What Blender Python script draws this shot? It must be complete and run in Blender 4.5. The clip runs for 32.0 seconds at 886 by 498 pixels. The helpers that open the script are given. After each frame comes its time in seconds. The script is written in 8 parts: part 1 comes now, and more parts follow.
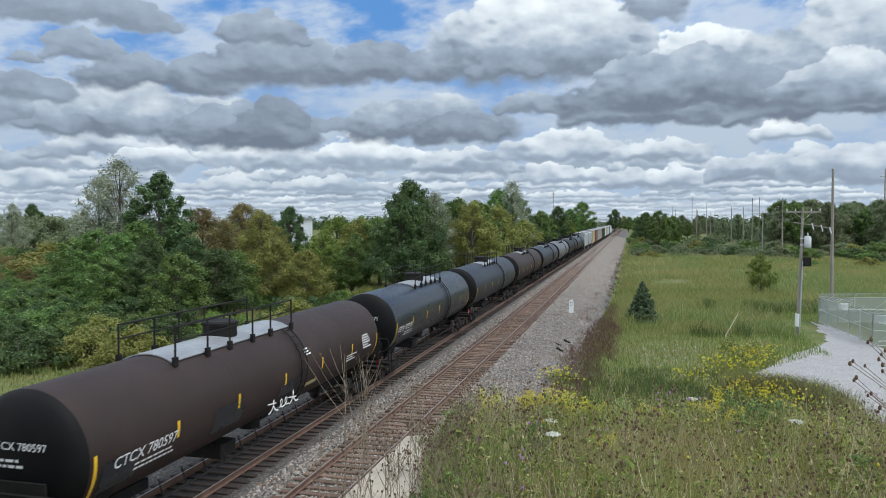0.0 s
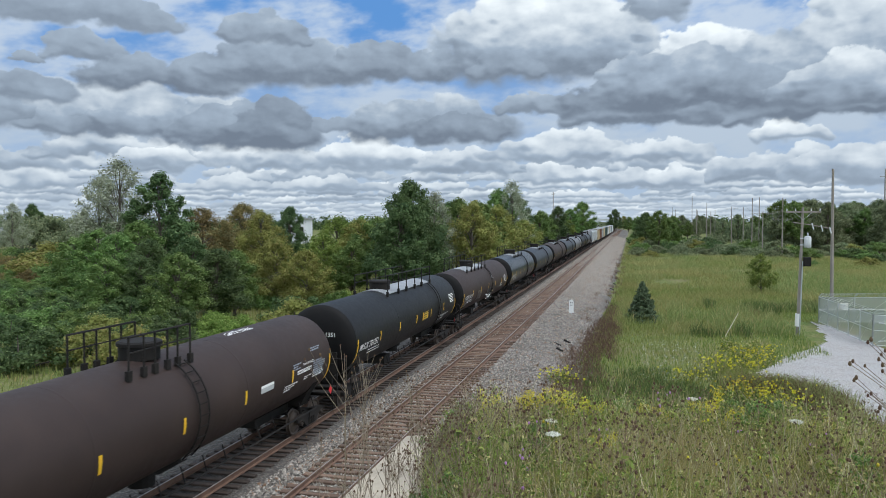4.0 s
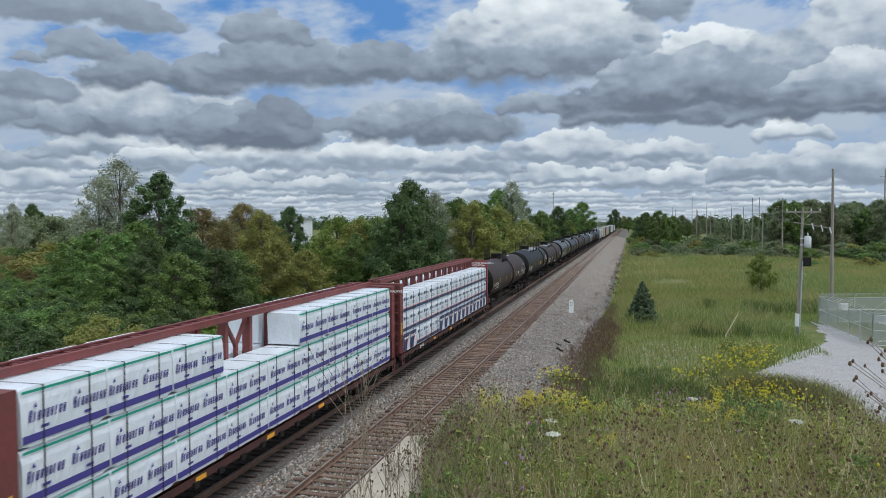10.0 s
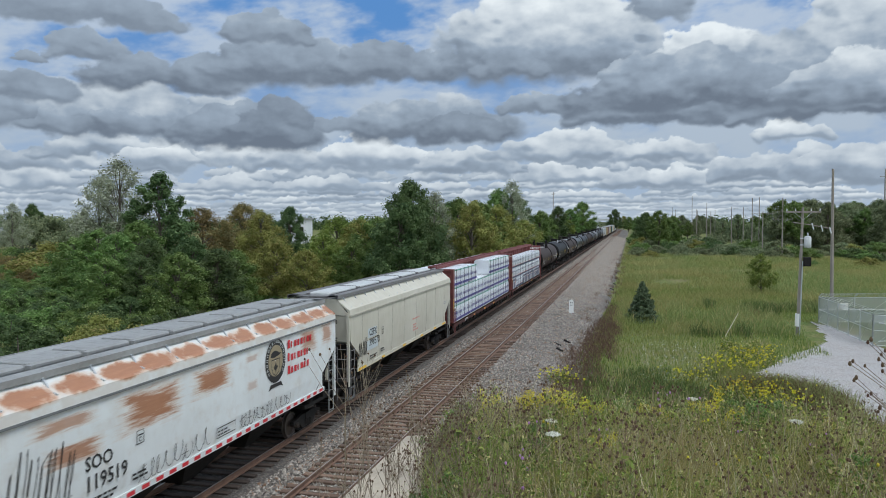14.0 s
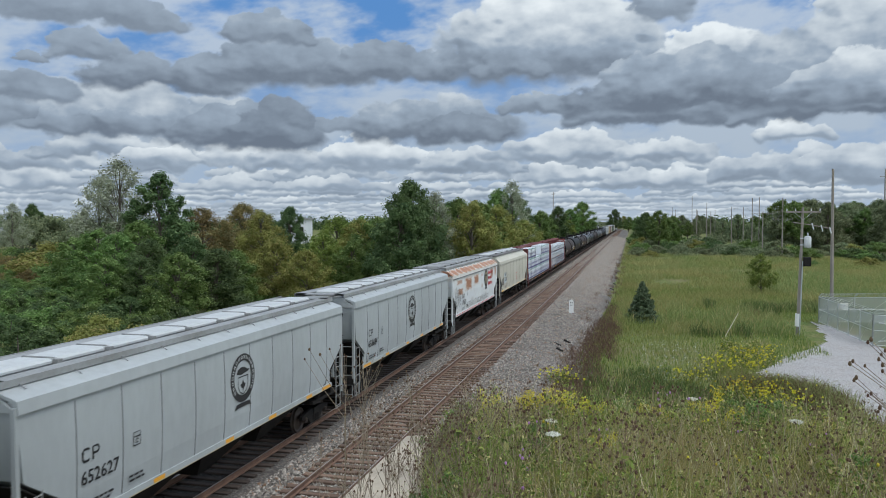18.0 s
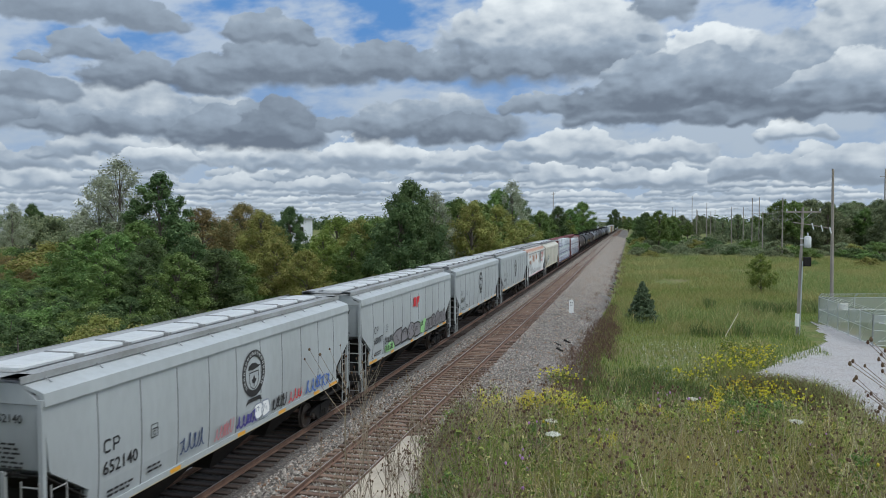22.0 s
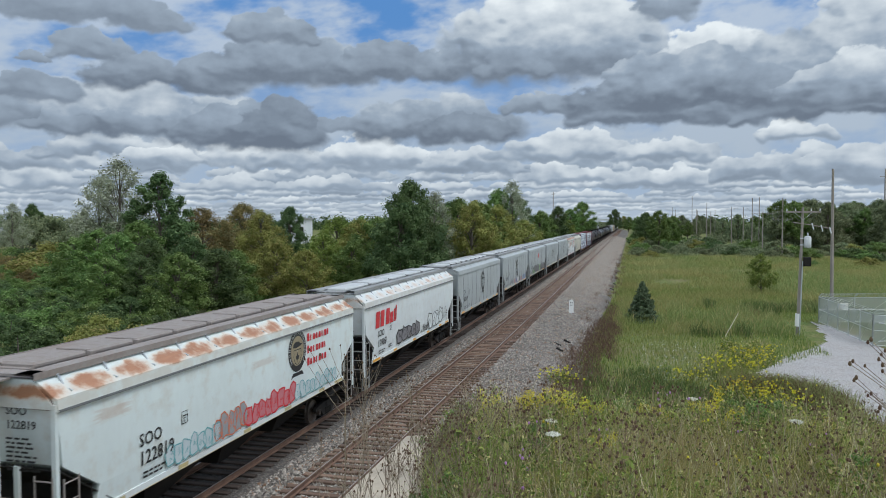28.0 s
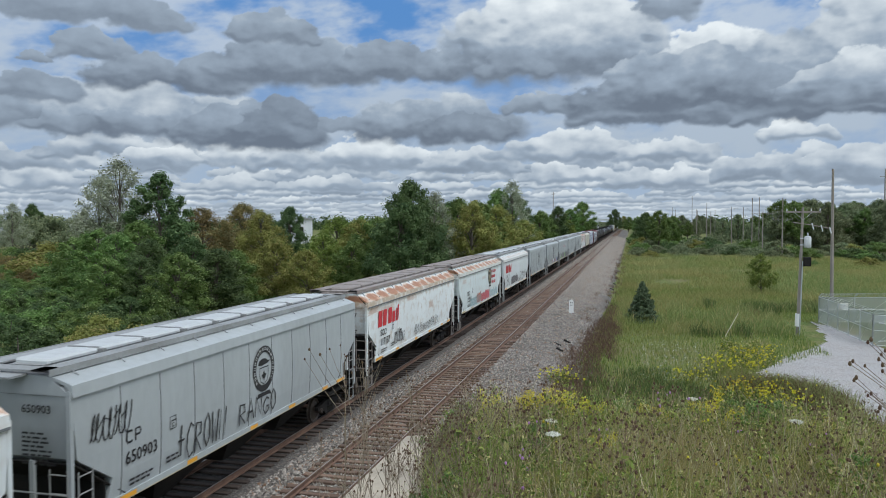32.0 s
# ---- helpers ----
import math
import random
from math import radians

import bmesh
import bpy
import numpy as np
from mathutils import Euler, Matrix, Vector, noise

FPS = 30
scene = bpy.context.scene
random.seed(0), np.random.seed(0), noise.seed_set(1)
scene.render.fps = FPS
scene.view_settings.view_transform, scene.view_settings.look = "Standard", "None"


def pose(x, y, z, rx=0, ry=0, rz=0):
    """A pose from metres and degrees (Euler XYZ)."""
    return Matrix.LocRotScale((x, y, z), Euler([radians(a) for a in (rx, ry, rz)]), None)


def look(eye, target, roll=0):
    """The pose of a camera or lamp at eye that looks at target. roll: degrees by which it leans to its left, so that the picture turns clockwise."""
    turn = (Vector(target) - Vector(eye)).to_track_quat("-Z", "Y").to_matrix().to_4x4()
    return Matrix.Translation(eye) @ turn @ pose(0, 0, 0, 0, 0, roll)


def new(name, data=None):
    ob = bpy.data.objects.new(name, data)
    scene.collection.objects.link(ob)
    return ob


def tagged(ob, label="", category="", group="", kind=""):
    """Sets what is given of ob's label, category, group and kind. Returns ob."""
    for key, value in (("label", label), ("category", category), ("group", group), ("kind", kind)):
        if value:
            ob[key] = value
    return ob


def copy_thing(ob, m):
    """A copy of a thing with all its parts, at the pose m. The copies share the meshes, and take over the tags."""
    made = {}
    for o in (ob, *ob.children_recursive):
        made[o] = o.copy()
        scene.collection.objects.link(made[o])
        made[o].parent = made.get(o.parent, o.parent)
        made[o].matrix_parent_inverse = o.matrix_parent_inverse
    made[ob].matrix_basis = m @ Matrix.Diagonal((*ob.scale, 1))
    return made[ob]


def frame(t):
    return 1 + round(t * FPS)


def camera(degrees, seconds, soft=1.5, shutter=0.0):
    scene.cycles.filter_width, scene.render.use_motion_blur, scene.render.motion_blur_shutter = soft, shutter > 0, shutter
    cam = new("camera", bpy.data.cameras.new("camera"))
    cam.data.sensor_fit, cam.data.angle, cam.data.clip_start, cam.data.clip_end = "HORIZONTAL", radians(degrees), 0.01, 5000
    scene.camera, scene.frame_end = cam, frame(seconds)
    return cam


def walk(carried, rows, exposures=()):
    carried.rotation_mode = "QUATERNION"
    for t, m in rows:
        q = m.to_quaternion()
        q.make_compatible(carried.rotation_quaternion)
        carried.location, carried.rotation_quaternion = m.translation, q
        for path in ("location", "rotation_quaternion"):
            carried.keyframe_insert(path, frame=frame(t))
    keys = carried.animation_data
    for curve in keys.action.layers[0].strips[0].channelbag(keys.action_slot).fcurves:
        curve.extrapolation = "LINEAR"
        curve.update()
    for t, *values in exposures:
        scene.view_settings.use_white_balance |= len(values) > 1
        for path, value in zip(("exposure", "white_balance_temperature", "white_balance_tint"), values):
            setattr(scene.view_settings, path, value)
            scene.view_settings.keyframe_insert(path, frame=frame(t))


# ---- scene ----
# World: x across the tracks, y along them, z = 0 at the top of the rails.
EXPO = -0.12
cam = camera(60.30, 32.0, soft=0.5, shutter=0.2)
EYE = Vector((0.0, 0.0, 7.64))
VIEW = look(EYE, EYE + Vector((-0.239721, 0.970121, -0.037394)))
walk(cam, [(0, VIEW), (32, VIEW)], exposures=[(0, EXPO + 0.22, 6250, 8), (3.5, EXPO + 0.22, 6250, 8), (7, EXPO, 6250, 8), (32, EXPO, 6250, 8)])

# ---- world, sun ----
world = bpy.data.worlds.new("sky")
scene.world = world
world.use_nodes = True
wn, wl = world.node_tree.nodes, world.node_tree.links
wn.clear()
SUN_EL, SUN_AZ = radians(62), radians(112)
w_sky = wn.new("ShaderNodeTexSky")
w_sky.sky_type, w_sky.sun_disc = "NISHITA", False
w_sky.sun_elevation, w_sky.sun_rotation = SUN_EL, SUN_AZ
w_bg = wn.new("ShaderNodeBackground")
w_bg.inputs["Strength"].default_value = 0.15
w_noise = wn.new("ShaderNodeTexNoise")
w_noise.inputs["Scale"].default_value = 3.0
w_noise.inputs["Detail"].default_value = 5.0
w_co = wn.new("ShaderNodeTexCoord")
w_ramp = wn.new("ShaderNodeValToRGB")
w_ramp.color_ramp.elements[0].position, w_ramp.color_ramp.elements[1].position = 0.35, 0.55
w_mix = wn.new("ShaderNodeMix")
w_mix.data_type = "RGBA"
w_mix.inputs["B"].default_value = (7.6, 8.2, 8.9, 1)
w_out = wn.new("ShaderNodeOutputWorld")
wl.new(w_co.outputs["Generated"], w_noise.inputs["Vector"])
wl.new(w_noise.outputs["Fac"], w_ramp.inputs["Fac"])
wl.new(w_ramp.outputs["Color"], w_mix.inputs["Factor"])
wl.new(w_sky.outputs["Color"], w_mix.inputs["A"])
wl.new(w_mix.outputs["Result"], w_bg.inputs["Color"])
wl.new(w_bg.outputs["Background"], w_out.inputs["Surface"])

sun = new("sun", bpy.data.lights.new("sun", "SUN"))
sun.data.energy, sun.data.angle, sun.data.color = 1.9, radians(22), (1.0, 0.97, 0.92)
sun_way = Vector((math.sin(SUN_AZ) * math.cos(SUN_EL), math.cos(SUN_AZ) * math.cos(SUN_EL), math.sin(SUN_EL)))
sun.matrix_basis = look(sun_way * 300, (0, 0, 0))

# ---- materials ----
def wires(name):
    m = bpy.data.materials.new(name)
    m.use_nodes = True
    n, l = m.node_tree.nodes, m.node_tree.links
    n.clear()
    out = n.new("ShaderNodeOutputMaterial")
    return m, n, l, out


def nmath(n, l, op, a, b=None, c=None, clamp=False):
    k = n.new("ShaderNodeMath")
    k.operation, k.use_clamp = op, clamp
    for i, v in enumerate((a, b, c)):
        if v is None:
            continue
        if isinstance(v, (int, float)):
            k.inputs[i].default_value = v
        else:
            l.new(v, k.inputs[i])
    return k.outputs[0]


def nmix(n, l, fac, a, b):
    k = n.new("ShaderNodeMix")
    k.data_type = "RGBA"
    for key, v in (("Factor", fac), ("A", a), ("B", b)):
        if isinstance(v, (int, float)):
            k.inputs[key].default_value = v
        elif isinstance(v, tuple):
            k.inputs[key].default_value = (*v, 1) if len(v) == 3 else v
        else:
            l.new(v, k.inputs[key])
    return k.outputs["Result"]


def nnoise(n, l, vec, scale, detail=4.0, rough=0.55):
    k = n.new("ShaderNodeTexNoise")
    k.inputs["Scale"].default_value, k.inputs["Detail"].default_value, k.inputs["Roughness"].default_value = scale, detail, rough
    if vec is not None:
        l.new(vec, k.inputs["Vector"])
    return k.outputs["Fac"]


def nramp(n, l, fac, lo, hi):
    return nmath(n, l, "DIVIDE", nmath(n, l, "SUBTRACT", fac, lo), hi - lo, clamp=True)


def nscale(n, l, vec, sx, sy, sz):
    k = n.new("ShaderNodeMapping")
    k.inputs["Scale"].default_value = (sx, sy, sz)
    l.new(vec, k.inputs["Vector"])
    return k.outputs["Vector"]


def surf(name, base, worn, big=0.6, fine=14.0, rough=0.7, metal=0.0, bump=0.15, amount=0.6, stretch=(1, 1, 1), per_object=0.0, rust=None, bump_d=0.01, gloss=0.5):
    """A painted, wooden or stony surface: base colour, blotches of the worn colour at two scales, fine relief."""
    m, n, l, out = wires(name)
    co = n.new("ShaderNodeTexCoord").outputs["Object"]
    v = nscale(n, l, co, *stretch)
    a = nnoise(n, l, v, big, 5)
    b = nnoise(n, l, v, fine, 4)
    f = nmath(n, l, "ADD", nmath(n, l, "MULTIPLY", nramp(n, l, a, 0.38, 0.7), amount), nmath(n, l, "MULTIPLY", nramp(n, l, b, 0.4, 0.75), amount * 0.5), clamp=True)
    col = nmix(n, l, f, base, worn)
    if per_object:
        rnd = n.new("ShaderNodeObjectInfo").outputs["Random"]
        hsv = n.new("ShaderNodeHueSaturation")
        l.new(nmath(n, l, "ADD", nmath(n, l, "MULTIPLY", rnd, per_object * 2), 1 - per_object), hsv.inputs["Value"])
        l.new(col, hsv.inputs["Color"])
        col = hsv.outputs["Color"]
    if rust is not None:
        col = rust(n, l, co, col)
    p = n.new("ShaderNodeBsdfPrincipled")
    l.new(col, p.inputs["Base Color"])
    p.inputs["Metallic"].default_value, p.inputs["Specular IOR Level"].default_value = metal, gloss
    l.new(nmath(n, l, "ADD", nmath(n, l, "MULTIPLY", b, 0.25), rough - 0.12, clamp=True), p.inputs["Roughness"])
    if bump:
        bp = n.new("ShaderNodeBump")
        bp.inputs["Strength"].default_value, bp.inputs["Distance"].default_value = bump, bump_d
        l.new(b, bp.inputs["Height"])
        l.new(bp.outputs["Normal"], p.inputs["Normal"])
    l.new(p.outputs[0], out.inputs["Surface"])
    return m


def leafy(name, dark, light, third=None, trans=0.3, patch=None, patch_scale=0.07, vary=0.45):
    """Leaves: each one its own shade, part of the light passes through."""
    m, n, l, out = wires(name)
    rnd = n.new("ShaderNodeNewGeometry").outputs["Random Per Island"]
    clump = nramp(n, l, nnoise(n, l, n.new("ShaderNodeTexCoord").outputs["Object"], 7.0, 3, 0.6), 0.36, 0.64)
    shade = nmath(n, l, "ADD", nmath(n, l, "MULTIPLY", rnd, vary), nmath(n, l, "MULTIPLY", clump, 1 - vary))
    col = nmix(n, l, shade, dark, light)
    if third is not None:
        col = nmix(n, l, nramp(n, l, rnd, 0.86, 0.9), col, third)
    if patch is not None:
        co = n.new("ShaderNodeTexCoord").outputs["Object"]
        col = nmix(n, l, nmath(n, l, "MULTIPLY", nramp(n, l, nnoise(n, l, co, patch_scale, 5), 0.45, 0.62), 0.75), col, patch)
    obj = n.new("ShaderNodeObjectInfo").outputs["Random"]
    hsv = n.new("ShaderNodeHueSaturation")
    l.new(nmath(n, l, "ADD", nmath(n, l, "MULTIPLY", obj, 0.03), 0.485), hsv.inputs["Hue"])
    l.new(nmath(n, l, "ADD", nmath(n, l, "MULTIPLY", obj, 0.28), 0.86), hsv.inputs["Value"])
    l.new(col, hsv.inputs["Color"])
    d = n.new("ShaderNodeBsdfPrincipled")
    d.inputs["Roughness"].default_value = 0.65
    d.inputs["Specular IOR Level"].default_value = 0.15
    l.new(hsv.outputs["Color"], d.inputs["Base Color"])
    t = n.new("ShaderNodeBsdfTranslucent")
    l.new(hsv.outputs["Color"], t.inputs["Color"])
    mx = n.new("ShaderNodeMixShader")
    mx.inputs[0].default_value = trans
    l.new(d.outputs[0], mx.inputs[1])
    l.new(t.outputs[0], mx.inputs[2])
    l.new(mx.outputs[0], out.inputs["Surface"])
    return m


def earth(name, cols, scales, rough=0.95, bump=0.5, bump_d=0.05, bump_scale=30.0):
    """Ground: three colours mixed by noise at several scales, in metres."""
    m, n, l, out = wires(name)
    co = n.new("ShaderNodeTexCoord").outputs["Object"]
    a = nramp(n, l, nnoise(n, l, co, scales[0], 6), 0.38, 0.62)
    b = nramp(n, l, nnoise(n, l, co, scales[1], 6), 0.4, 0.62)
    c = nramp(n, l, nnoise(n, l, co, scales[2], 3), 0.35, 0.7)
    col = nmix(n, l, a, cols[0], cols[1])
    col = nmix(n, l, nmath(n, l, "MULTIPLY", b, 0.7), col, cols[2])
    hsv = n.new("ShaderNodeHueSaturation")
    l.new(nmath(n, l, "ADD", nmath(n, l, "MULTIPLY", c, 0.7), 0.65), hsv.inputs["Value"])
    l.new(col, hsv.inputs["Color"])
    p = n.new("ShaderNodeBsdfPrincipled")
    p.inputs["Roughness"].default_value = rough
    p.inputs["Specular IOR Level"].default_value = 0.2
    l.new(hsv.outputs["Color"], p.inputs["Base Color"])
    bp = n.new("ShaderNodeBump")
    bp.inputs["Strength"].default_value, bp.inputs["Distance"].default_value = bump, bump_d
    l.new(nnoise(n, l, co, bump_scale, 3), bp.inputs["Height"])
    l.new(bp.outputs["Normal"], p.inputs["Normal"])
    l.new(p.outputs[0], out.inputs["Surface"])
    return m


def stones(name, scale=16.0, light=1.0, grime_shade=None):
    """Crushed stone: cells of single stones in greys and browns, gap shade put into the colour, with relief."""
    m, n, l, out = wires(name)
    co = n.new("ShaderNodeTexCoord").outputs["Object"]
    vor = n.new("ShaderNodeTexVoronoi")
    vor.inputs["Scale"].default_value = scale
    l.new(co, vor.inputs["Vector"])
    sep = n.new("ShaderNodeSeparateColor")
    l.new(vor.outputs["Color"], sep.inputs[0])
    r = sep.outputs[0]
    col = nmix(n, l, r, (0.12 * light, 0.11 * light, 0.102 * light), (0.62 * min(light, 1.25), 0.575 * min(light, 1.28), 0.515 * min(light, 1.4)))
    col = nmix(n, l, nramp(n, l, sep.outputs[1], 0.8, 0.9), col, (0.27, 0.2, 0.16))
    big = nramp(n, l, nnoise(n, l, co, 0.9, 8, 0.75), 0.35, 0.65)
    col = nmix(n, l, nmath(n, l, "MULTIPLY", big, 0.65), col, (0.21 * light, 0.168 * light, 0.14 * light) if light < 2 else (0.66, 0.66, 0.66))
    mott = nramp(n, l, nnoise(n, l, co, 3.4, 4, 0.7), 0.3, 0.72)
    col = nmix(n, l, nmath(n, l, "MULTIPLY", mott, 0.75 if light < 2 else 0.3), col, (0.088 * light, 0.08 * light, 0.07 * light) if light < 2 else (0.07 * light, 0.076 * light, 0.077 * light))
    # Near-black bed below the train: grime plus the train's shadow, put into the colour.
    if grime_shade is not None:
        sep = n.new("ShaderNodeSeparateXYZ")
        l.new(co, sep.inputs[0])
        off = nmath(n, l, "ABSOLUTE", nmath(n, l, "SUBTRACT", sep.outputs[0], grime_shade[0]))
        off = nmath(n, l, "ADD", off, nmath(n, l, "MULTIPLY", nmath(n, l, "SUBTRACT", mott, 0.5), 0.5))
        col = nmix(n, l, nmath(n, l, "MULTIPLY", nramp(n, l, off, grime_shade[1] + 0.25, grime_shade[1] - 0.35), 0.78), col, (0.028, 0.026, 0.025))
    # Full mid-stone, falling to the rim: paints shade into the gaps between stones.
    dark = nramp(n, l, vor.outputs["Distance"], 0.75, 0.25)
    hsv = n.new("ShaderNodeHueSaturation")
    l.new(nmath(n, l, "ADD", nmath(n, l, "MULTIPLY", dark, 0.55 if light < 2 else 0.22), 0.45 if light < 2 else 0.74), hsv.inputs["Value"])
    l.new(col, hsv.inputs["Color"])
    p = n.new("ShaderNodeBsdfPrincipled")
    p.inputs["Roughness"].default_value = 0.9
    l.new(hsv.outputs["Color"], p.inputs["Base Color"])
    bp = n.new("ShaderNodeBump")
    bp.inputs["Strength"].default_value, bp.inputs["Distance"].default_value = 0.9, 0.04
    l.new(dark, bp.inputs["Height"])
    l.new(bp.outputs["Normal"], p.inputs["Normal"])
    l.new(p.outputs[0], out.inputs["Surface"])
    return m


def glass_like(name, col, rough=0.25):
    m, n, l, out = wires(name)
    p = n.new("ShaderNodeBsdfPrincipled")
    p.inputs["Base Color"].default_value = (*col, 1)
    p.inputs["Roughness"].default_value = rough
    l.new(p.outputs[0], out.inputs["Surface"])
    return m


M_BALLAST = stones("ballast_stone", 16.0, 0.76, grime_shade=(-12.4, 1.3))
M_STONE = leafy("crushed_stone", (0.065, 0.058, 0.052), (0.56, 0.51, 0.45), (0.28, 0.175, 0.12), 0.0, vary=0.75)
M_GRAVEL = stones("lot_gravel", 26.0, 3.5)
M_GROUND = earth("meadow_ground", [(0.1, 0.14, 0.035), (0.16, 0.18, 0.055), (0.19, 0.165, 0.08)], (0.05, 0.4, 6.0))
M_TIE = surf("creosoted_oak", (0.085, 0.052, 0.036), (0.26, 0.17, 0.12), 2.0, 30, 0.9, bump=0.5, stretch=(0.3, 3, 1), per_object=0.35)
# Sleepers below the train: grimy wood, its colour also darkened for their shadow.
M_TIEDARK = surf("grimy_shaded_oak", (0.03, 0.022, 0.018), (0.108, 0.073, 0.053), 2.0, 30, 0.9, bump=0.5, stretch=(0.3, 3, 1), per_object=0.35)
M_RAILSIDE = surf("rusty_rail", (0.11, 0.06, 0.04), (0.2, 0.115, 0.075), 3, 40, 0.8)
M_RAILTOP = surf("polished_rail", (0.35, 0.33, 0.31), (0.22, 0.16, 0.12), 1.5, 20, 0.45, metal=0.6, bump=0.05)
M_BLACK = surf("tank_black", (0.008, 0.0085, 0.0095), (0.017, 0.0165, 0.016), 0.5, 6, 0.5, bump=0.04, gloss=0.22)
M_BROWN = surf("tank_brown_black", (0.033, 0.0225, 0.02), (0.053, 0.036, 0.031), 0.5, 5, 0.55, bump=0.04, gloss=0.2)
M_GRAYTANK = surf("tank_grey", (0.12, 0.125, 0.13), (0.08, 0.08, 0.08), 0.5, 5, 0.4, bump=0.04)
M_BLUETANK = surf("tank_blue_black", (0.012, 0.016, 0.023), (0.026, 0.029, 0.034), 0.5, 5, 0.42, bump=0.04, gloss=0.35)
M_GLOSSTANK = surf("tank_glossy_blue_black", (0.011, 0.015, 0.021), (0.02, 0.024, 0.03), 0.5, 5, 0.3, bump=0.03)
M_TOPPLATE = surf("platform_grey", (0.3, 0.315, 0.33), (0.2, 0.2, 0.205), 1.0, 9, 0.5)
M_UNDER = surf("grimy_steel", (0.01, 0.0095, 0.0095), (0.03, 0.025, 0.021), 1.5, 15, 0.75, gloss=0.2)
M_HEAD = surf("head_black", (0.006, 0.006, 0.0065), (0.013, 0.012, 0.0115), 0.8, 6, 0.6, bump=0.04, gloss=0.12)
M_WHEEL = surf("wheel_steel", (0.05, 0.04, 0.035), (0.13, 0.1, 0.08), 2, 12, 0.55, metal=0.5)
M_SILL = surf("worn_yellow_stripe", (0.5, 0.4, 0.17), (0.35, 0.33, 0.27), 1.5, 10, 0.6)
M_YELLOW = glass_like("reflective_yellow", (0.75, 0.45, 0.02), 0.4)
M_ORANGE = glass_like("reflective_orange", (0.75, 0.35, 0.03), 0.4)
M_WHITE = glass_like("white_lettering", (0.8, 0.8, 0.78), 0.5)
M_INK = glass_like("black_lettering", (0.02, 0.02, 0.022), 0.5)
M_RED = glass_like("red_lettering", (0.55, 0.03, 0.04), 0.5)
M_FADED = glass_like("faded_red_lettering", (0.58, 0.24, 0.2), 0.6)
M_REDLAMP = glass_like("placard_red", (0.6, 0.02, 0.03), 0.4)
M_CPGREY = surf("hopper_grey", (0.4, 0.43, 0.435), (0.32, 0.34, 0.34), 0.35, 4, 0.5, bump=0.03, amount=0.7, stretch=(1, 1, 0.4))
M_CPROOF = surf("hopper_roof_grey", (0.3, 0.31, 0.31), (0.2, 0.2, 0.19), 0.7, 8, 0.55, bump=0.05, amount=0.8)
M_HATCH = surf("hatch_white", (0.5, 0.52, 0.52), (0.37, 0.38, 0.37), 0.9, 8, 0.5, bump=0.05)
M_SEAM = surf("seam_grime", (0.17, 0.18, 0.18), (0.1, 0.1, 0.1), 2, 10, 0.7)
M_ROOFDK = surf("dark_roof_walk", (0.17, 0.17, 0.17), (0.11, 0.105, 0.1), 0.8, 8, 0.7)
M_CREAM = surf("hopper_cream", (0.56, 0.54, 0.46), (0.42, 0.39, 0.31), 0.4, 4, 0.5, bump=0.03, amount=0.5, stretch=(1, 1, 0.4))


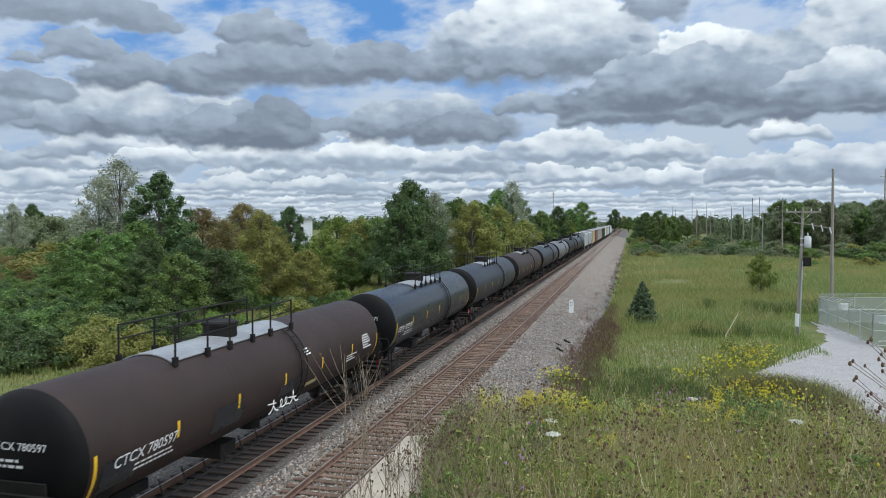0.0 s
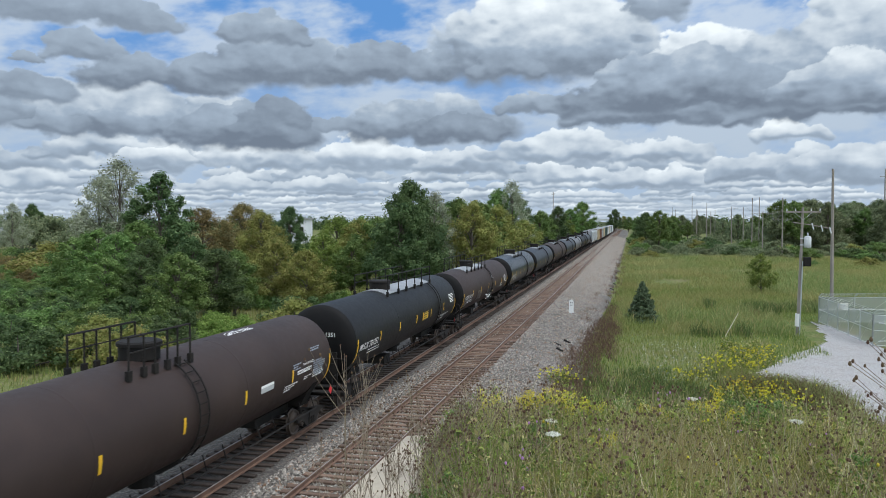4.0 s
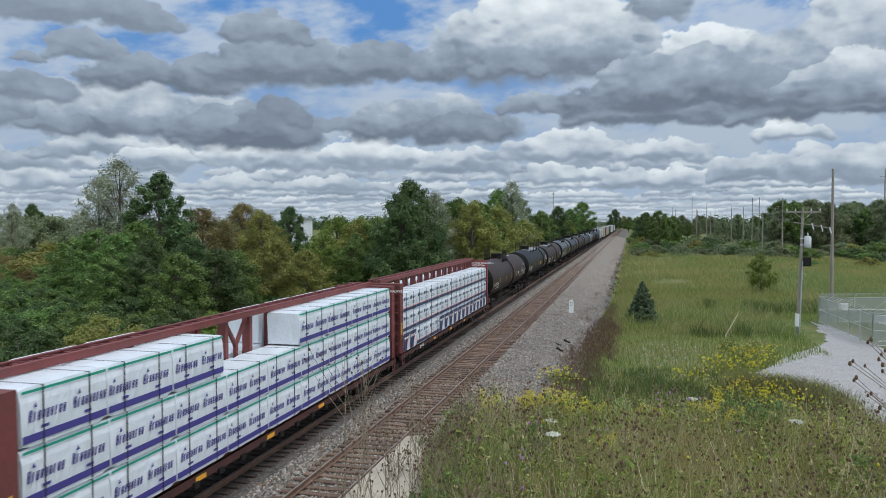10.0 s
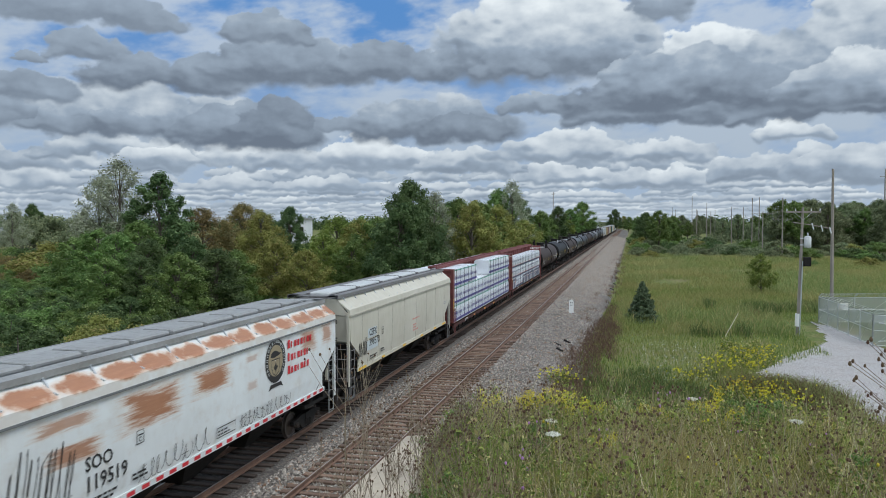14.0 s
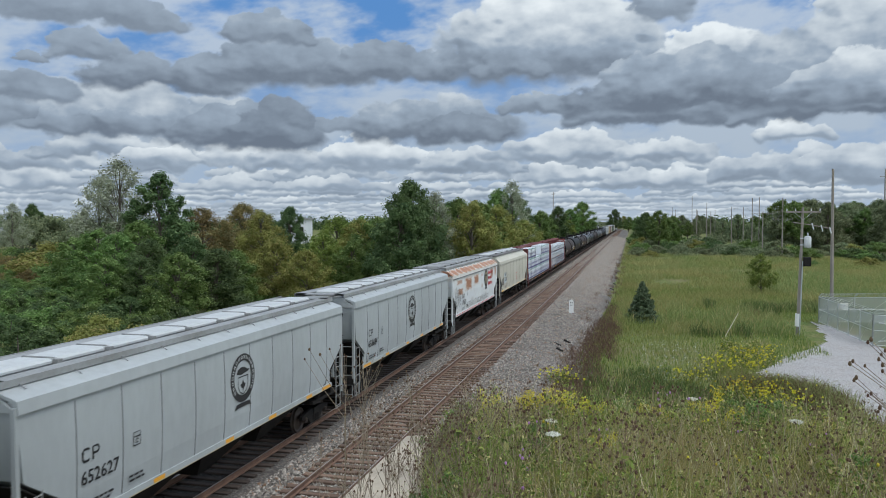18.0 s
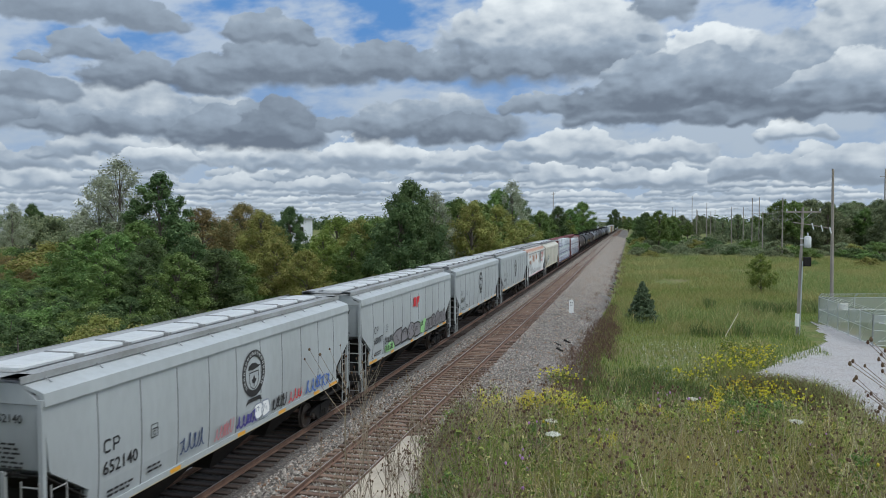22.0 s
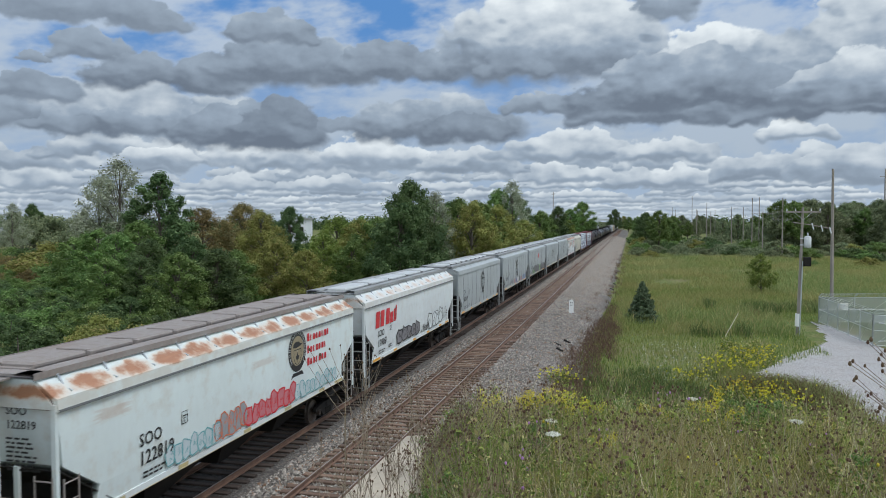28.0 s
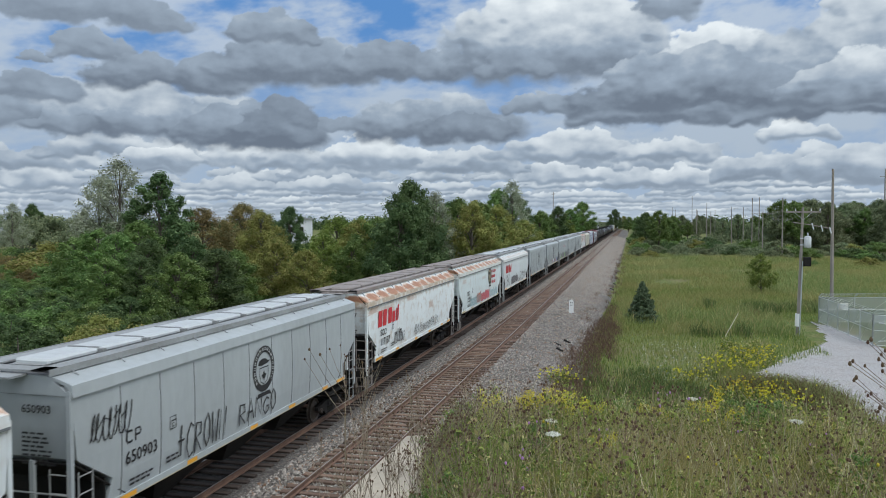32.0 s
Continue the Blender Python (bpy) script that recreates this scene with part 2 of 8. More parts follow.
def rust_bays(pitch, first, share, spots=(), wash=0.5):
    """Rust where the roof slope has lost its paint: an oval in each bay, and streaky patches on the side sheet."""
    def add(n, l, co, col):
        sep = n.new("ShaderNodeSeparateXYZ")
        l.new(co, sep.inputs[0])
        y, z = sep.outputs[1], sep.outputs[2]
        wob = nnoise(n, l, co, 2.2, 6, 0.65)
        each = nnoise(n, l, nscale(n, l, co, 0, 0.7, 0), 1.0, 1)
        streak = nnoise(n, l, nscale(n, l, co, 1, 0.5, 7), 2.2, 6, 0.75)
        bay = nmath(n, l, "PINGPONG", nmath(n, l, "ADD", y, 50 * pitch - first), pitch / 2)
        dy = nmath(n, l, "DIVIDE", nmath(n, l, "SUBTRACT", pitch / 2, bay), pitch * 0.44)
        dz = nmath(n, l, "DIVIDE", nmath(n, l, "SUBTRACT", z, 4.26), 0.14)
        q = nmath(n, l, "ADD", nmath(n, l, "MULTIPLY", dy, dy), nmath(n, l, "MULTIPLY", dz, dz))
        q = nmath(n, l, "ADD", q, nmath(n, l, "MULTIPLY", nmath(n, l, "SUBTRACT", wob, 0.5), 4.6))
        q = nmath(n, l, "ADD", q, nmath(n, l, "MULTIPLY", nmath(n, l, "SUBTRACT", each, 0.5), 1.5))
        f = nramp(n, l, q, 1.0 + share, 0.15 + share)
        halo = nramp(n, l, q, 1.7 + share, 0.5 + share)
        for sy, sz, ry, rz, amt in spots:
            dy = nmath(n, l, "DIVIDE", nmath(n, l, "SUBTRACT", y, sy), ry)
            dz = nmath(n, l, "DIVIDE", nmath(n, l, "SUBTRACT", z, sz), rz)
            q = nmath(n, l, "MAXIMUM", nmath(n, l, "ABSOLUTE", dy), nmath(n, l, "ABSOLUTE", dz))
            q = nmath(n, l, "ADD", q, nmath(n, l, "MULTIPLY", nmath(n, l, "SUBTRACT", streak, 0.5), 1.9))
            f = nmath(n, l, "MAXIMUM", f, nmath(n, l, "MULTIPLY", nramp(n, l, q, 1.0, 0.55), amt))
            halo = nmath(n, l, "MAXIMUM", halo, nmath(n, l, "MULTIPLY", nramp(n, l, q, 1.3, 0.6), amt))
        low = nramp(n, l, nmath(n, l, "ABSOLUTE", nmath(n, l, "SUBTRACT", z, 4.0)), 0.4, 0.05)
        faint = nmath(n, l, "MULTIPLY", nramp(n, l, nmath(n, l, "ADD", nmath(n, l, "MULTIPLY", low, 0.25), wob), 0.5, 0.8), wash)
        col = nmix(n, l, faint, col, (0.42, 0.3, 0.19))
        col = nmix(n, l, nmath(n, l, "MULTIPLY", halo, 0.6), col, (0.55, 0.33, 0.17))
        return nmix(n, l, nmath(n, l, "MULTIPLY", f, 0.9), col, nmix(n, l, streak, (0.2, 0.068, 0.032), (0.45, 0.2, 0.09)))
    return add


M_RUSTY1 = surf("hopper_white_rusty_patches", (0.69, 0.725, 0.725), (0.6, 0.615, 0.605), 0.4, 4, 0.55, bump=0.03, rust=rust_bays(1.367, -7.52, 0.45, ((-3.25, 3.3, 1.0, 0.42, 1.0), (-0.6, 3.38, 0.85, 0.32, 1.0), (-6.1, 3.6, 0.8, 0.14, 0.7), (-5.85, 2.95, 0.7, 0.2, 0.9), (5.7, 3.5, 0.6, 0.4, 0.7), (7.3, 3.5, 0.4, 0.36, 0.7), (1.6, 3.55, 0.35, 0.1, 0.4), (1.6, 2.75, 0.3, 0.15, 0.35)), 0.35), stretch=(1, 1, 0.4))
M_RUSTY2 = surf("hopper_white_rusty_roof", (0.77, 0.81, 0.805), (0.67, 0.7, 0.69), 0.4, 4, 0.5, bump=0.03, rust=rust_bays(1.389, -7.64, 0.3, ((2.4, 2.95, 0.5, 0.2, 0.4), (-5.4, 3.55, 0.9, 0.2, 0.35), (-7.4, 3.7, 0.7, 0.16, 0.45), (-1.5, 3.7, 0.8, 0.14, 0.35)), 0.85), stretch=(1, 1, 0.4))
M_RUSTY3 = surf("hopper_pale_green_rusty_roof", (0.67, 0.74, 0.73), (0.58, 0.635, 0.625), 0.4, 4, 0.5, bump=0.03, rust=rust_bays(1.389, -7.64, 0.05, ((-6.5, 3.5, 0.6, 0.15, 0.25), (0.5, 3.3, 0.7, 0.12, 0.2)), 0.4), stretch=(1, 1, 0.4))
M_CLEANW = surf("hopper_white", (0.66, 0.7, 0.7), (0.57, 0.595, 0.59), 0.4, 4, 0.5, bump=0.03, rust=rust_bays(1.389, -7.64, -0.9, (), 0.3), stretch=(1, 1, 0.4))
M_RUSTROOF = surf("rusty_roof_walk", (0.27, 0.25, 0.235), (0.19, 0.14, 0.115), 0.8, 8, 0.75)
M_CB = surf("oxide_red_steel", (0.19, 0.045, 0.042), (0.1, 0.036, 0.032), 0.8, 8, 0.65, bump=0.06)
M_CBDARK = surf("grimy_red_steel", (0.085, 0.032, 0.029), (0.045, 0.027, 0.023), 0.8, 8, 0.7, bump=0.06, gloss=0.25)
M_FAINT = surf("faint_weld_grime", (0.36, 0.34, 0.28), (0.5, 0.48, 0.41), 2, 10, 0.7)
M_PATCH = surf("fresh_blue_grey_paint", (0.5, 0.56, 0.58), (0.44, 0.49, 0.5), 1, 9, 0.5)
M_WRAP = surf("white_wrap", (0.7, 0.735, 0.77), (0.57, 0.61, 0.66), 1.6, 4, 0.35, bump=0.9, amount=0.5, bump_d=0.05, stretch=(1, 1.6, 0.6))
M_NAVY = glass_like("navy_print", (0.025, 0.05, 0.13), 0.4)
M_PURPLE = glass_like("violet_blue_print", (0.06, 0.05, 0.24), 0.4)
M_TAN = glass_like("tan_print", (0.3, 0.25, 0.16), 0.5)
M_SPRAYTEAL = glass_like("teal_spray", (0.12, 0.36, 0.38), 0.5)
M_SPRAYGREY = glass_like("grey_spray", (0.2, 0.19, 0.2), 0.5)
M_SPRAYPINK = glass_like("pink_spray", (0.5, 0.17, 0.19), 0.5)
M_LIME = glass_like("green_spray", (0.33, 0.62, 0.26), 0.5)
M_SPRAYBLUE = glass_like("blue_spray", (0.05, 0.13, 0.42), 0.5)
M_GREEN = glass_like("green_print", (0.02, 0.3, 0.2), 0.4)
M_ORLINE = glass_like("orange_print", (0.6, 0.14, 0.05), 0.4)
M_GREYPRINT = glass_like("grey_print", (0.25, 0.28, 0.33), 0.5)
M_STRAP = glass_like("black_strap", (0.015, 0.015, 0.016), 0.5)
M_POLE = surf("weathered_pole", (0.3, 0.27, 0.24), (0.19, 0.165, 0.14), 1.0, 18, 0.9, stretch=(4, 4, 0.5), bump=0.4)
M_STAKE = surf("bleached_wood", (0.55, 0.5, 0.4), (0.4, 0.35, 0.27), 2, 20, 0.85)
M_GALV = surf("galvanised_steel", (0.5, 0.53, 0.55), (0.38, 0.4, 0.42), 1.2, 20, 0.4, metal=0.5)
M_TRAFO = surf("transformer_grey", (0.55, 0.58, 0.58), (0.4, 0.42, 0.42), 3, 20, 0.5)
M_CONC = surf("weathered_concrete", (0.4, 0.345, 0.265), (0.23, 0.2, 0.16), 1.2, 16, 0.9, bump=0.5)
M_BARK = surf("bark", (0.09, 0.075, 0.06), (0.16, 0.14, 0.115), 2, 14, 0.95, stretch=(3, 3, 0.6), bump=0.6)
M_WALLFAR = surf("pale_cladding", (0.6, 0.62, 0.64), (0.5, 0.52, 0.55), 0.05, 0.6, 0.7)
M_ROOFFAR = surf("grey_roofing", (0.3, 0.31, 0.33), (0.22, 0.23, 0.25), 0.1, 1, 0.8)

L_MID = leafy("leaf_mid_green", (0.062, 0.118, 0.03), (0.178, 0.262, 0.074), (0.26, 0.34, 0.13), vary=0.2)
L_DARK = leafy("leaf_dark_green", (0.044, 0.078, 0.03), (0.108, 0.16, 0.058), (0.16, 0.21, 0.09), vary=0.2)
L_BRIGHT = leafy("leaf_bright_green", (0.09, 0.145, 0.028), (0.235, 0.305, 0.07), (0.3, 0.36, 0.11), vary=0.2)
L_OLIVE = leafy("leaf_olive", (0.125, 0.150, 0.036), (0.310, 0.325, 0.092), (0.36, 0.30, 0.11), vary=0.2)
L_BROWN = leafy("leaf_turning", (0.115, 0.108, 0.042), (0.25, 0.21, 0.085), (0.3, 0.2, 0.08), vary=0.2)
# Far foliage: distance haze is put into the paler, greyer leaf colour.
L_HAZED = leafy("leaf_hazed_green", (0.1, 0.132, 0.068), (0.235, 0.275, 0.145), (0.3, 0.32, 0.18), vary=0.2)
L_PALE = leafy("leaf_pale_poplar", (0.17, 0.2, 0.125), (0.42, 0.455, 0.33), vary=0.2)
L_CATTAIL = leafy("cattail_blade", (0.06, 0.095, 0.03), (0.15, 0.185, 0.062), (0.26, 0.22, 0.1), 0.35)
L_SPRUCE = leafy("needle_blue_green", (0.052, 0.082, 0.044), (0.14, 0.185, 0.1), trans=0.15, vary=0.3)
L_GRASS = leafy("grass_blade", (0.055, 0.1, 0.02), (0.62, 0.57, 0.165), (0.84, 0.74, 0.42), 0.4, patch=(0.45, 0.37, 0.18), patch_scale=0.6, vary=0.8)
L_FIELD = leafy("field_blade", (0.105, 0.165, 0.04), (0.24, 0.265, 0.066), (0.42, 0.37, 0.14), 0.4, patch=(0.26, 0.24, 0.09), patch_scale=0.12, vary=0.7)
L_FRESH = leafy("fresh_grass_blade", (0.085, 0.16, 0.025), (0.36, 0.46, 0.1), (0.5, 0.52, 0.2), 0.4, vary=0.7)
L_REED = leafy("reed_blade", (0.135, 0.18, 0.058), (0.29, 0.32, 0.112), (0.390, 0.325, 0.156), 0.4, patch=(0.338, 0.280, 0.124), patch_scale=0.06)
L_RUSSET = leafy("russet_grass", (0.085, 0.05, 0.041), (0.2, 0.122, 0.09), (0.2, 0.16, 0.08))
L_DEAD = leafy("dry_stalk", (0.163, 0.112, 0.075), (0.500, 0.388, 0.263), trans=0.2)
L_SEDGE = leafy("sedge_blade", (0.15, 0.19, 0.055), (0.31, 0.33, 0.11), (0.36, 0.3, 0.13), 0.4, patch=(0.31, 0.27, 0.11), patch_scale=0.09)
L_CREAM = leafy("cream_bloom", (0.6, 0.58, 0.36), (0.78, 0.76, 0.58))
L_STRAW = leafy("pale_straw", (0.34, 0.31, 0.16), (0.68, 0.62, 0.42), trans=0.2)
L_STALK = leafy("dead_stalk", (0.15, 0.115, 0.085), (0.36, 0.29, 0.215), trans=0.1)
L_GOLD = leafy("goldenrod_bloom", (0.42, 0.37, 0.02), (0.76, 0.66, 0.08))
L_FORB = leafy("forb_leaf", (0.045, 0.09, 0.018), (0.41, 0.46, 0.115), (0.54, 0.46, 0.22), 0.4, vary=0.75)
L_LACE = leafy("white_bloom", (0.6, 0.6, 0.5), (0.8, 0.8, 0.72))
L_VIOLET = leafy("violet_bloom", (0.36, 0.14, 0.4), (0.6, 0.36, 0.62))
L_SEED = leafy("brown_seed_head", (0.05, 0.032, 0.022), (0.16, 0.1, 0.06), trans=0.05)

# ---- mesh helpers ----
class Shape:
    """Collects faces for one mesh."""

    def __init__(self):
        self.v, self.f = [], []

    def box(self, x0, x1, y0, y1, z0, z1):
        i = len(self.v)
        self.v += [(x, y, z) for z in (z0, z1) for y in (y0, y1) for x in (x0, x1)]
        self.f += [tuple(i + k for k in q) for q in ((0, 2, 3, 1), (4, 5, 7, 6), (0, 1, 5, 4), (2, 6, 7, 3), (0, 4, 6, 2), (1, 3, 7, 5))]
        return self

    def bevel_box(self, x0, x1, y0, y1, z0, z1, b):
        """A box with its four long vertical and top edges broken, lofted in rings."""
        self.loft([[(x0 + c, y0), (x1 - c, y0), (x1, y0 + c), (x1, y1 - c), (x1 - c, y1), (x0 + c, y1), (x0, y1 - c), (x0, y0 + c)] for c in (b, b)], [z0, z1 - b], close=False)
        i = len(self.v) - 8
        j = len(self.v)
        self.v += [(x0 + b, y0 + b, z1), (x1 - b, y0 + b, z1), (x1 - b, y1 - b, z1), (x0 + b, y1 - b, z1)]
        self.f += [(i, i + 1, j + 1, j), (i + 1, i + 2, j + 1), (i + 2, i + 3, j + 2, j + 1), (i + 3, i + 4, j + 2), (i + 4, i + 5, j + 3, j + 2), (i + 5, i + 6, j + 3), (i + 6, i + 7, j, j + 3), (i + 7, i, j), (j, j + 1, j + 2, j + 3)]
        return self

    def loft(self, rings, zs, close=True):
        i, n = len(self.v), len(rings[0])
        for ring, z in zip(rings, zs):
            self.v += [(x, y, z) for x, y in ring]
        for k in range(len(rings) - 1):
            for a in range(n):
                b = (a + 1) % n
                p = i + k * n
                self.f.append((p + a, p + b, p + n + b, p + n + a))
        if close:
            self.f.append(tuple(range(i + n - 1, i - 1, -1)))
            e = i + (len(rings) - 1) * n
            self.f.append(tuple(range(e, e + n)))
        return self

    def tube(self, pts, r, n=6, r2=None):
        """A round bar along points, tapering from r to r2."""
        r2 = r if r2 is None else r2
        i = len(self.v)
        pts = [Vector(p) for p in pts]
        for k, p in enumerate(pts):
            d = (pts[min(k + 1, len(pts) - 1)] - pts[max(k - 1, 0)]).normalized()
            u = d.orthogonal().normalized() if k == 0 else (u - d * u.dot(d)).normalized()
            w = d.cross(u)
            q = r + (r2 - r) * k / max(1, len(pts) - 1)
            self.v += [tuple(p + (u * math.cos(a * math.tau / n) + w * math.sin(a * math.tau / n)) * q) for a in range(n)]
        for k in range(len(pts) - 1):
            for a in range(n):
                b = (a + 1) % n
                s = i + k * n
                self.f.append((s + a, s + b, s + n + b, s + n + a))
        self.f.append(tuple(range(i + n - 1, i - 1, -1)))
        e = i + (len(pts) - 1) * n
        self.f.append(tuple(range(e, e + n)))
        return self

    def turn(self, profile, n=24, axis="y"):
        """A turned solid: (radius, place along the axis) pairs."""
        i = len(self.v)
        for r, h in profile:
            for a in range(n):
                c, s = math.cos(a * math.tau / n) * r, math.sin(a * math.tau / n) * r
                self.v.append({"y": (c, h, s), "x": (h, c, s), "z": (c, s, h)}[axis])
        for k in range(len(profile) - 1):
            for a in range(n):
                b = (a + 1) % n
                s = i + k * n
                self.f.append((s + a, s + n + a, s + n + b, s + b) if axis != "z" else (s + a, s + b, s + n + b, s + n + a))
        self.f.append(tuple(range(i, i + n)))
        e = i + (len(profile) - 1) * n
        self.f.append(tuple(range(e + n - 1, e - 1, -1)))
        return self

    def move(self, x=0, y=0, z=0, since=0):
        self.v[since:] = [(a + x, b + y, c + z) for a, b, c in self.v[since:]]
        return self

    def mesh(self, name, material, smooth=False):
        me = bpy.data.meshes.new(name)
        me.from_pydata(self.v, [], self.f)
        me.materials.append(material)
        if smooth:
            me.polygons.foreach_set("use_smooth", [True] * len(me.polygons))
        me.update()
        return me


def part(name, shape, material, parent, label="", smooth=False, at=None):
    """One mesh object under a thing or a part; shape is a Shape or a ready mesh."""
    me = shape.mesh(name, material, smooth) if isinstance(shape, Shape) else shape
    ob = new(name, me)
    ob.parent = parent
    if at is not None:
        ob.matrix_basis = at if isinstance(at, Matrix) else Matrix.Translation(at)
    if smooth and isinstance(shape, Shape):
        me.set_sharp_from_angle(angle=radians(40))
    if label:
        ob["label"] = label
    return ob


def thing(name, label, category, group="", kind="", at=(0, 0, 0)):
    ob = new(name)
    ob.empty_display_size = 0.2
    ob.location = at
    return tagged(ob, label, category, group, kind)


def solid(name, shape, material, label, category="", group="", kind="", smooth=False, at=(0, 0, 0)):
    ob = new(name, shape.mesh(name, material, smooth) if isinstance(shape, Shape) else shape)
    ob.location = at
    return tagged(ob, label, category, group, kind)


LETTERS = {}


def lettering(name, words, size, material, parent, m, label=""):
    """Flat lettering from the built-in font, laid on a surface."""
    key = (words, size, material.name)
    if key not in LETTERS:
        cu = bpy.data.curves.new(name, "FONT")
        cu.body, cu.size, cu.resolution_u, cu.offset = words, size, 2, size * 0.012
        tmp = new(name, cu)
        bpy.context.view_layer.update()
        me = bpy.data.meshes.new_from_object(tmp)
        bpy.data.objects.remove(tmp)
        me.materials.clear()
        me.materials.append(material)
        LETTERS[key] = me
    return part(name, LETTERS[key], material, parent, label, at=m)


def side_plane(y, z, x=1.56):
    """Pose that lays flat work on a car's side that faces +x, reading towards +y."""
    m = Matrix(((0, 0, 1, x), (1, 0, 0, y), (0, 1, 0, z), (0, 0, 0, 1)))
    return m


def end_plane(x, z, y):
    """Pose that lays flat work on a face that looks towards -y."""
    return Matrix(((1, 0, 0, x), (0, 0, -1, y), (0, 1, 0, z), (0, 0, 0, 1)))


# ---- ground ----
def smooth_max(a, b, k=0.8):
    h = max(0.0, min(1.0, 0.5 + 0.5 * (a - b) / k))
    return b * (1 - h) + a * h + k * h * (1 - h)


def ground_z(x, y):
    if x > -6:
        t = max(0.0, min(1.0, (x + 6.6) / 5.6))
        base = -0.45 - 0.95 * t
    elif x > -15.2:
        base = -0.45
    else:
        t = max(0.0, min(1.0, (-15.2 - x) / 5.0))
        base = -0.45 - 1.65 * t
    far = min(1.0, max(0.0, (math.hypot(x, y) - 60) / 200))
    base += 0.35 * noise.noise((x * 0.03, y * 0.03, 0)) * far * (0 if -15.5 < x < -0.8 else 1)
    hill = 5.78 - 0.6 * max(0.0, y - 6.3 + 0.1 * abs(x)) - 0.9 * max(0.0, -0.18 * y - 0.15 - x) - 0.3 * max(0.0, x - 9)
    hill -= 0.15 * noise.noise((x * 0.5, y * 0.5, 3.0))
    return smooth_max(base, max(hill, -8.0), 0.7)


def spread(near, far, grow):
    out, d, s = [0.0], 0.0, near
    while d < far:
        d += s
        s *= grow
        out.append(d)
    return out


xs = spread(0.8, 4600, 1.075)
xs = sorted([-a - 1 for a in xs] + [a for a in xs])
ys = sorted([-a - 1 for a in spread(2.0, 900, 1.3)] + spread(0.8, 4700, 1.05))
gverts = [(x, y, ground_z(x, y)) for y in ys for x in xs]
nx = len(xs)
gfaces = [(j * nx + i, j * nx + i + 1, (j + 1) * nx + i + 1, (j + 1) * nx + i) for j in range(len(ys) - 1) for i in range(nx - 1)]
gsh = Shape()
gsh.v, gsh.f = gverts, gfaces
solid("ground", gsh, M_GROUND, "green and straw coloured meadow ground round the railway", "ground", kind="structure", smooth=True)

# ---- railway ----
XR, XL = -8.52, -12.40
BEND, RADIUS = 640.0, 900.0


def along(x, y):
    """The place and heading of a point y metres along the line at offset x; the line bends left far off."""
    if y < BEND:
        return x, y, 0.0
    a = (y - BEND) / RADIUS
    c = RADIUS
    return -c + (c + x) * math.cos(a) , BEND + (c + x) * math.sin(a), a


def strip(profile, y0, y1, step):
    """A profile of (x, z) swept along the line."""
    sh = Shape()
    rows = []
    y = y0
    while y < y1:
        rows.append(y)
        y += step if y < BEND else 15
    rows.append(y1)
    n = len(profile)
    for y in rows:
        for x, z in profile:
            a, b, _ = along(x, y)
            sh.v.append((a, b, z))
    for k in range(len(rows) - 1):
        for i in range(n - 1):
            p = k * n + i
            sh.f.append((p, p + 1, p + n + 1, p + n))
    return sh


def ballast():
    prof = [(-18.2, -1.5), (-15.6, -0.5), (-14.6, -0.26), (-13.9, -0.23), (-10.9, -0.235), (-10.5, -0.3), (-10.0, -0.3), (-9.65, -0.24), (-7.3, -0.24), (-6.9, -0.23), (-6.4, -0.28), (-4.6, -0.6), (-2.6, -1.1), (-1.3, -1.42), (-0.7, -1.6)]
    sh = strip(prof, -60, 1100, 1.0)
    sh.v = [(x + 0.25 * noise.noise((x, y * 0.3, 5)) * (abs(z) > 1), y, z + 0.05 * noise.noise((x * 1.3, y * 1.3, 0)) * (z < -0.25)) for x, y, z in sh.v]
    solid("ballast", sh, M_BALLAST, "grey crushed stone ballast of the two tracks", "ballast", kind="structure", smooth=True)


def rail_profile(x):
    return [(x - 0.07, -0.17), (x - 0.07, -0.15), (x - 0.012, -0.13), (x - 0.012, -0.045), (x - 0.036, -0.03), (x - 0.036, -0.004), (x - 0.025, 0.0), (x + 0.025, 0.0), (x + 0.036, -0.004), (x + 0.036, -0.03), (x + 0.012, -0.045), (x + 0.012, -0.13), (x + 0.07, -0.15), (x + 0.07, -0.17)]


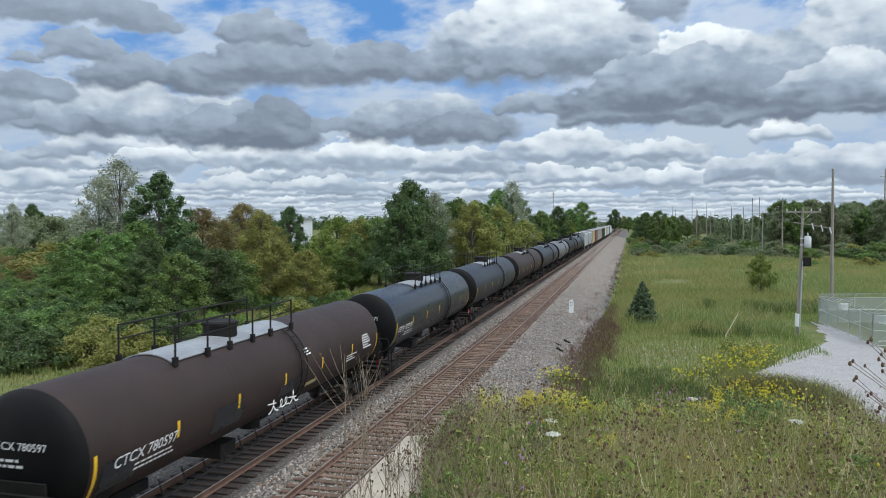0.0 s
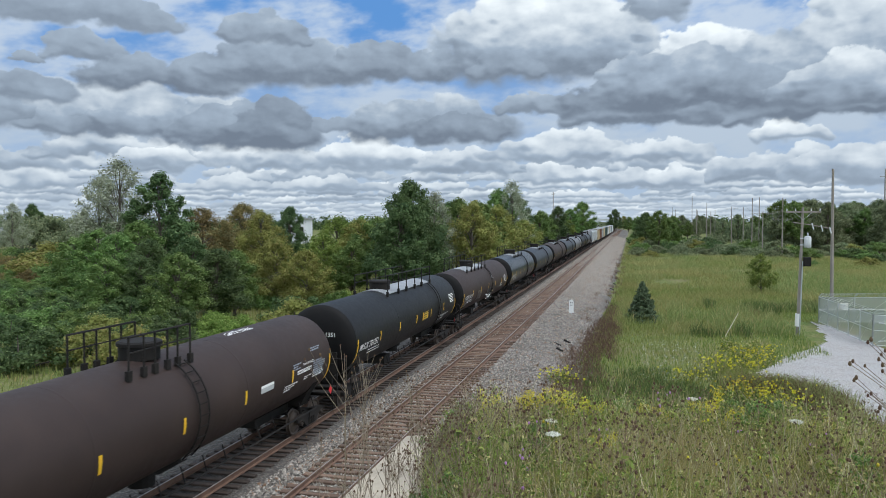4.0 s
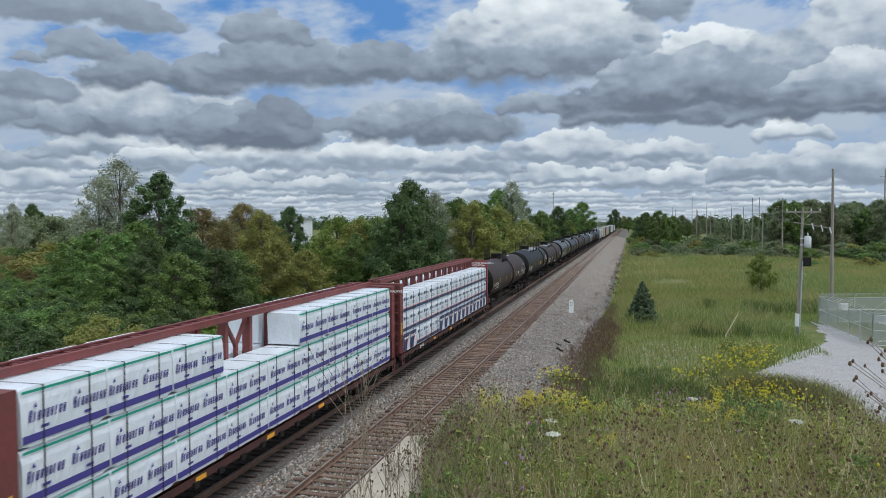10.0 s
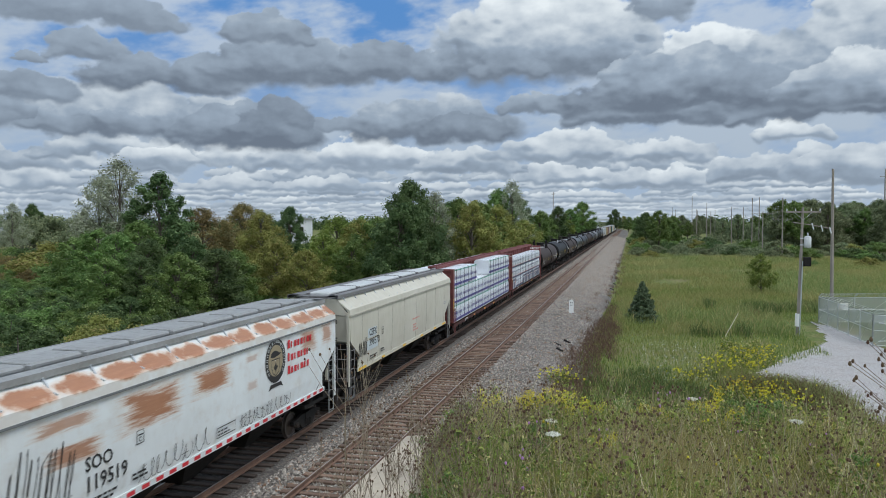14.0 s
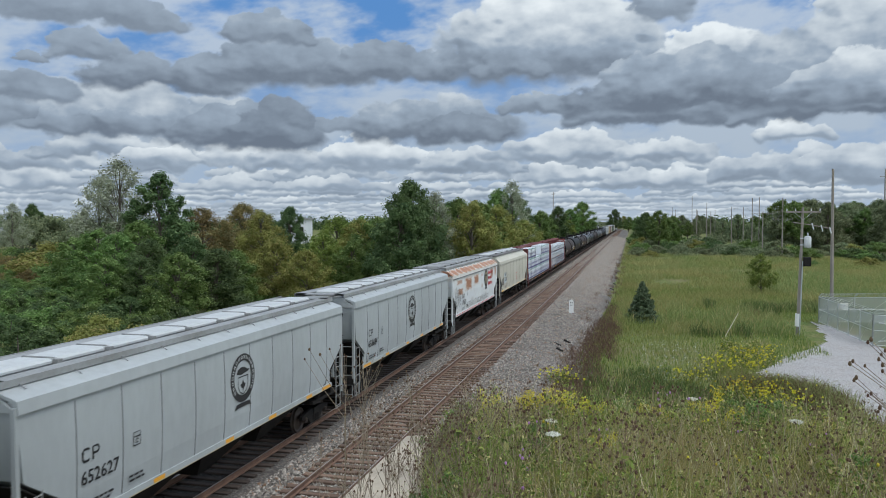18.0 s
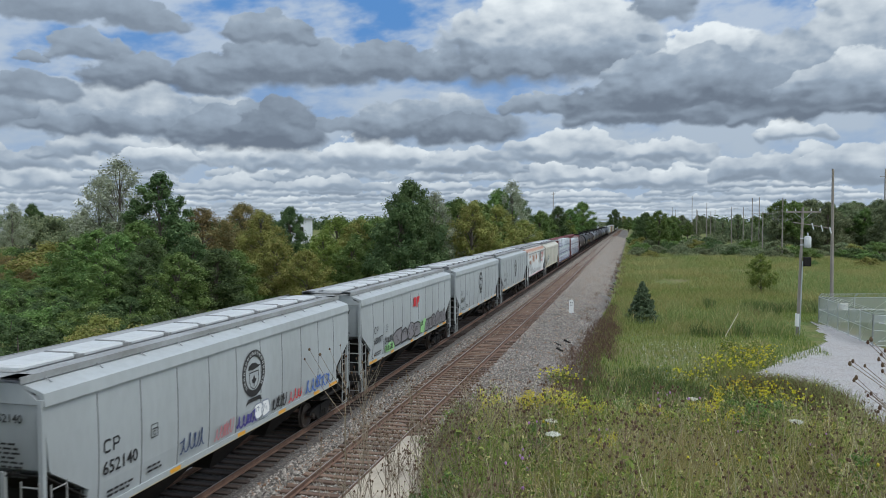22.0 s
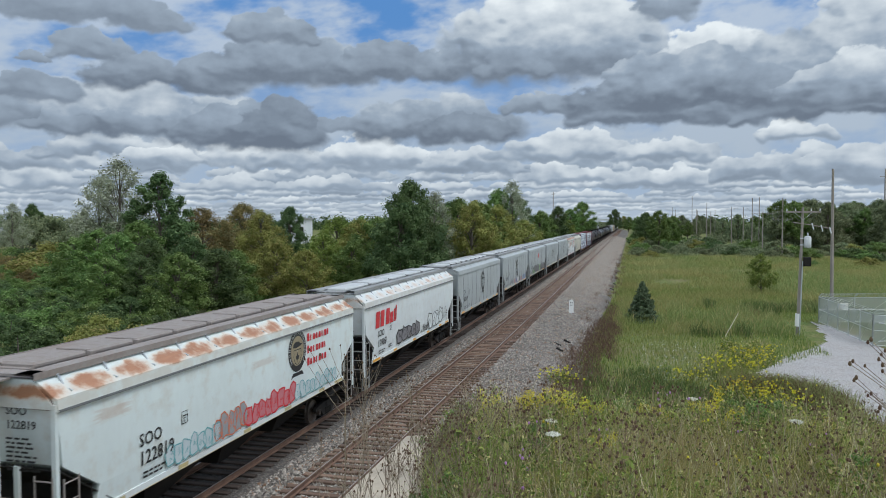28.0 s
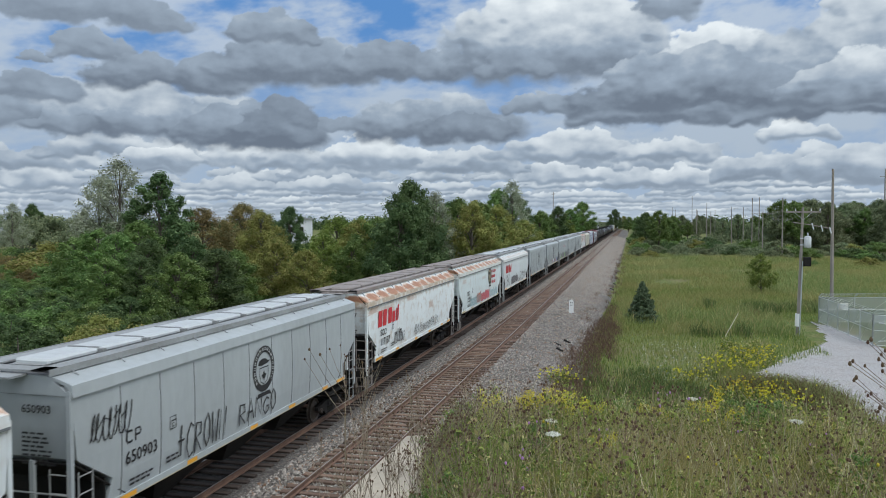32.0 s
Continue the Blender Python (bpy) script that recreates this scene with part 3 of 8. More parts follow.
def tracks():
    ballast()
    rng = random.Random(4)
    for cx, name in ((XL, "track_1"), (XR, "track_2")):
        root = thing(name, "railway track of steel rails on worn wooden sleepers", "track", kind="structure")
        for off in (-0.7525, 0.7525):
            part("rail", strip(rail_profile(cx + off), -60, 1100, 20), M_RAILSIDE, root, "rust brown steel rail")
            sh = strip([(cx + off - 0.024, 0.0025), (cx + off + 0.024, 0.0025)], -60, 1100, 20)
            part("rail_head", sh, M_RAILTOP, root, "bright worn running surface")
        tie_meshes, oak = [], M_TIEDARK if cx == XL else M_TIE
        for k in range(5):
            w, e = 0.11 + 0.01 * rng.random(), 0.015
            sh = Shape().bevel_box(-1.3 + 0.03 * rng.random(), 1.3 - 0.03 * rng.random(), -w, w, -0.34, -0.168 - 0.012 * rng.random(), e)
            tie_meshes.append(sh.mesh("sleeper", oak))
        rest = Shape()
        for i in range(1400):
            y = -60 + i * 0.51
            if 10 < y < 150:
                part("sleeper", tie_meshes[i % 5], oak, root, at=pose(cx + rng.uniform(-0.05, 0.05), y + rng.uniform(-0.03, 0.03), rng.uniform(-0.006, 0.004), 0, 0, rng.uniform(-1.2, 1.2)))
            elif y < 640:
                d = rng.uniform(-0.05, 0.05)
                rest.box(cx - 1.3 + d, cx + 1.3 + d, y - 0.115, y + 0.115, -0.33, -0.172)
        ob = part("sleeper_row", rest, oak, root)
        tagged(ob, kind="stuff")


def ballast_stones():
    """Loose crushed stones lying on the ballast, where the line passes nearest."""
    g = np.random.default_rng(8)
    n = 125000
    x = g.uniform(-10.75, -2.6, n)
    y = 15 + 365 * g.random(n) ** 2.3
    tie = np.abs((y + 60) / 0.51 - np.round((y + 60) / 0.51)) < 0.24
    keep = ~(tie & (np.abs(x - XR) < 1.32) & (g.random(n) < 0.9)) & (np.abs(np.abs(x - XR) - 0.7525) > 0.09) & (g.random(n) < np.clip((-2.2 - x) / 1.5, 0.1, 1))
    x, y = x[keep], y[keep]
    n = len(x)
    z = np.interp(x, [-13.5, -10.9, -10.5, -10.0, -9.65, -7.3, -6.9, -6.4, -4.6, -2.6], [-0.235, -0.235, -0.3, -0.3, -0.24, -0.24, -0.23, -0.28, -0.6, -1.1])
    r = (0.028 + 0.03 * g.random(n)) * np.clip(y / 60, 1, 4)
    way = np.array([(1, 0, 0), (0, 1, 0), (-1, 0, 0), (0, -1, 0), (0, 0, 0.8), (0, 0, -0.8)])
    a = g.random(n) * math.tau
    c, s = np.cos(a)[:, None], np.sin(a)[:, None]
    k = way[None] * (0.6 + 0.8 * g.random((n, 6, 1))) * r[:, None, None]
    k = k + g.normal(size=(n, 6, 3)) * 0.2 * r[:, None, None]
    v = np.stack([k[..., 0] * c - k[..., 1] * s + x[:, None], k[..., 0] * s + k[..., 1] * c + y[:, None], k[..., 2] + z[:, None] + 0.01], -1).reshape(-1, 3)
    tri = np.array([(0, 1, 4), (1, 2, 4), (2, 3, 4), (3, 0, 4), (1, 0, 5), (2, 1, 5), (3, 2, 5), (0, 3, 5)])
    f = (np.arange(n)[:, None, None] * 6 + tri[None]).reshape(-1, 3)
    me = bpy.data.meshes.new("ballast_stones")
    me.from_pydata(v.tolist(), [], f.tolist())
    me.materials.append(M_STONE)
    tagged(new("ballast_stones", me), "loose grey and brown crushed stones on the ballast", "ballast", kind="stuff")


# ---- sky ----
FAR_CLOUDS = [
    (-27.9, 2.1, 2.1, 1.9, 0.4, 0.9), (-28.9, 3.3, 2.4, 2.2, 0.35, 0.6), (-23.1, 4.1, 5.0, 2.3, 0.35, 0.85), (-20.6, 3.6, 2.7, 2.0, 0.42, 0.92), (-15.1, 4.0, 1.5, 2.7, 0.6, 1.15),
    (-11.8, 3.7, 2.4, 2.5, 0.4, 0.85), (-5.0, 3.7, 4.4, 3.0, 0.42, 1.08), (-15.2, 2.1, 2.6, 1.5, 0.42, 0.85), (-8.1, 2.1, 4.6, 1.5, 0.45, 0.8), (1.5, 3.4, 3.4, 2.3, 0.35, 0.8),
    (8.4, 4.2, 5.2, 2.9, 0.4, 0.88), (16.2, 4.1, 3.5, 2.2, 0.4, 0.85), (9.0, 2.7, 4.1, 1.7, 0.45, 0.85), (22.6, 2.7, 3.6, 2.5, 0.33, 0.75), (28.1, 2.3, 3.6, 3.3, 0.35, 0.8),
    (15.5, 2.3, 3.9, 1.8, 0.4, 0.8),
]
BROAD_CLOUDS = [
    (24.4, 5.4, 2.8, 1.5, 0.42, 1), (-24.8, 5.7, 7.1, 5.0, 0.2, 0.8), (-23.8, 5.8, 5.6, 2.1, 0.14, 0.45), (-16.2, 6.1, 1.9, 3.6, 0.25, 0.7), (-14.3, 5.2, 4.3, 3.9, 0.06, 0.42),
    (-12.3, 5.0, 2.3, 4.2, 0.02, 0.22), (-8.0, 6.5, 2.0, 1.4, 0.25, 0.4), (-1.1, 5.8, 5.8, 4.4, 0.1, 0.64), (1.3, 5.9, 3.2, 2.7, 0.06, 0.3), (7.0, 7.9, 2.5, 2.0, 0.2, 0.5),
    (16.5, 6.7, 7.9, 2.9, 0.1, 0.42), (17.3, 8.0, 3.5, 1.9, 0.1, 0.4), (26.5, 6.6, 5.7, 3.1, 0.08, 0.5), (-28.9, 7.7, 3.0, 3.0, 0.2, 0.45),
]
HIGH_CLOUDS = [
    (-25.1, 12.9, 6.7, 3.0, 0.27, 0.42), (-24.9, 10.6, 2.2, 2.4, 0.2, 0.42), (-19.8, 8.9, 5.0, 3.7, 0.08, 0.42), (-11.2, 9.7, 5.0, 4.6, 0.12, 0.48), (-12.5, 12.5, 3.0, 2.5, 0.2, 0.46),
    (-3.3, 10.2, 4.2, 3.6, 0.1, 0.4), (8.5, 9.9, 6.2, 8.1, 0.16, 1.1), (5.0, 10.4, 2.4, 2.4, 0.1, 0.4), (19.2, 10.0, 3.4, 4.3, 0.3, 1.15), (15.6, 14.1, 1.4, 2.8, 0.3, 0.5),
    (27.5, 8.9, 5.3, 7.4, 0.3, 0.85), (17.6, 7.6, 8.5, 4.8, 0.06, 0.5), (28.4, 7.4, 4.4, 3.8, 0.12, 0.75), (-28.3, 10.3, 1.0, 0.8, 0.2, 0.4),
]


def field_noise(u, v, seed):
    """Smooth gradient noise on arrays, about -0.7 to 0.7."""
    g = np.random.default_rng(seed)
    ang = g.random((256, 256)) * math.tau
    gx, gy = np.cos(ang), np.sin(ang)
    iu, iv = np.floor(u).astype(int), np.floor(v).astype(int)
    fu, fv = u - iu, v - iv
    su, sv = fu * fu * fu * (fu * (fu * 6 - 15) + 10), fv * fv * fv * (fv * (fv * 6 - 15) + 10)

    def corner(a, b):
        i, j = (iu + a) % 256, (iv + b) % 256
        return gx[i, j] * (fu - a) + gy[i, j] * (fv - b)

    top = corner(0, 0) * (1 - su) + corner(1, 0) * su
    low = corner(0, 1) * (1 - su) + corner(1, 1) * su
    return top * (1 - sv) + low * sv


def fbm(u, v, seed, octaves=5, gain=0.5):
    out, amp = 0.0, 1.0
    for k in range(octaves):
        out = out + amp * field_noise(u * 2.03 ** k + 17.3 * k, v * 2.03 ** k + 9.1 * k, seed + k)
        amp *= gain
    return out


def ease(x, lo, hi):
    t = np.clip((x - lo) / (hi - lo), 0, 1)
    return t * t * (3 - 2 * t)


def far_rows():
    """Random rows of small flat-based clouds towards the horizon, and round the sides of the view."""
    rng = random.Random(77)
    rows = []
    e = 0.1
    while e < 3.9:
        a = -46 + rng.uniform(0, 4)
        while a < 46:
            wide = (0.8 + 0.55 * e) * rng.uniform(0.6, 2.2)
            rows.append((a, e + rng.uniform(-0.2, 0.2) * (0.2 + 0.3 * e), wide, (0.26 + 0.3 * e) * rng.uniform(0.7, 1.3), rng.uniform(0.36, 0.5), rng.choice((0.66, 0.78, 0.88, 1.0))))
            a += wide * rng.uniform(0.8, 1.9)
        e += 0.22 + 0.17 * e
    for k in range(40):
        side = rng.choice((-1, 1))
        rows.append((side * rng.uniform(35, 46), rng.uniform(4, 30), rng.uniform(3, 6), rng.uniform(1.6, 3.8), rng.uniform(0.1, 0.3), rng.uniform(0.4, 0.9)))
    return rows


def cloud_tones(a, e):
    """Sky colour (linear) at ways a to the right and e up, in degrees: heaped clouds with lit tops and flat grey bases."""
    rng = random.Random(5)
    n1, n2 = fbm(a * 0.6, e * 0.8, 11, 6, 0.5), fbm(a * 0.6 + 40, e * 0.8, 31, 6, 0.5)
    s1, s2 = fbm(a * 0.6, e * 0.8, 11, 2, 0.42), fbm(a * 0.6 + 40, e * 0.8, 31, 2, 0.42)
    f1, f2 = fbm(a * 1.4, e * 2.4, 111, 4, 0.42), fbm(a * 1.4 + 40, e * 2.4, 131, 4, 0.42)
    n4 = fbm(a * 0.12, e * 0.32 - a * 0.03, 71, 6, 0.55)
    n5 = fbm(a * 0.35, e * 0.7, 91, 5, 0.5)
    dark, mid, white = np.array([0.172, 0.208, 0.265]), np.array([0.36, 0.43, 0.52]), np.array([0.81, 0.855, 0.885])

    def tone(t):
        t = np.clip(t, 0, 1.1)[..., None]
        return np.where(t < 0.5, dark + (mid - dark) * (t / 0.5), mid + (white - mid) * ((t - 0.5) / 0.5))

    hi = ease(e, 2, 15)[..., None]
    col = np.array([0.40, 0.50, 0.64]) * (1 - hi) + np.array([0.12, 0.29, 0.62]) * hi
    veil = ease(n4 + 0.3 * n5, -0.5, 0.4)[..., None] * 0.85
    col = col * (1 - veil) + (np.array([0.58, 0.65, 0.74]) * hi + np.array([0.47, 0.54, 0.62]) * (1 - hi)) * veil
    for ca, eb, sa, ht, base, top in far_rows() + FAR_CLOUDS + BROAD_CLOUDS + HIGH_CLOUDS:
        r0, r1 = np.searchsorted(e[:, 0], (eb - 0.8 * ht - 0.3, eb + 1.8 * ht + 0.5))
        c0, c1 = np.searchsorted(a[0], (ca - 1.3 * sa - ht - 0.5, ca + 1.3 * sa + ht + 0.5))
        if r1 - r0 < 3 or c1 - c0 < 3:
            continue
        m = (slice(r0, r1), slice(c0, c1))
        small = ht < 1.3
        w = min(0.3 * ht, 0.5)
        aa, ee = a[m] + (f1[m] if small else n1[m]) * w * 1.5, e[m] + (f2[m] if small else n2[m]) * w
        sa_, se_ = a[m] + s1[m] * w * 1.5, e[m] + s2[m] * w
        heap, hgt = np.zeros(aa.shape), np.zeros(aa.shape)
        for k in range(int(9 + 9 * sa / ht)):
            u = rng.uniform(-1, 1)
            lim = ht * (1 - abs(u) ** 2.2) ** 0.7 * rng.uniform(0.55, 1.0) + 0.12 * ht
            r = min(lim * 0.75, ht * rng.uniform(0.22, 0.5))
            pe, pa = eb + max(r * 0.35, (lim - r) * rng.uniform(0.3, 1.0)), ca + u * sa
            d2 = ((aa - pa) / (r * 1.55)) ** 2 + ((ee - pe) / r) ** 2
            heap = heap + np.exp(4 * (1 - np.minimum(d2, 4)))
            hgt = hgt + r * np.exp(-1.6 * (((sa_ - pa) / (r * 1.55)) ** 2 + ((se_ - pe) / r) ** 2))
        lift = (0.4 * ee + 0.6 * se_ - eb) / ht
        dens = np.log(heap + 1e-6) / 4 - 0.12 - 1.2 * ease(-lift, -0.25, 0.3) + 0.25 * n1[m]
        al = ease(dens, 0.0, 0.25 + 0.75 * ease(-lift, -0.6, 0.1))[..., None]
        hgt = ht * np.tanh(0.45 * hgt / ht)
        ge, ga = -np.gradient(hgt, axis=0) / np.gradient(e[m], axis=0), -np.gradient(hgt, axis=1) / np.gradient(a[m], axis=1)
        lit = np.tanh(1.3 * ge + 0.4 * ga)
        k = min(1.0, 0.4 / (top - base))
        t = base + (top - base) * np.clip(1.1 * lift - 0.05 + k * (0.22 * lit + 0.3 * s1[m] + 0.3 * n5[m]), 0, 1.15) + 0.05 * lit + 0.09 * n5[m] + 0.14 * (n1[m] - s1[m]) + 0.12 * (1 - al[..., 0])
        col[m] = col[m] * (1 - al) + tone(t) * al
    # thin haze low down
    hz = ease(e, 2.2, -0.2)[..., None] * 0.45
    return col * (1 - hz) + np.array([0.52, 0.58, 0.65]) * hz


def sky_material():
    m, n, l, out = wires("cloudy_sky")
    at = n.new("ShaderNodeAttribute")
    at.attribute_name = "sky_tone"
    em = n.new("ShaderNodeEmission")
    l.new(at.outputs["Color"], em.inputs["Color"])
    l.new(em.outputs[0], out.inputs["Surface"])
    return m


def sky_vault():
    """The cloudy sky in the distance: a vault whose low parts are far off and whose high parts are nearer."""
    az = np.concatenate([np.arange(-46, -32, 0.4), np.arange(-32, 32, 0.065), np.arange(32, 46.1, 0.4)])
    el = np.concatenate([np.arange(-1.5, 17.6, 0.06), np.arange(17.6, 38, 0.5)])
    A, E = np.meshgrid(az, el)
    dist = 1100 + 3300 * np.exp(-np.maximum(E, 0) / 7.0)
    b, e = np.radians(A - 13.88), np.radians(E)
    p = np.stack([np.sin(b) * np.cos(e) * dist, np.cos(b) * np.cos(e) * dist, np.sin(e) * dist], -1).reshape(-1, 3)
    w, h = len(az), len(el)
    i = (np.arange(h - 1)[:, None] * w + np.arange(w - 1)).ravel()
    f = np.stack([i, i + 1, i + w + 1, i + w], 1)
    me = bpy.data.meshes.new("backdrop")
    me.vertices.add(len(p))
    me.vertices.foreach_set("co", p.ravel())
    me.loops.add(f.size)
    me.loops.foreach_set("vertex_index", f.ravel())
    me.polygons.add(len(f))
    me.polygons.foreach_set("loop_start", np.arange(len(f)) * 4)
    me.update(calc_edges=True)
    me.materials.append(sky_material())
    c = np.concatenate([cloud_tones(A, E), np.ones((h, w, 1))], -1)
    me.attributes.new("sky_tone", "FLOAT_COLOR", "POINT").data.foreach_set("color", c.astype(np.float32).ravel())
    ob = solid("backdrop", me, None, "blue sky with grey and white broken clouds", "sky", kind="structure")
    ob.location = EYE
    return ob


tracks()
ballast_stones()
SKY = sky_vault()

# ---- trees ----
def leaf_cloud(rng, centres, count, size, flat=0.6):
    """Many small leaf sprays round clump centres: (x, y, z, radius)."""
    g = np.random.default_rng(rng.randrange(1 << 30))
    c = np.array(centres)
    w = c[:, 3] ** 2
    pick = g.choice(len(c), count, p=w / w.sum())
    d = g.normal(size=(count, 3))
    d /= np.linalg.norm(d, axis=1)[:, None]
    r = c[pick, 3] * np.minimum(1.15, 0.3 + 0.52 * np.abs(g.normal(size=count)))
    p = c[pick, :3] + d * r[:, None] * np.array([1, 1, flat + 0.25])
    u = g.normal(size=(count, 3))
    u /= np.linalg.norm(u, axis=1)[:, None]
    nrm = 1.4 * d + 0.6 * g.normal(size=(count, 3)) + np.array([0, 0, 0.5])
    v = np.cross(nrm, u)
    v /= np.linalg.norm(v, axis=1)[:, None]
    u = np.cross(v, nrm)
    u /= np.linalg.norm(u, axis=1)[:, None]
    s = size * (0.6 + 0.8 * g.random(count))[:, None]
    q = np.stack([p - u * s, p + v * s * 0.55 + u * s * 0.1, p + u * s * 1.1, p - v * s * 0.55 - u * s * 0.05], 1).reshape(-1, 3)
    f = np.arange(count * 4).reshape(-1, 4)
    return q, f


def np_mesh(name, v, f, material):
    me = bpy.data.meshes.new(name)
    me.from_pydata(v.tolist(), [], f.tolist())
    me.materials.append(material)
    me.update()
    return me


def build_tree(name, seed, label, leaf, h=1.0, width=0.5, first=0.25, clumps=51, count=15179, size=0.020, cone=0.0, category="tree", limb=0.008):
    """A tree of height 1 before scaling: a tapered trunk with limbs and a crown of clumps."""
    rng = random.Random(seed)
    root = thing(name, label, category)
    sh = Shape()
    lean = rng.uniform(-0.03, 0.03)
    sh.tube([(0, 0, -0.03), (lean * 0.5, 0.01, 0.3), (lean, 0, 0.62), (lean * 1.4, 0.01, 0.9)], 0.012 + limb, 7, 0.004)
    cen = []
    for k in range(clumps):
        t = (k + rng.random()) / clumps
        z = first + (0.95 - first) * t
        full = math.sin(math.pi * min(1.0, 0.18 + 0.82 * t) ** (0.8)) ** 0.6 if not cone else (1 - t) ** 0.8 + 0.05
        a = k * 2.4 + rng.uniform(-0.5, 0.5)
        r = width * 0.5 * full * rng.uniform(0.35, 1.0)
        rad = width * rng.uniform(0.1, 0.19) * (1 - 0.45 * t if not cone else 1.15 - 0.9 * t)
        x, y = math.cos(a) * r + lean * z, math.sin(a) * r
        cen.append((x, y, z, rad))
        if k % 2 == 0:
            sh.tube([(lean * z * 0.8, 0, max(0.08, z - 0.2)), (x * 0.55, y * 0.55, z - 0.08), (x, y, z)], limb, 5, 0.0015)
    part("trunk", sh, M_BARK, root, smooth=True)
    v, f = leaf_cloud(rng, cen, count, size)
    part("crown", np_mesh("crown", v, f, leaf), leaf, root)
    return root


def build_shrub(name, seed, label, leaf, width=1.3, clumps=44, count=11132, size=0.0211):
    rng = random.Random(seed)
    root = thing(name, label, "shrub")
    sh, cen = Shape(), []
    for k in range(clumps):
        a, r = k * 2.4 + rng.uniform(-0.4, 0.4), width * 0.5 * math.sqrt(rng.random())
        top = 0.92 * (1 - 0.55 * (r / (width * 0.5)) ** 2) * rng.uniform(0.75, 1.0)
        rad = rng.uniform(0.1, 0.18)
        z = max(rad * 0.8, (top - rad) * (0.25 + 0.75 * rng.random() ** 0.6))
        cen.append((math.cos(a) * r, math.sin(a) * r, z, rad))
        if k % 3 == 0:
            sh.tube([(0.05 * math.cos(a), 0.05 * math.sin(a), -0.05), (math.cos(a) * r * 0.5, math.sin(a) * r * 0.5, z * 0.55), (math.cos(a) * r, math.sin(a) * r, z)], 0.014, 5, 0.004)
    part("stem", sh, M_BARK, root, smooth=True)
    v, f = leaf_cloud(rng, cen, count, size, 0.5)
    part("crown", np_mesh("crown", v, f, leaf), leaf, root)
    return root


def woods():
    P = {
        "mid": build_tree("broadleaf_tree", 1, "green broadleaf tree with a full uneven crown", L_MID, width=0.62, clumps=68, count=21252, size=0.0112),
        "dark": build_tree("maple_tree", 2, "dark green maple with a dense crown", L_DARK, width=0.62, clumps=81, count=26311, size=0.0099),
        "bright": build_tree("box_elder", 3, "bright green box elder in full leaf", L_BRIGHT, width=0.8, first=0.16, clumps=74, count=23276, size=0.0112),
        "olive": build_tree("ash_tree", 4, "olive green ash tree turning yellow", L_OLIVE, width=0.72, first=0.2, clumps=68, count=20240, size=0.0105),
        "brown": build_tree("oak_tree", 5, "brownish tree with leaves turning early", L_BROWN, width=0.75, first=0.22, clumps=68, count=18216, size=0.0099),
        "pale": build_tree("poplar_tree", 6, "thin pale poplar with sparse silvery leaves", L_PALE, width=0.56, first=0.2, clumps=84, count=12500, size=0.0074, limb=0.0022),
        "column": build_tree("cottonwood_tree", 7, "dark upright cottonwood with a narrow crown", L_DARK, width=0.5, first=0.12, clumps=96, count=26000, size=0.0099, limb=0.004),
        "far": build_tree("aspen_tree", 8, "aspen with a broad rounded crown, its green paled for haze", L_HAZED, width=0.8, first=0.1, clumps=74, count=20000, size=0.0115),
        "s_far": build_shrub("alder_shrub", 16, "alder shrub, its green paled for haze", L_HAZED),
        "s_mid": build_shrub("willow_shrub", 11, "dense green willow shrub", L_MID),
        "s_olive": build_shrub("dogwood_shrub", 12, "olive and yellow green dogwood shrub", L_OLIVE),
        "s_dark": build_shrub("buckthorn_shrub", 13, "dark green buckthorn shrub", L_DARK),
        "s_bright": build_shrub("young_box_elder", 14, "bright green young box elder thicket", L_BRIGHT),
        "s_brown": build_shrub("sumac_shrub", 15, "brownish marsh shrub turning colour", L_BROWN),
    }
    used = set()

    def put(kind, x, y, h, wide=1.0, turn=0.0, sink=0.1):
        z = ground_z(x, y) - sink
        m = Matrix.LocRotScale((x, y, z), Euler((0, 0, turn)), None)
        if kind in used:
            ob = copy_thing(P[kind], m)
        else:
            ob = P[kind]
            ob.matrix_basis = m
            used.add(kind)
        ob.scale = (h * wide, h * wide, h)

    rng = random.Random(21)
    for kind, az, d, h, wide in TREES:
        a = radians(az)
        put(kind, math.sin(a) * d, math.cos(a) * d, h, wide, rng.random() * 6.28)
    # thicket left of the line, seen behind the train
    for i in range(70):
        y = 42 + (i / 70) ** 1.4 * 420
        x = -21.5 - rng.random() ** 1.5 * (9 + y * 0.02)
        kind = rng.choice(["s_mid", "s_olive", "s_dark", "s_bright", "s_mid"])
        if y < 58:
            x -= 9
        put(kind, x, y, rng.uniform(2.6, 4.6), rng.uniform(0.9, 1.3), rng.random() * 6.28)
    # tree row left of the line, farther on
    for i in range(46):
        y = 120 + (i / 46) ** 1.25 * 560
        x = -25 - rng.random() * (6 + y * 0.03) - max(0, y - 560) * 0.3
        put(rng.choice(["mid", "dark", "olive", "mid", "brown", "bright"]), x, y, rng.uniform(6.5, 10.5), rng.uniform(0.9, 1.2), rng.random() * 6.28)
    # low shrubs of the marsh, left
    for i in range(95):
        az = radians(rng.uniform(-46, -27))
        d = 75 + rng.random() ** 0.8 * 150
        put(rng.choice(["s_brown", "s_dark", "s_brown", "s_brown", "s_mid"] if d > 125 else ["s_dark", "s_dark", "s_dark", "s_mid"]), math.sin(az) * d, math.cos(az) * d, rng.uniform(1.6, 3.4), rng.uniform(0.9, 1.5), rng.random() * 6.28)
    for i in range(60):
        az = radians(rng.uniform(-47, -33))
        d = 66 + rng.random() * 60
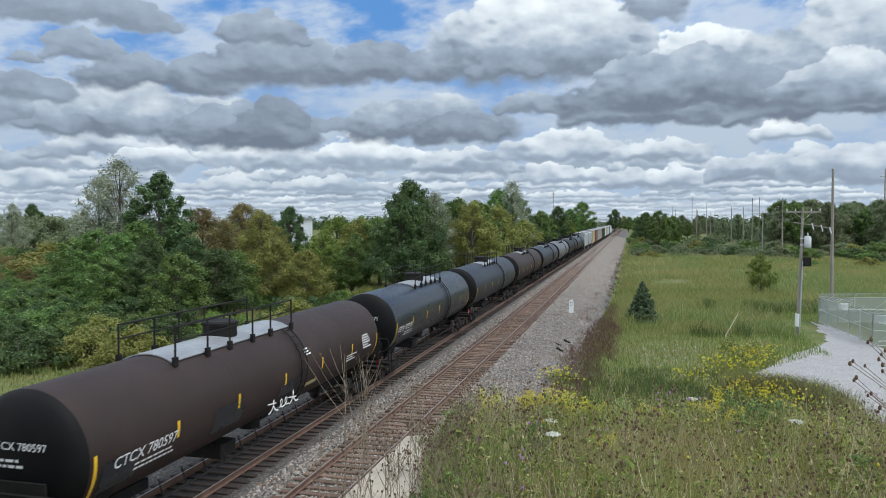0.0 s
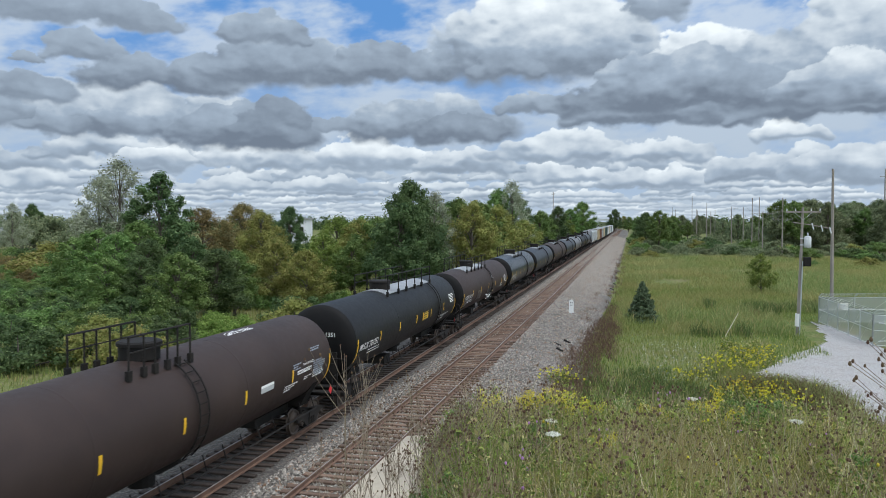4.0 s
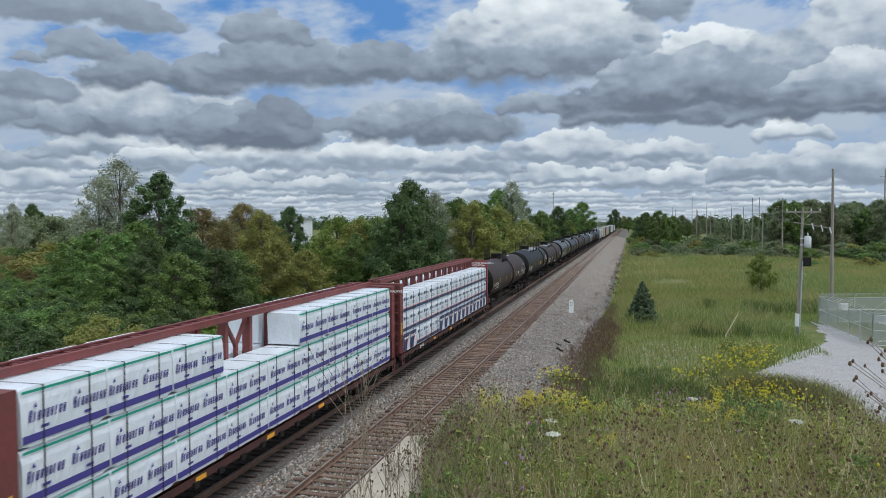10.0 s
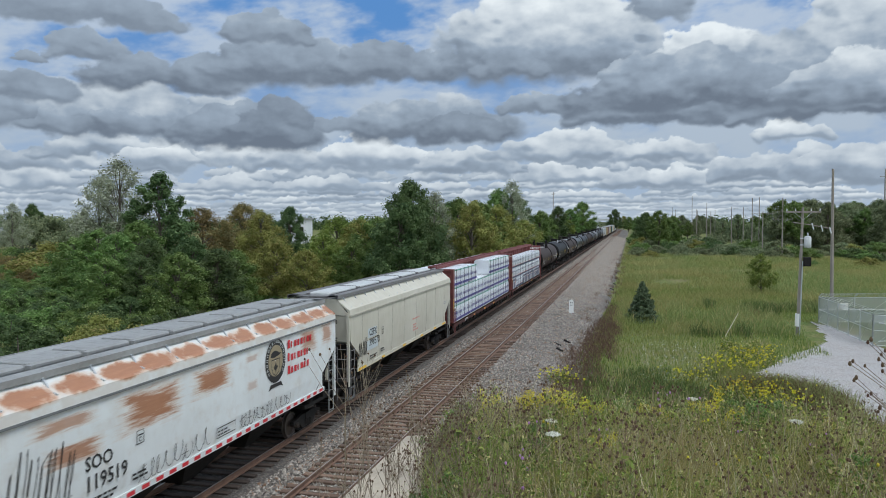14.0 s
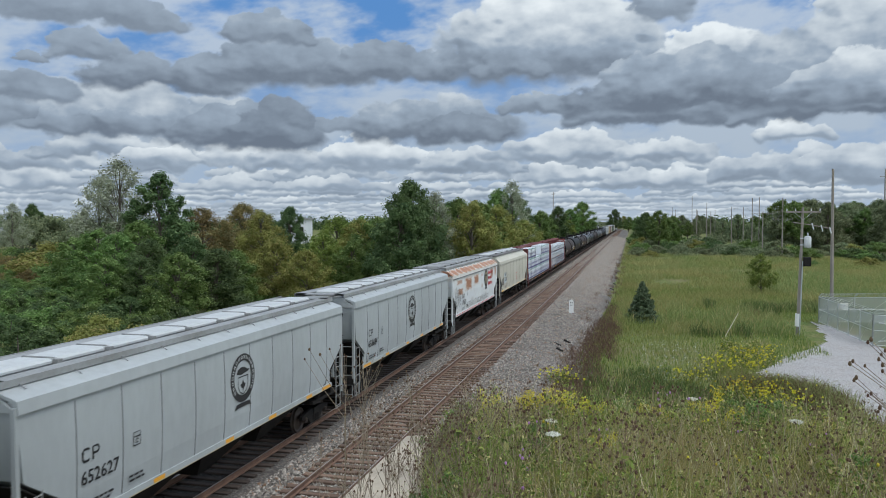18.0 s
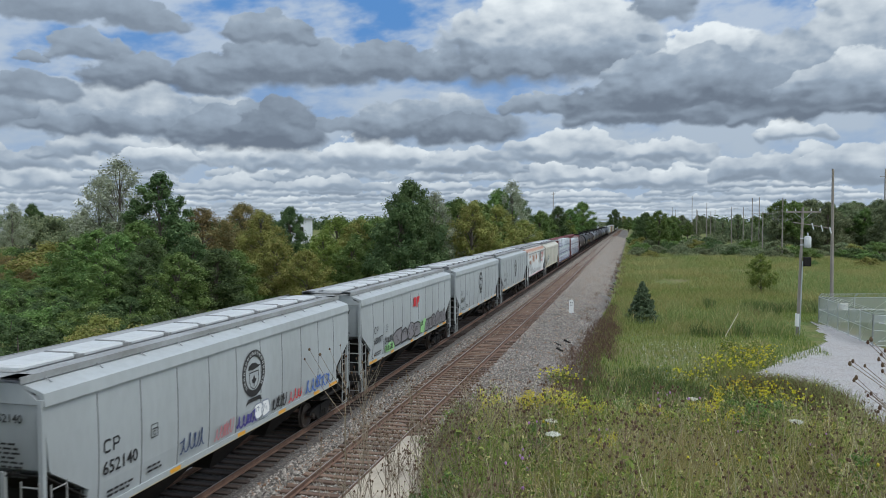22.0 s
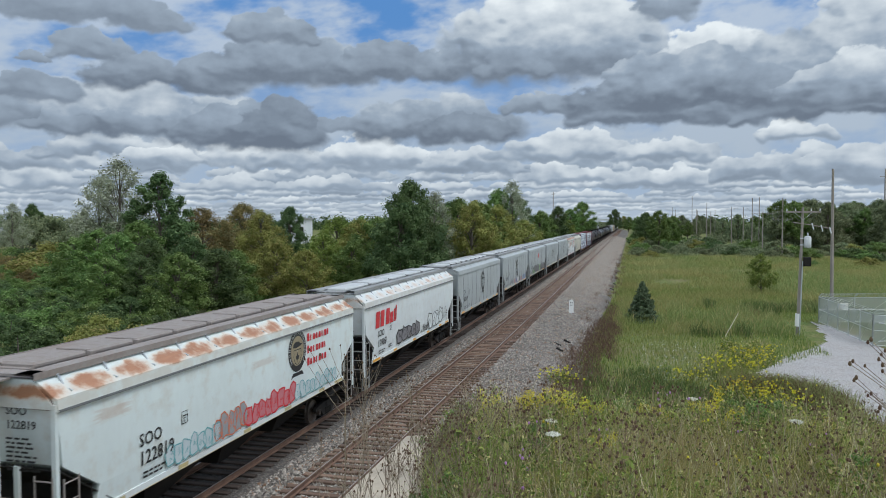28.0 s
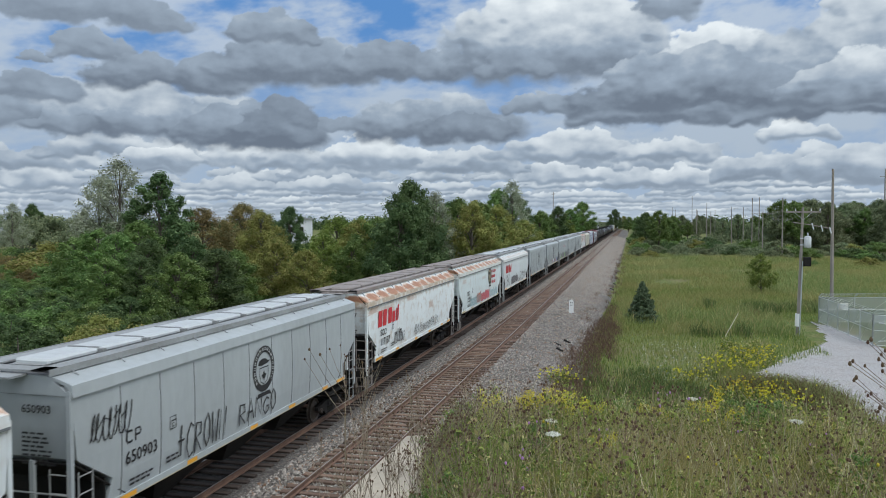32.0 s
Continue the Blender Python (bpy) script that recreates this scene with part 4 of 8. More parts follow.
        put(rng.choice(["s_mid", "s_dark", "s_dark", "s_mid", "s_dark"]), math.sin(az) * d, math.cos(az) * d, rng.uniform(2.0, 4.2), rng.uniform(1.0, 1.5), rng.random() * 6.28)
    # single shrubs in and round the right meadow
    for kind, x, y, h, wide in (("s_dark", 27, 205, 4.2, 1.6), ("s_dark", 31, 212, 3.4, 1.5), ("s_mid", 11.5, 262, 4.5, 1.4), ("s_olive", 20, 255, 4.0, 1.5), ("s_olive", 4.5, 190, 2.6, 1.3), ("s_brown", 11.6, 77.5, 0.9, 0.8), ("s_olive", 41, 219, 4.0, 1.6), ("s_mid", 35, 165, 1.8, 1.4), ("s_olive", 46, 168, 2.6, 1.5), ("s_dark", 52, 180, 3.0, 1.5), ("s_brown", 58, 190, 3.0, 1.6), ("s_olive", 44, 140, 2.0, 1.4), ("s_mid", 52, 150, 2.6, 1.4), ("s_olive", 60, 165, 3.0, 1.5), ("s_mid", 66, 230, 4.5, 1.5), ("s_olive", 58, 225, 4.0, 1.5)):
        put(kind, x, y, h, wide, rng.random() * 6.28)
    # trees close to the line, far on
    for kind, x, y, h, wide in (("s_mid", 2.5, 225, 4.5, 1.2), ("s_olive", 3.0, 262, 5.0, 1.2), ("s_dark", 3.0, 300, 5.0, 1.3), ("mid", 6.0, 330, 11.0, 1.0), ("s_mid", 3.0, 345, 5.5, 1.3), ("olive", 6.5, 390, 11.5, 1.0), ("dark", 6.0, 440, 12.0, 1.1), ("mid", 4.0, 500, 12.0, 1.1), ("mid", -2.0, 580, 12.0, 1.2), ("olive", -6.0, 640, 12.0, 1.2)):
        put(kind, x, y, h, wide, rng.random() * 6.28)
    # shrubs and trees beyond the right meadow
    for i in range(190):
        az = radians(rng.uniform(0.4, 18.5))
        d = 190 + rng.random() * 210
        put(rng.choice(["s_far", "s_far", "s_mid", "s_far", "s_dark"]), math.sin(az) * d, math.cos(az) * d, rng.uniform(2.0, 4.6), rng.uniform(1.0, 1.5), rng.random() * 6.28)
    for i in range(34):
        az = radians(9.5 + 9.5 * i / 34)
        d = 265 + rng.random() * 60
        put(rng.choice(["far", "far", "far", "mid", "far"]), math.sin(az) * d, math.cos(az) * d, rng.uniform(12, 17.5), rng.uniform(1.0, 1.35), rng.random() * 6.28)
    for i in range(30):
        az = radians(0.3 + 9 * i / 30)
        d = 330 + rng.random() * 260
        put(rng.choice(["mid", "far", "far"]), math.sin(az) * d + 4, math.cos(az) * d, rng.uniform(8, 13), rng.uniform(0.9, 1.2), rng.random() * 6.28)


def far_woods():
    """The far tree belt round the place: uneven clumps of foliage."""
    rng = random.Random(8)
    cen = []
    for i in range(520):
        az = radians(rng.uniform(-75, 60))
        d = rng.uniform(620, 900)
        if -2.5 < math.degrees(az) < 0.5:
            continue
        r = rng.uniform(5, 9)
        cen.append((math.sin(az) * d, math.cos(az) * d, rng.uniform(0, 6.5), r))
    v, f = leaf_cloud(rng, cen, 52000, 1.3, 0.7)
    tagged(new("far_woods", np_mesh("far_woods", v, f, L_DARK)), "dark green belt of far woods along the horizon", "woods", kind="stuff")


TREES = [  # kind, way in degrees, distance, height, width
    ("pale", -37.0, 112, 18.6, 1.15), ("pale", -38.0, 116, 16.5, 1.0), ("mid", -38.4, 98, 9.0, 1.35), ("mid", -37.1, 92, 8.6, 1.3), ("mid", -39.6, 104, 8.0, 1.4), ("s_mid", -24.2, 150, 8.0, 1.3), ("column", -34.3, 106, 16.6, 1.15), ("mid", -35.8, 100, 10.0, 1.2),
    ("mid", -33.2, 70, 7.2, 1.3), ("mid", -37.7, 76, 6.6, 1.3), ("dark", -30.6, 74, 7.4, 1.4), ("mid", -29.2, 80, 7.0, 1.2), ("dark", -32.0, 84, 8.4, 1.2), ("dark", -35.2, 88, 8.0, 1.2),
    ("olive", -26.2, 88, 8.0, 1.2), ("olive", -24.0, 84, 6.8, 1.2), ("brown", -28.6, 128, 13.0, 1.1), ("brown", -31.4, 136, 12.4, 1.1), ("olive", -27.2, 118, 11.5, 1.1),
    ("dark", -25.2, 138, 12.6, 0.9), ("bright", -21.8, 118, 10.6, 1.1), ("mid", -20.1, 122, 10.6, 1.1), ("bright", -22.7, 100, 8.2, 1.1), ("mid", -20.7, 96, 7.6, 1.2),
    ("mid", -14.9, 124, 13.6, 1.2), ("dark", -13.4, 126, 13.2, 1.2), ("mid", -11.2, 128, 13.4, 1.2), ("olive", -9.9, 134, 12.6, 1.2), ("mid", -18.6, 112, 10.6, 1.3), ("olive", -20.0, 114, 10.2, 1.3),
    ("dark", -16.5, 92, 15.0, 0.95), ("dark", -17.1, 90, 12.2, 1.1), ("dark", -15.5, 96, 12.0, 1.0), ("pale", -14.4, 112, 14.4, 1.0), ("mid", -12.8, 118, 13.6, 0.9), ("olive", -11.8, 112, 12.8, 1.0),
    ("olive", -10.6, 116, 10.0, 1.1), ("pale", -8.8, 150, 18.0, 1.0), ("mid", -9.6, 150, 16.4, 0.9), ("column", -8.4, 165, 16.5, 1.0), ("olive", -7.8, 140, 9.8, 1.2), ("mid", -6.6, 190, 12.5, 1.1),
    ("dark", -5.4, 235, 14.5, 1.0), ("mid", -3.5, 400, 20.0, 1.2), ("mid", -4.4, 330, 15.0, 1.1), ("dark", -1.2, 520, 16.0, 1.0),
    ("mid", 1.9, 250, 12.5, 1.1), ("dark", 1.0, 290, 12.5, 1.1), ("mid", 2.9, 270, 11.0, 1.1),
    ("dark", -42.1, 330, 16.5, 0.9), ("s_far", -42.6, 290, 15.0, 1.0), ("s_far", -41.5, 296, 17.0, 1.0), ("s_far", -40.4, 300, 16.4, 1.0), ("s_far", -39.5, 300, 14.0, 1.0), ("s_olive", -40.7, 150, 8.2, 1.5), ("s_mid", -39.4, 140, 7.4, 1.5), ("pale", -43.3, 240, 15.0, 1.1), ("mid", -38.2, 150, 9.0, 1.2),
    ("s_mid", -38.7, 66, 3.6, 1.4), ("s_mid", -41.7, 72, 3.8, 1.4), ("s_dark", -43.7, 70, 3.4, 1.4), ("s_dark", -34.7, 62, 3.8, 1.3), ("s_bright", -30.2, 66, 3.6, 1.2), ("s_dark", -36.5, 72, 4.6, 1.4), ("dark", -35.4, 76, 6.6, 1.3), ("s_mid", -37.4, 96, 6.0, 1.5), ("s_mid", -35.6, 98, 7.0, 1.4),
    ("mid", -44.6, 480, 17.0, 1.3), ("dark", -43.2, 470, 15.0, 1.3), ("olive", -45.8, 470, 15.0, 1.3), ("mid", -42.0, 460, 16.0, 1.3), ("s_brown", -44.8, 190, 5.0, 1.6), ("s_mid", -43.6, 205, 5.0, 1.6), ("s_olive", -45.8, 180, 5.0, 1.6), ("s_dark", -42.4, 200, 5.0, 1.6),
]
far_woods()
woods()

# ---- train ----
MESH = {}


def shared(key, make):
    if key not in MESH:
        MESH[key] = make()
    return MESH[key]


WHEELSETS = []


def wheelset_mesh():
    sh = Shape()
    for sx in (-1, 1):
        k = len(sh.v)
        sh.turn([(0.1, -0.075), (0.2, -0.06), (0.36, -0.03), (0.4, -0.06), (0.455, -0.06), (0.457, 0.03), (0.48, 0.045), (0.485, 0.065), (0.38, 0.07), (0.34, 0.02), (0.12, 0.04), (0.1, 0.07)], 20, "x")
        sh.v[k:] = [(x * -sx + sx * 0.765, y, z) for x, y, z in sh.v[k:]]
    sh.turn([(0.08, -1.05), (0.08, 1.05)], 10, "x")
    for sx in (-1, 1):
        sh.turn([(0.1, sx * 0.98), (0.1, sx * 1.12)], 10, "x")
        for a in range(3):
            t = a * math.tau / 3
            k = len(sh.v)
            sh.box(sx * 1.12 - 0.015, sx * 1.12 + 0.02, -0.02, 0.02, -0.02, 0.02)
            sh.move(0, 0.06 * math.cos(t), 0.06 * math.sin(t), k)
    return sh.mesh("wheelset", M_WHEEL)


def sideframe_mesh():
    sh = Shape()
    prof = [(-1.15, 0.5), (-1.15, 0.62), (-0.85, 0.68), (-0.35, 0.74), (0.35, 0.74), (0.85, 0.68), (1.15, 0.62), (1.15, 0.5), (0.75, 0.5), (0.62, 0.42), (0.4, 0.22), (-0.4, 0.22), (-0.62, 0.42), (-0.75, 0.5)]
    n = len(prof)
    for x in (-0.07, 0.07):
        sh.v += [(x, y, z) for y, z in prof]
    sh.f += [tuple(range(n - 1, -1, -1)), tuple(range(n, 2 * n))]
    sh.f += [(i, (i + 1) % n, n + (i + 1) % n, n + i) for i in range(n)]
    for y in (-0.2, 0, 0.2):
        sh.turn([(0.055, 0.25), (0.055, 0.5)], 8, "z")
        sh.v[-16:] = [(a + 0.07, b + y, c) for a, b, c in sh.v[-16:]]
    return sh.mesh("sideframe", M_UNDER)


def trucks(root, ys):
    for y in ys:
        bol = shared("bolster", lambda: Shape().box(-1.1, 1.1, -0.2, 0.2, 0.5, 0.74).box(-0.3, 0.3, -0.3, 0.3, 0.72, 0.86).mesh("truck", M_UNDER))
        tr = part("truck", bol, M_UNDER, root, "grimy two-axle truck", at=(0, y, 0))
        for sx in (-1, 1):
            part("sideframe", shared("sideframe", sideframe_mesh), M_UNDER, tr, at=(sx * 1.0, 0, 0))
        for dy in (-0.889, 0.889):
            WHEELSETS.append(part("wheelset", shared("wheelset", wheelset_mesh), M_WHEEL, tr, "steel wheels on an axle", at=(0, dy, 0.457)))


def coupler(root, length):
    for s in (-1, 1):
        sh = Shape()
        k = len(sh.v)
        sh.box(-0.09, 0.09, length / 2 - 0.8, length / 2 - 0.18, 0.78, 0.98).box(-0.15, 0.13, length / 2 - 0.22, length / 2 + 0.02, 0.72, 1.02)
        sh.tube([(0.25, length / 2 - 0.75, 0.75), (0.3, length / 2 - 0.4, 0.5), (0.18, length / 2 - 0.02, 0.55)], 0.025, 5)
        sh.v[k:] = [(x * s, y * s, z) for x, y, z in sh.v[k:]]
        part("coupler", sh, M_UNDER, root, "dark knuckle coupler and air hose")


def ladder(root, x, y, z0, z1, along_y, w=0.42, mat=None):
    sh = Shape()
    for s in (-1, 1):
        dx, dy = (0, s * w / 2) if along_y else (s * w / 2, 0)
        sh.tube([(x + dx, y + dy, z0), (x + dx, y + dy, z1)], 0.02, 5)
    k = int((z1 - z0) / 0.4)
    for i in range(k + 1):
        z = z0 + 0.1 + (z1 - z0 - 0.2) * i / max(1, k)
        dx, dy = (0, w / 2) if along_y else (w / 2, 0)
        sh.tube([(x - dx, y - dy, z), (x + dx, y + dy, z)], 0.017, 5)
    part("ladder", sh, mat or M_UNDER, root)


def band(y0, y1, z0, z1):
    """A thin flat rectangle for prints on a side, in the side's own plane."""
    sh = Shape()
    sh.v = [(y0, z0, 0), (y1, z0, 0), (y1, z1, 0), (y0, z1, 0)]
    sh.f = [(0, 1, 2, 3)]
    return sh


def ring(sh, cx, cy, r0, r1, n=28):
    k = len(sh.v)
    for i in range(n):
        a = math.tau * i / n
        sh.v += [(cx + r0 * math.cos(a), cy + r0 * math.sin(a) * 1.0, 0), (cx + r1 * math.cos(a), cy + r1 * math.sin(a), 0)]
    for i in range(n):
        p, q = k + 2 * i, k + 2 * ((i + 1) % n)
        sh.f.append((p, p + 1, q + 1, q))
    return sh


def poly(sh, pts, z=0.0):
    k = len(sh.v)
    sh.v += [(x, y, z) for x, y in pts]
    sh.f.append(tuple(range(k, k + len(pts))))
    return sh


def stroke(sh, pts, w):
    """A pen or spray stroke of width w along points."""
    k = len(sh.v)
    pts = [Vector((*p, 0)) for p in pts]
    for i, p in enumerate(pts):
        d = pts[min(i + 1, len(pts) - 1)] - pts[max(i - 1, 0)]
        nrm = Vector((-d.y, d.x, 0)).normalized() * w / 2
        sh.v += [tuple(p + nrm), tuple(p - nrm)]
    sh.f += [(k + 2 * i, k + 2 * i + 1, k + 2 * i + 3, k + 2 * i + 2) for i in range(len(pts) - 1)]
    return sh


def emblem(root, y, z, mat, x, field=None):
    """A round badge: ring, studded band, shield and ribbon as plain shapes."""
    sh = Shape()
    ring(sh, 0, 0.06, 0.5, 0.7)
    if field is not None:
        part("emblem_field", ring(Shape(), 0, 0.06, 0.02, 0.5), field, root, "tan badge field", at=side_plane(y, z, x - 0.004))
    studs = Shape()
    for i in range(24):
        a = math.tau * (i + 0.5) / 24
        if 3.9 < a < 5.5:
            continue
        u, w = Vector((math.cos(a), math.sin(a))), Vector((-math.sin(a), math.cos(a)))
        o = u * 0.6 + Vector((0, 0.06))
        stroke(studs, [tuple(o - u * 0.05 - w * 0.03), tuple(o + u * 0.05 - w * 0.03)], 0.028)
        stroke(studs, [tuple(o - u * 0.05 + w * 0.03), tuple(o + u * 0.05 + w * 0.03)], 0.028)
    joined(part("emblem_band", studs, M_HATCH, root, at=side_plane(y, z, x + 0.004)))
    poly(sh, [(-0.36, 0.2), (-0.3, 0.32), (-0.12, 0.38), (0.1, 0.36), (0.24, 0.28), (0.42, 0.26), (0.24, 0.2), (0.1, 0.19), (-0.1, 0.16)])
    stroke(sh, [(0.28, 0.1), (-0.28, 0.1), (-0.28, -0.15), (-0.2, -0.32), (0, -0.42), (0.2, -0.32), (0.28, -0.15), (0.28, 0.1)], 0.03)
    poly(sh, [(0, 0.02), (0.06, -0.1), (0.15, -0.12), (0.09, -0.22), (0.03, -0.24), (0.0, -0.36), (-0.03, -0.24), (-0.09, -0.22), (-0.15, -0.12), (-0.06, -0.1)])
    poly(sh, [(-0.5, -0.82), (-0.36, -0.66), (0.36, -0.66), (0.5, -0.82), (0.3, -0.78), (-0.3, -0.78)])
    part("emblem", sh, mat, root, "round railway badge", at=side_plane(y, z, x))


def graffiti(root, rng, y0, y1, z0, z1, x, fill=None, line=None, n=9, w=0.05):
    """Sprayed work without readable words: swollen blocks with outlines, or a looping scrawl."""
    line = line or M_INK
    step, tall = (y1 - y0) / n, z1 - z0
    sh = Shape()
    if fill is not None:
        body = Shape()
        for i in range(n):
            c, h = y0 + (i + 0.5) * step, tall * rng.uniform(0.8, 1.15)
            lean = rng.uniform(-0.15, 0.2) * h
            pts = []
            for k in range(9):
                a = math.tau * (k + rng.uniform(-0.25, 0.25)) / 9
                sq = 1 / max(abs(math.cos(a)), abs(math.sin(a))) ** 0.8
                v = 0.5 + 0.5 * math.sin(a) * sq * rng.uniform(0.7, 1.15)
                pts.append((c + 0.6 * step * math.cos(a) * sq * rng.uniform(0.7, 1.2) + lean * v, z0 + max(0.01, h * v)))
            k = len(body.v)
            body.v += [(p, q, 0.0006 * (i % 3)) for p, q in pts]
            body.f.append(tuple(range(k, k + 9)))
            stroke(sh, pts + pts[:2], w * rng.uniform(0.7, 1.1))
            for _ in range(2):
                p, q = c + step * rng.uniform(-0.3, 0.2), z0 + h * rng.uniform(0.2, 0.6)
                stroke(sh, [(p, q), (p + step * rng.uniform(0.0, 0.15), q + h * rng.uniform(0.1, 0.3)), (p + step * rng.uniform(0.15, 0.35), q + h * rng.uniform(-0.1, 0.25))], w * 0.6)
        joined(part("graffiti_fill", body, fill, root, "sprayed graffiti colour", at=side_plane(0, 0, x + 0.004)))
    else:
        for i in range(n):
            a, turns = y0 + i * step, rng.choice((1, 1.5, 2))
            lo, hi, ph = rng.uniform(0, 0.15), rng.uniform(0.65, 1.0), rng.uniform(0, 0.6)
            pts = []
            for k in range(15):
                u = k / 14
                b = ph + turns * math.tau * u
                pts.append((a + step * (0.95 * u + 0.22 * math.sin(b)) + 0.15 * tall * (0.5 - 0.5 * math.cos(b)), z0 + tall * (lo + (hi - lo) * (0.5 - 0.5 * math.cos(b)))))
            stroke(sh, pts, w)
            if rng.random() < 0.45:
                stroke(sh, [(a, z0 + tall * rng.uniform(0.2, 0.8)), (a + step * 0.8, z0 + tall * rng.uniform(0.3, 0.9))], w * 0.8)
    joined(part("graffiti", sh, line, root, "sprayed graffiti scrawl", at=side_plane(0, 0, x + 0.008)))


STROKES = {  # hand-drawn capitals, on a unit square
    "A": (((0, 0), (0.45, 1), (0.95, 0)), ((0.15, 0.4), (0.8, 0.38))), "C": (((0.9, 0.85), (0.5, 1), (0.1, 0.7), (0.05, 0.3), (0.4, 0), (0.9, 0.12)),),
    "G": (((0.9, 0.85), (0.5, 1), (0.1, 0.7), (0.05, 0.3), (0.4, 0), (0.85, 0.15), (0.85, 0.45), (0.5, 0.45)),), "N": (((0, 0), (0.05, 1), (0.85, 0.02), (0.9, 1)),),
    "O": (((0.45, 0), (0.08, 0.3), (0.12, 0.75), (0.5, 1), (0.88, 0.7), (0.85, 0.25), (0.45, 0)),), "R": (((0.02, 0), (0.05, 1), (0.7, 0.95), (0.75, 0.6), (0.1, 0.5), (0.85, 0)),),
    "W": (((0, 1), (0.2, 0), (0.45, 0.75), (0.7, 0), (0.95, 1)),), "+": (((0.1, 0.5), (0.9, 0.5)), ((0.5, 0.1), (0.45, 0.9))),
}


def tag(root, words, y, z, h, step, x, mat, w=0.05, slope=0.0):
    """A readable sprayed tag in hand-drawn capitals."""
    rng = random.Random(len(words))
    sh = Shape()
    for i, c in enumerate(words):
        k, d = h * rng.uniform(0.88, 1.15), rng.uniform(-0.05, 0.05)
        for pts in STROKES[c]:
            stroke(sh, [(y + i * step + p * step * 0.85 + 0.12 * q * h, z + d + slope * i + q * k) for p, q in pts], w)
    joined(part("graffiti", sh, mat, root, "sprayed graffiti tag", at=side_plane(0, 0, x)))


def joined(ob):
    return tagged(ob, kind="stuff")


def small_print(root, y, z, rows, w, x, mat=None, h=0.05, gap=0.1, seed=1, end=None):
    """Lines of unreadable small lettering as bars."""
    rng = random.Random(seed)
    sh = Shape()
    for r in range(rows):
        a = 0.0
        lim = w * rng.uniform(0.55, 1.0)
        while a < lim:
            b = a + rng.uniform(0.08, 0.22)
            poly(sh, [(a, -r * gap), (b, -r * gap), (b, -r * gap + h), (a, -r * gap + h)])
            a = b + 0.04
    return joined(part("small_lettering", sh, mat or M_INK, root, at=side_plane(y, z, x) if end is None else end_plane(y, z, end)))


def hopper(label, length, paint, roof, hatchm, seams=9, bays=0, number="", mark="", badge=None, big="", end_print=True, sill=None, sill_marks=M_ORANGE, seam_mat=None, black_slope=True, hatch_n=9, nb=3, wide=1.52, eave=4.1, num_y=1.6, mark_z=2.45):
    """A covered hopper car. Its long side faces +x; y runs along the track."""
    root = thing("hopper_car", label, "hopper car", "freight cars of the train")
    hb = length / 2 - 0.76
    xa = wide
    E, T = eave, eave + 0.24
    lv = [(1.5, hb - 1.06, xa - 0.07), (2.05, hb - 1.2, xa - 0.02), (2.72, hb - 0.16, xa), (2.78, hb - 0.1, xa), (3.4, hb - 0.04, xa - 0.005), (E, hb, xa - 0.03)]
    sh = Shape()
    sh.loft([[(-x, -y), (x, -y), (x, y), (-x, y)] for z, y, x in lv], [z for z, y, x in lv])
    part("body", sh, paint, root, smooth=False)
    # slope sheets, dark with grime
    if black_slope:
        for s in (-1, 1):
            sh = Shape()
            a = [(-xa + 0.06, s * (hb - 2.2), 1.2), (xa - 0.06, s * (hb - 2.2), 1.2), (xa - 0.03, s * (hb - 0.06), 2.7), (-xa + 0.03, s * (hb - 0.06), 2.7)]
            o = 0.02 * s
            sh.v = a + [(x, y + o, z - 0.02) for x, y, z in a]
            sh.f = [(0, 1, 2, 3), (7, 6, 5, 4), (0, 4, 5, 1), (1, 5, 6, 2), (2, 6, 7, 3), (3, 7, 4, 0)]
            part("slope_sheet", sh, M_UNDER, root, "black grimy sloping end sheet")
    for s in (-1, 1):
        # Dark plate added over the painted end so the shaded recess reads black.
        part("end_web", Shape().box(-xa + 0.06, xa - 0.06, s * (hb - 1.0) - 0.02, s * (hb - 1.0) + 0.02, 1.16, 2.12), M_UNDER, root)
        part("shear_plate", Shape().box(-xa + 0.12, xa - 0.12, s * (hb - 1.25) - 1.25, s * (hb - 1.25) + 1.25, 1.05, 1.16), M_UNDER, root)
    # eave band and sloping roof
    sh = Shape()
    for sx in (-1, 1):
        k = len(sh.v)
        pr = [(xa - 0.03, E - 0.03), (xa + 0.03, E - 0.03), (xa + 0.0, T - 0.02), (xa - 0.08, T + 0.02), (1.0, 4.5), (1.0, 4.44), (xa - 0.1, T - 0.06)]
        n = len(pr)
        for y in (-hb - 0.02, hb + 0.02):
            sh.v += [(x * sx, y, z) for x, z in pr]
        sh.f += [(k + i, k + (i + 1) % n, k + n + (i + 1) % n, k + n + i) for i in range(n)]
        sh.f += [tuple(range(k, k + n)), tuple(range(k + 2 * n - 1, k + n - 1, -1))]
    part("roof_slope", sh, paint, root)
    sh = Shape().box(-xa + 0.08, xa - 0.08, -hb, hb, E - 0.02, T - 0.05).box(-0.95, 0.95, -hb, hb, T - 0.05, 4.47)
    part("roof", sh, roof, root)
    # end wall cap, raised over the end of the roof
    for s in (-1, 1):
        sh = Shape()
        sh.loft([[(-xa + 0.02, s * hb - 0.03), (xa - 0.02, s * hb - 0.03), (xa - 0.02, s * hb + 0.03), (-xa + 0.02, s * hb + 0.03)], [(-0.95, s * hb - 0.03), (0.95, s * hb - 0.03), (0.95, s * hb + 0.03), (-0.95, s * hb + 0.03)]], [E, 4.5])
        part("end_cap", sh, paint, root)
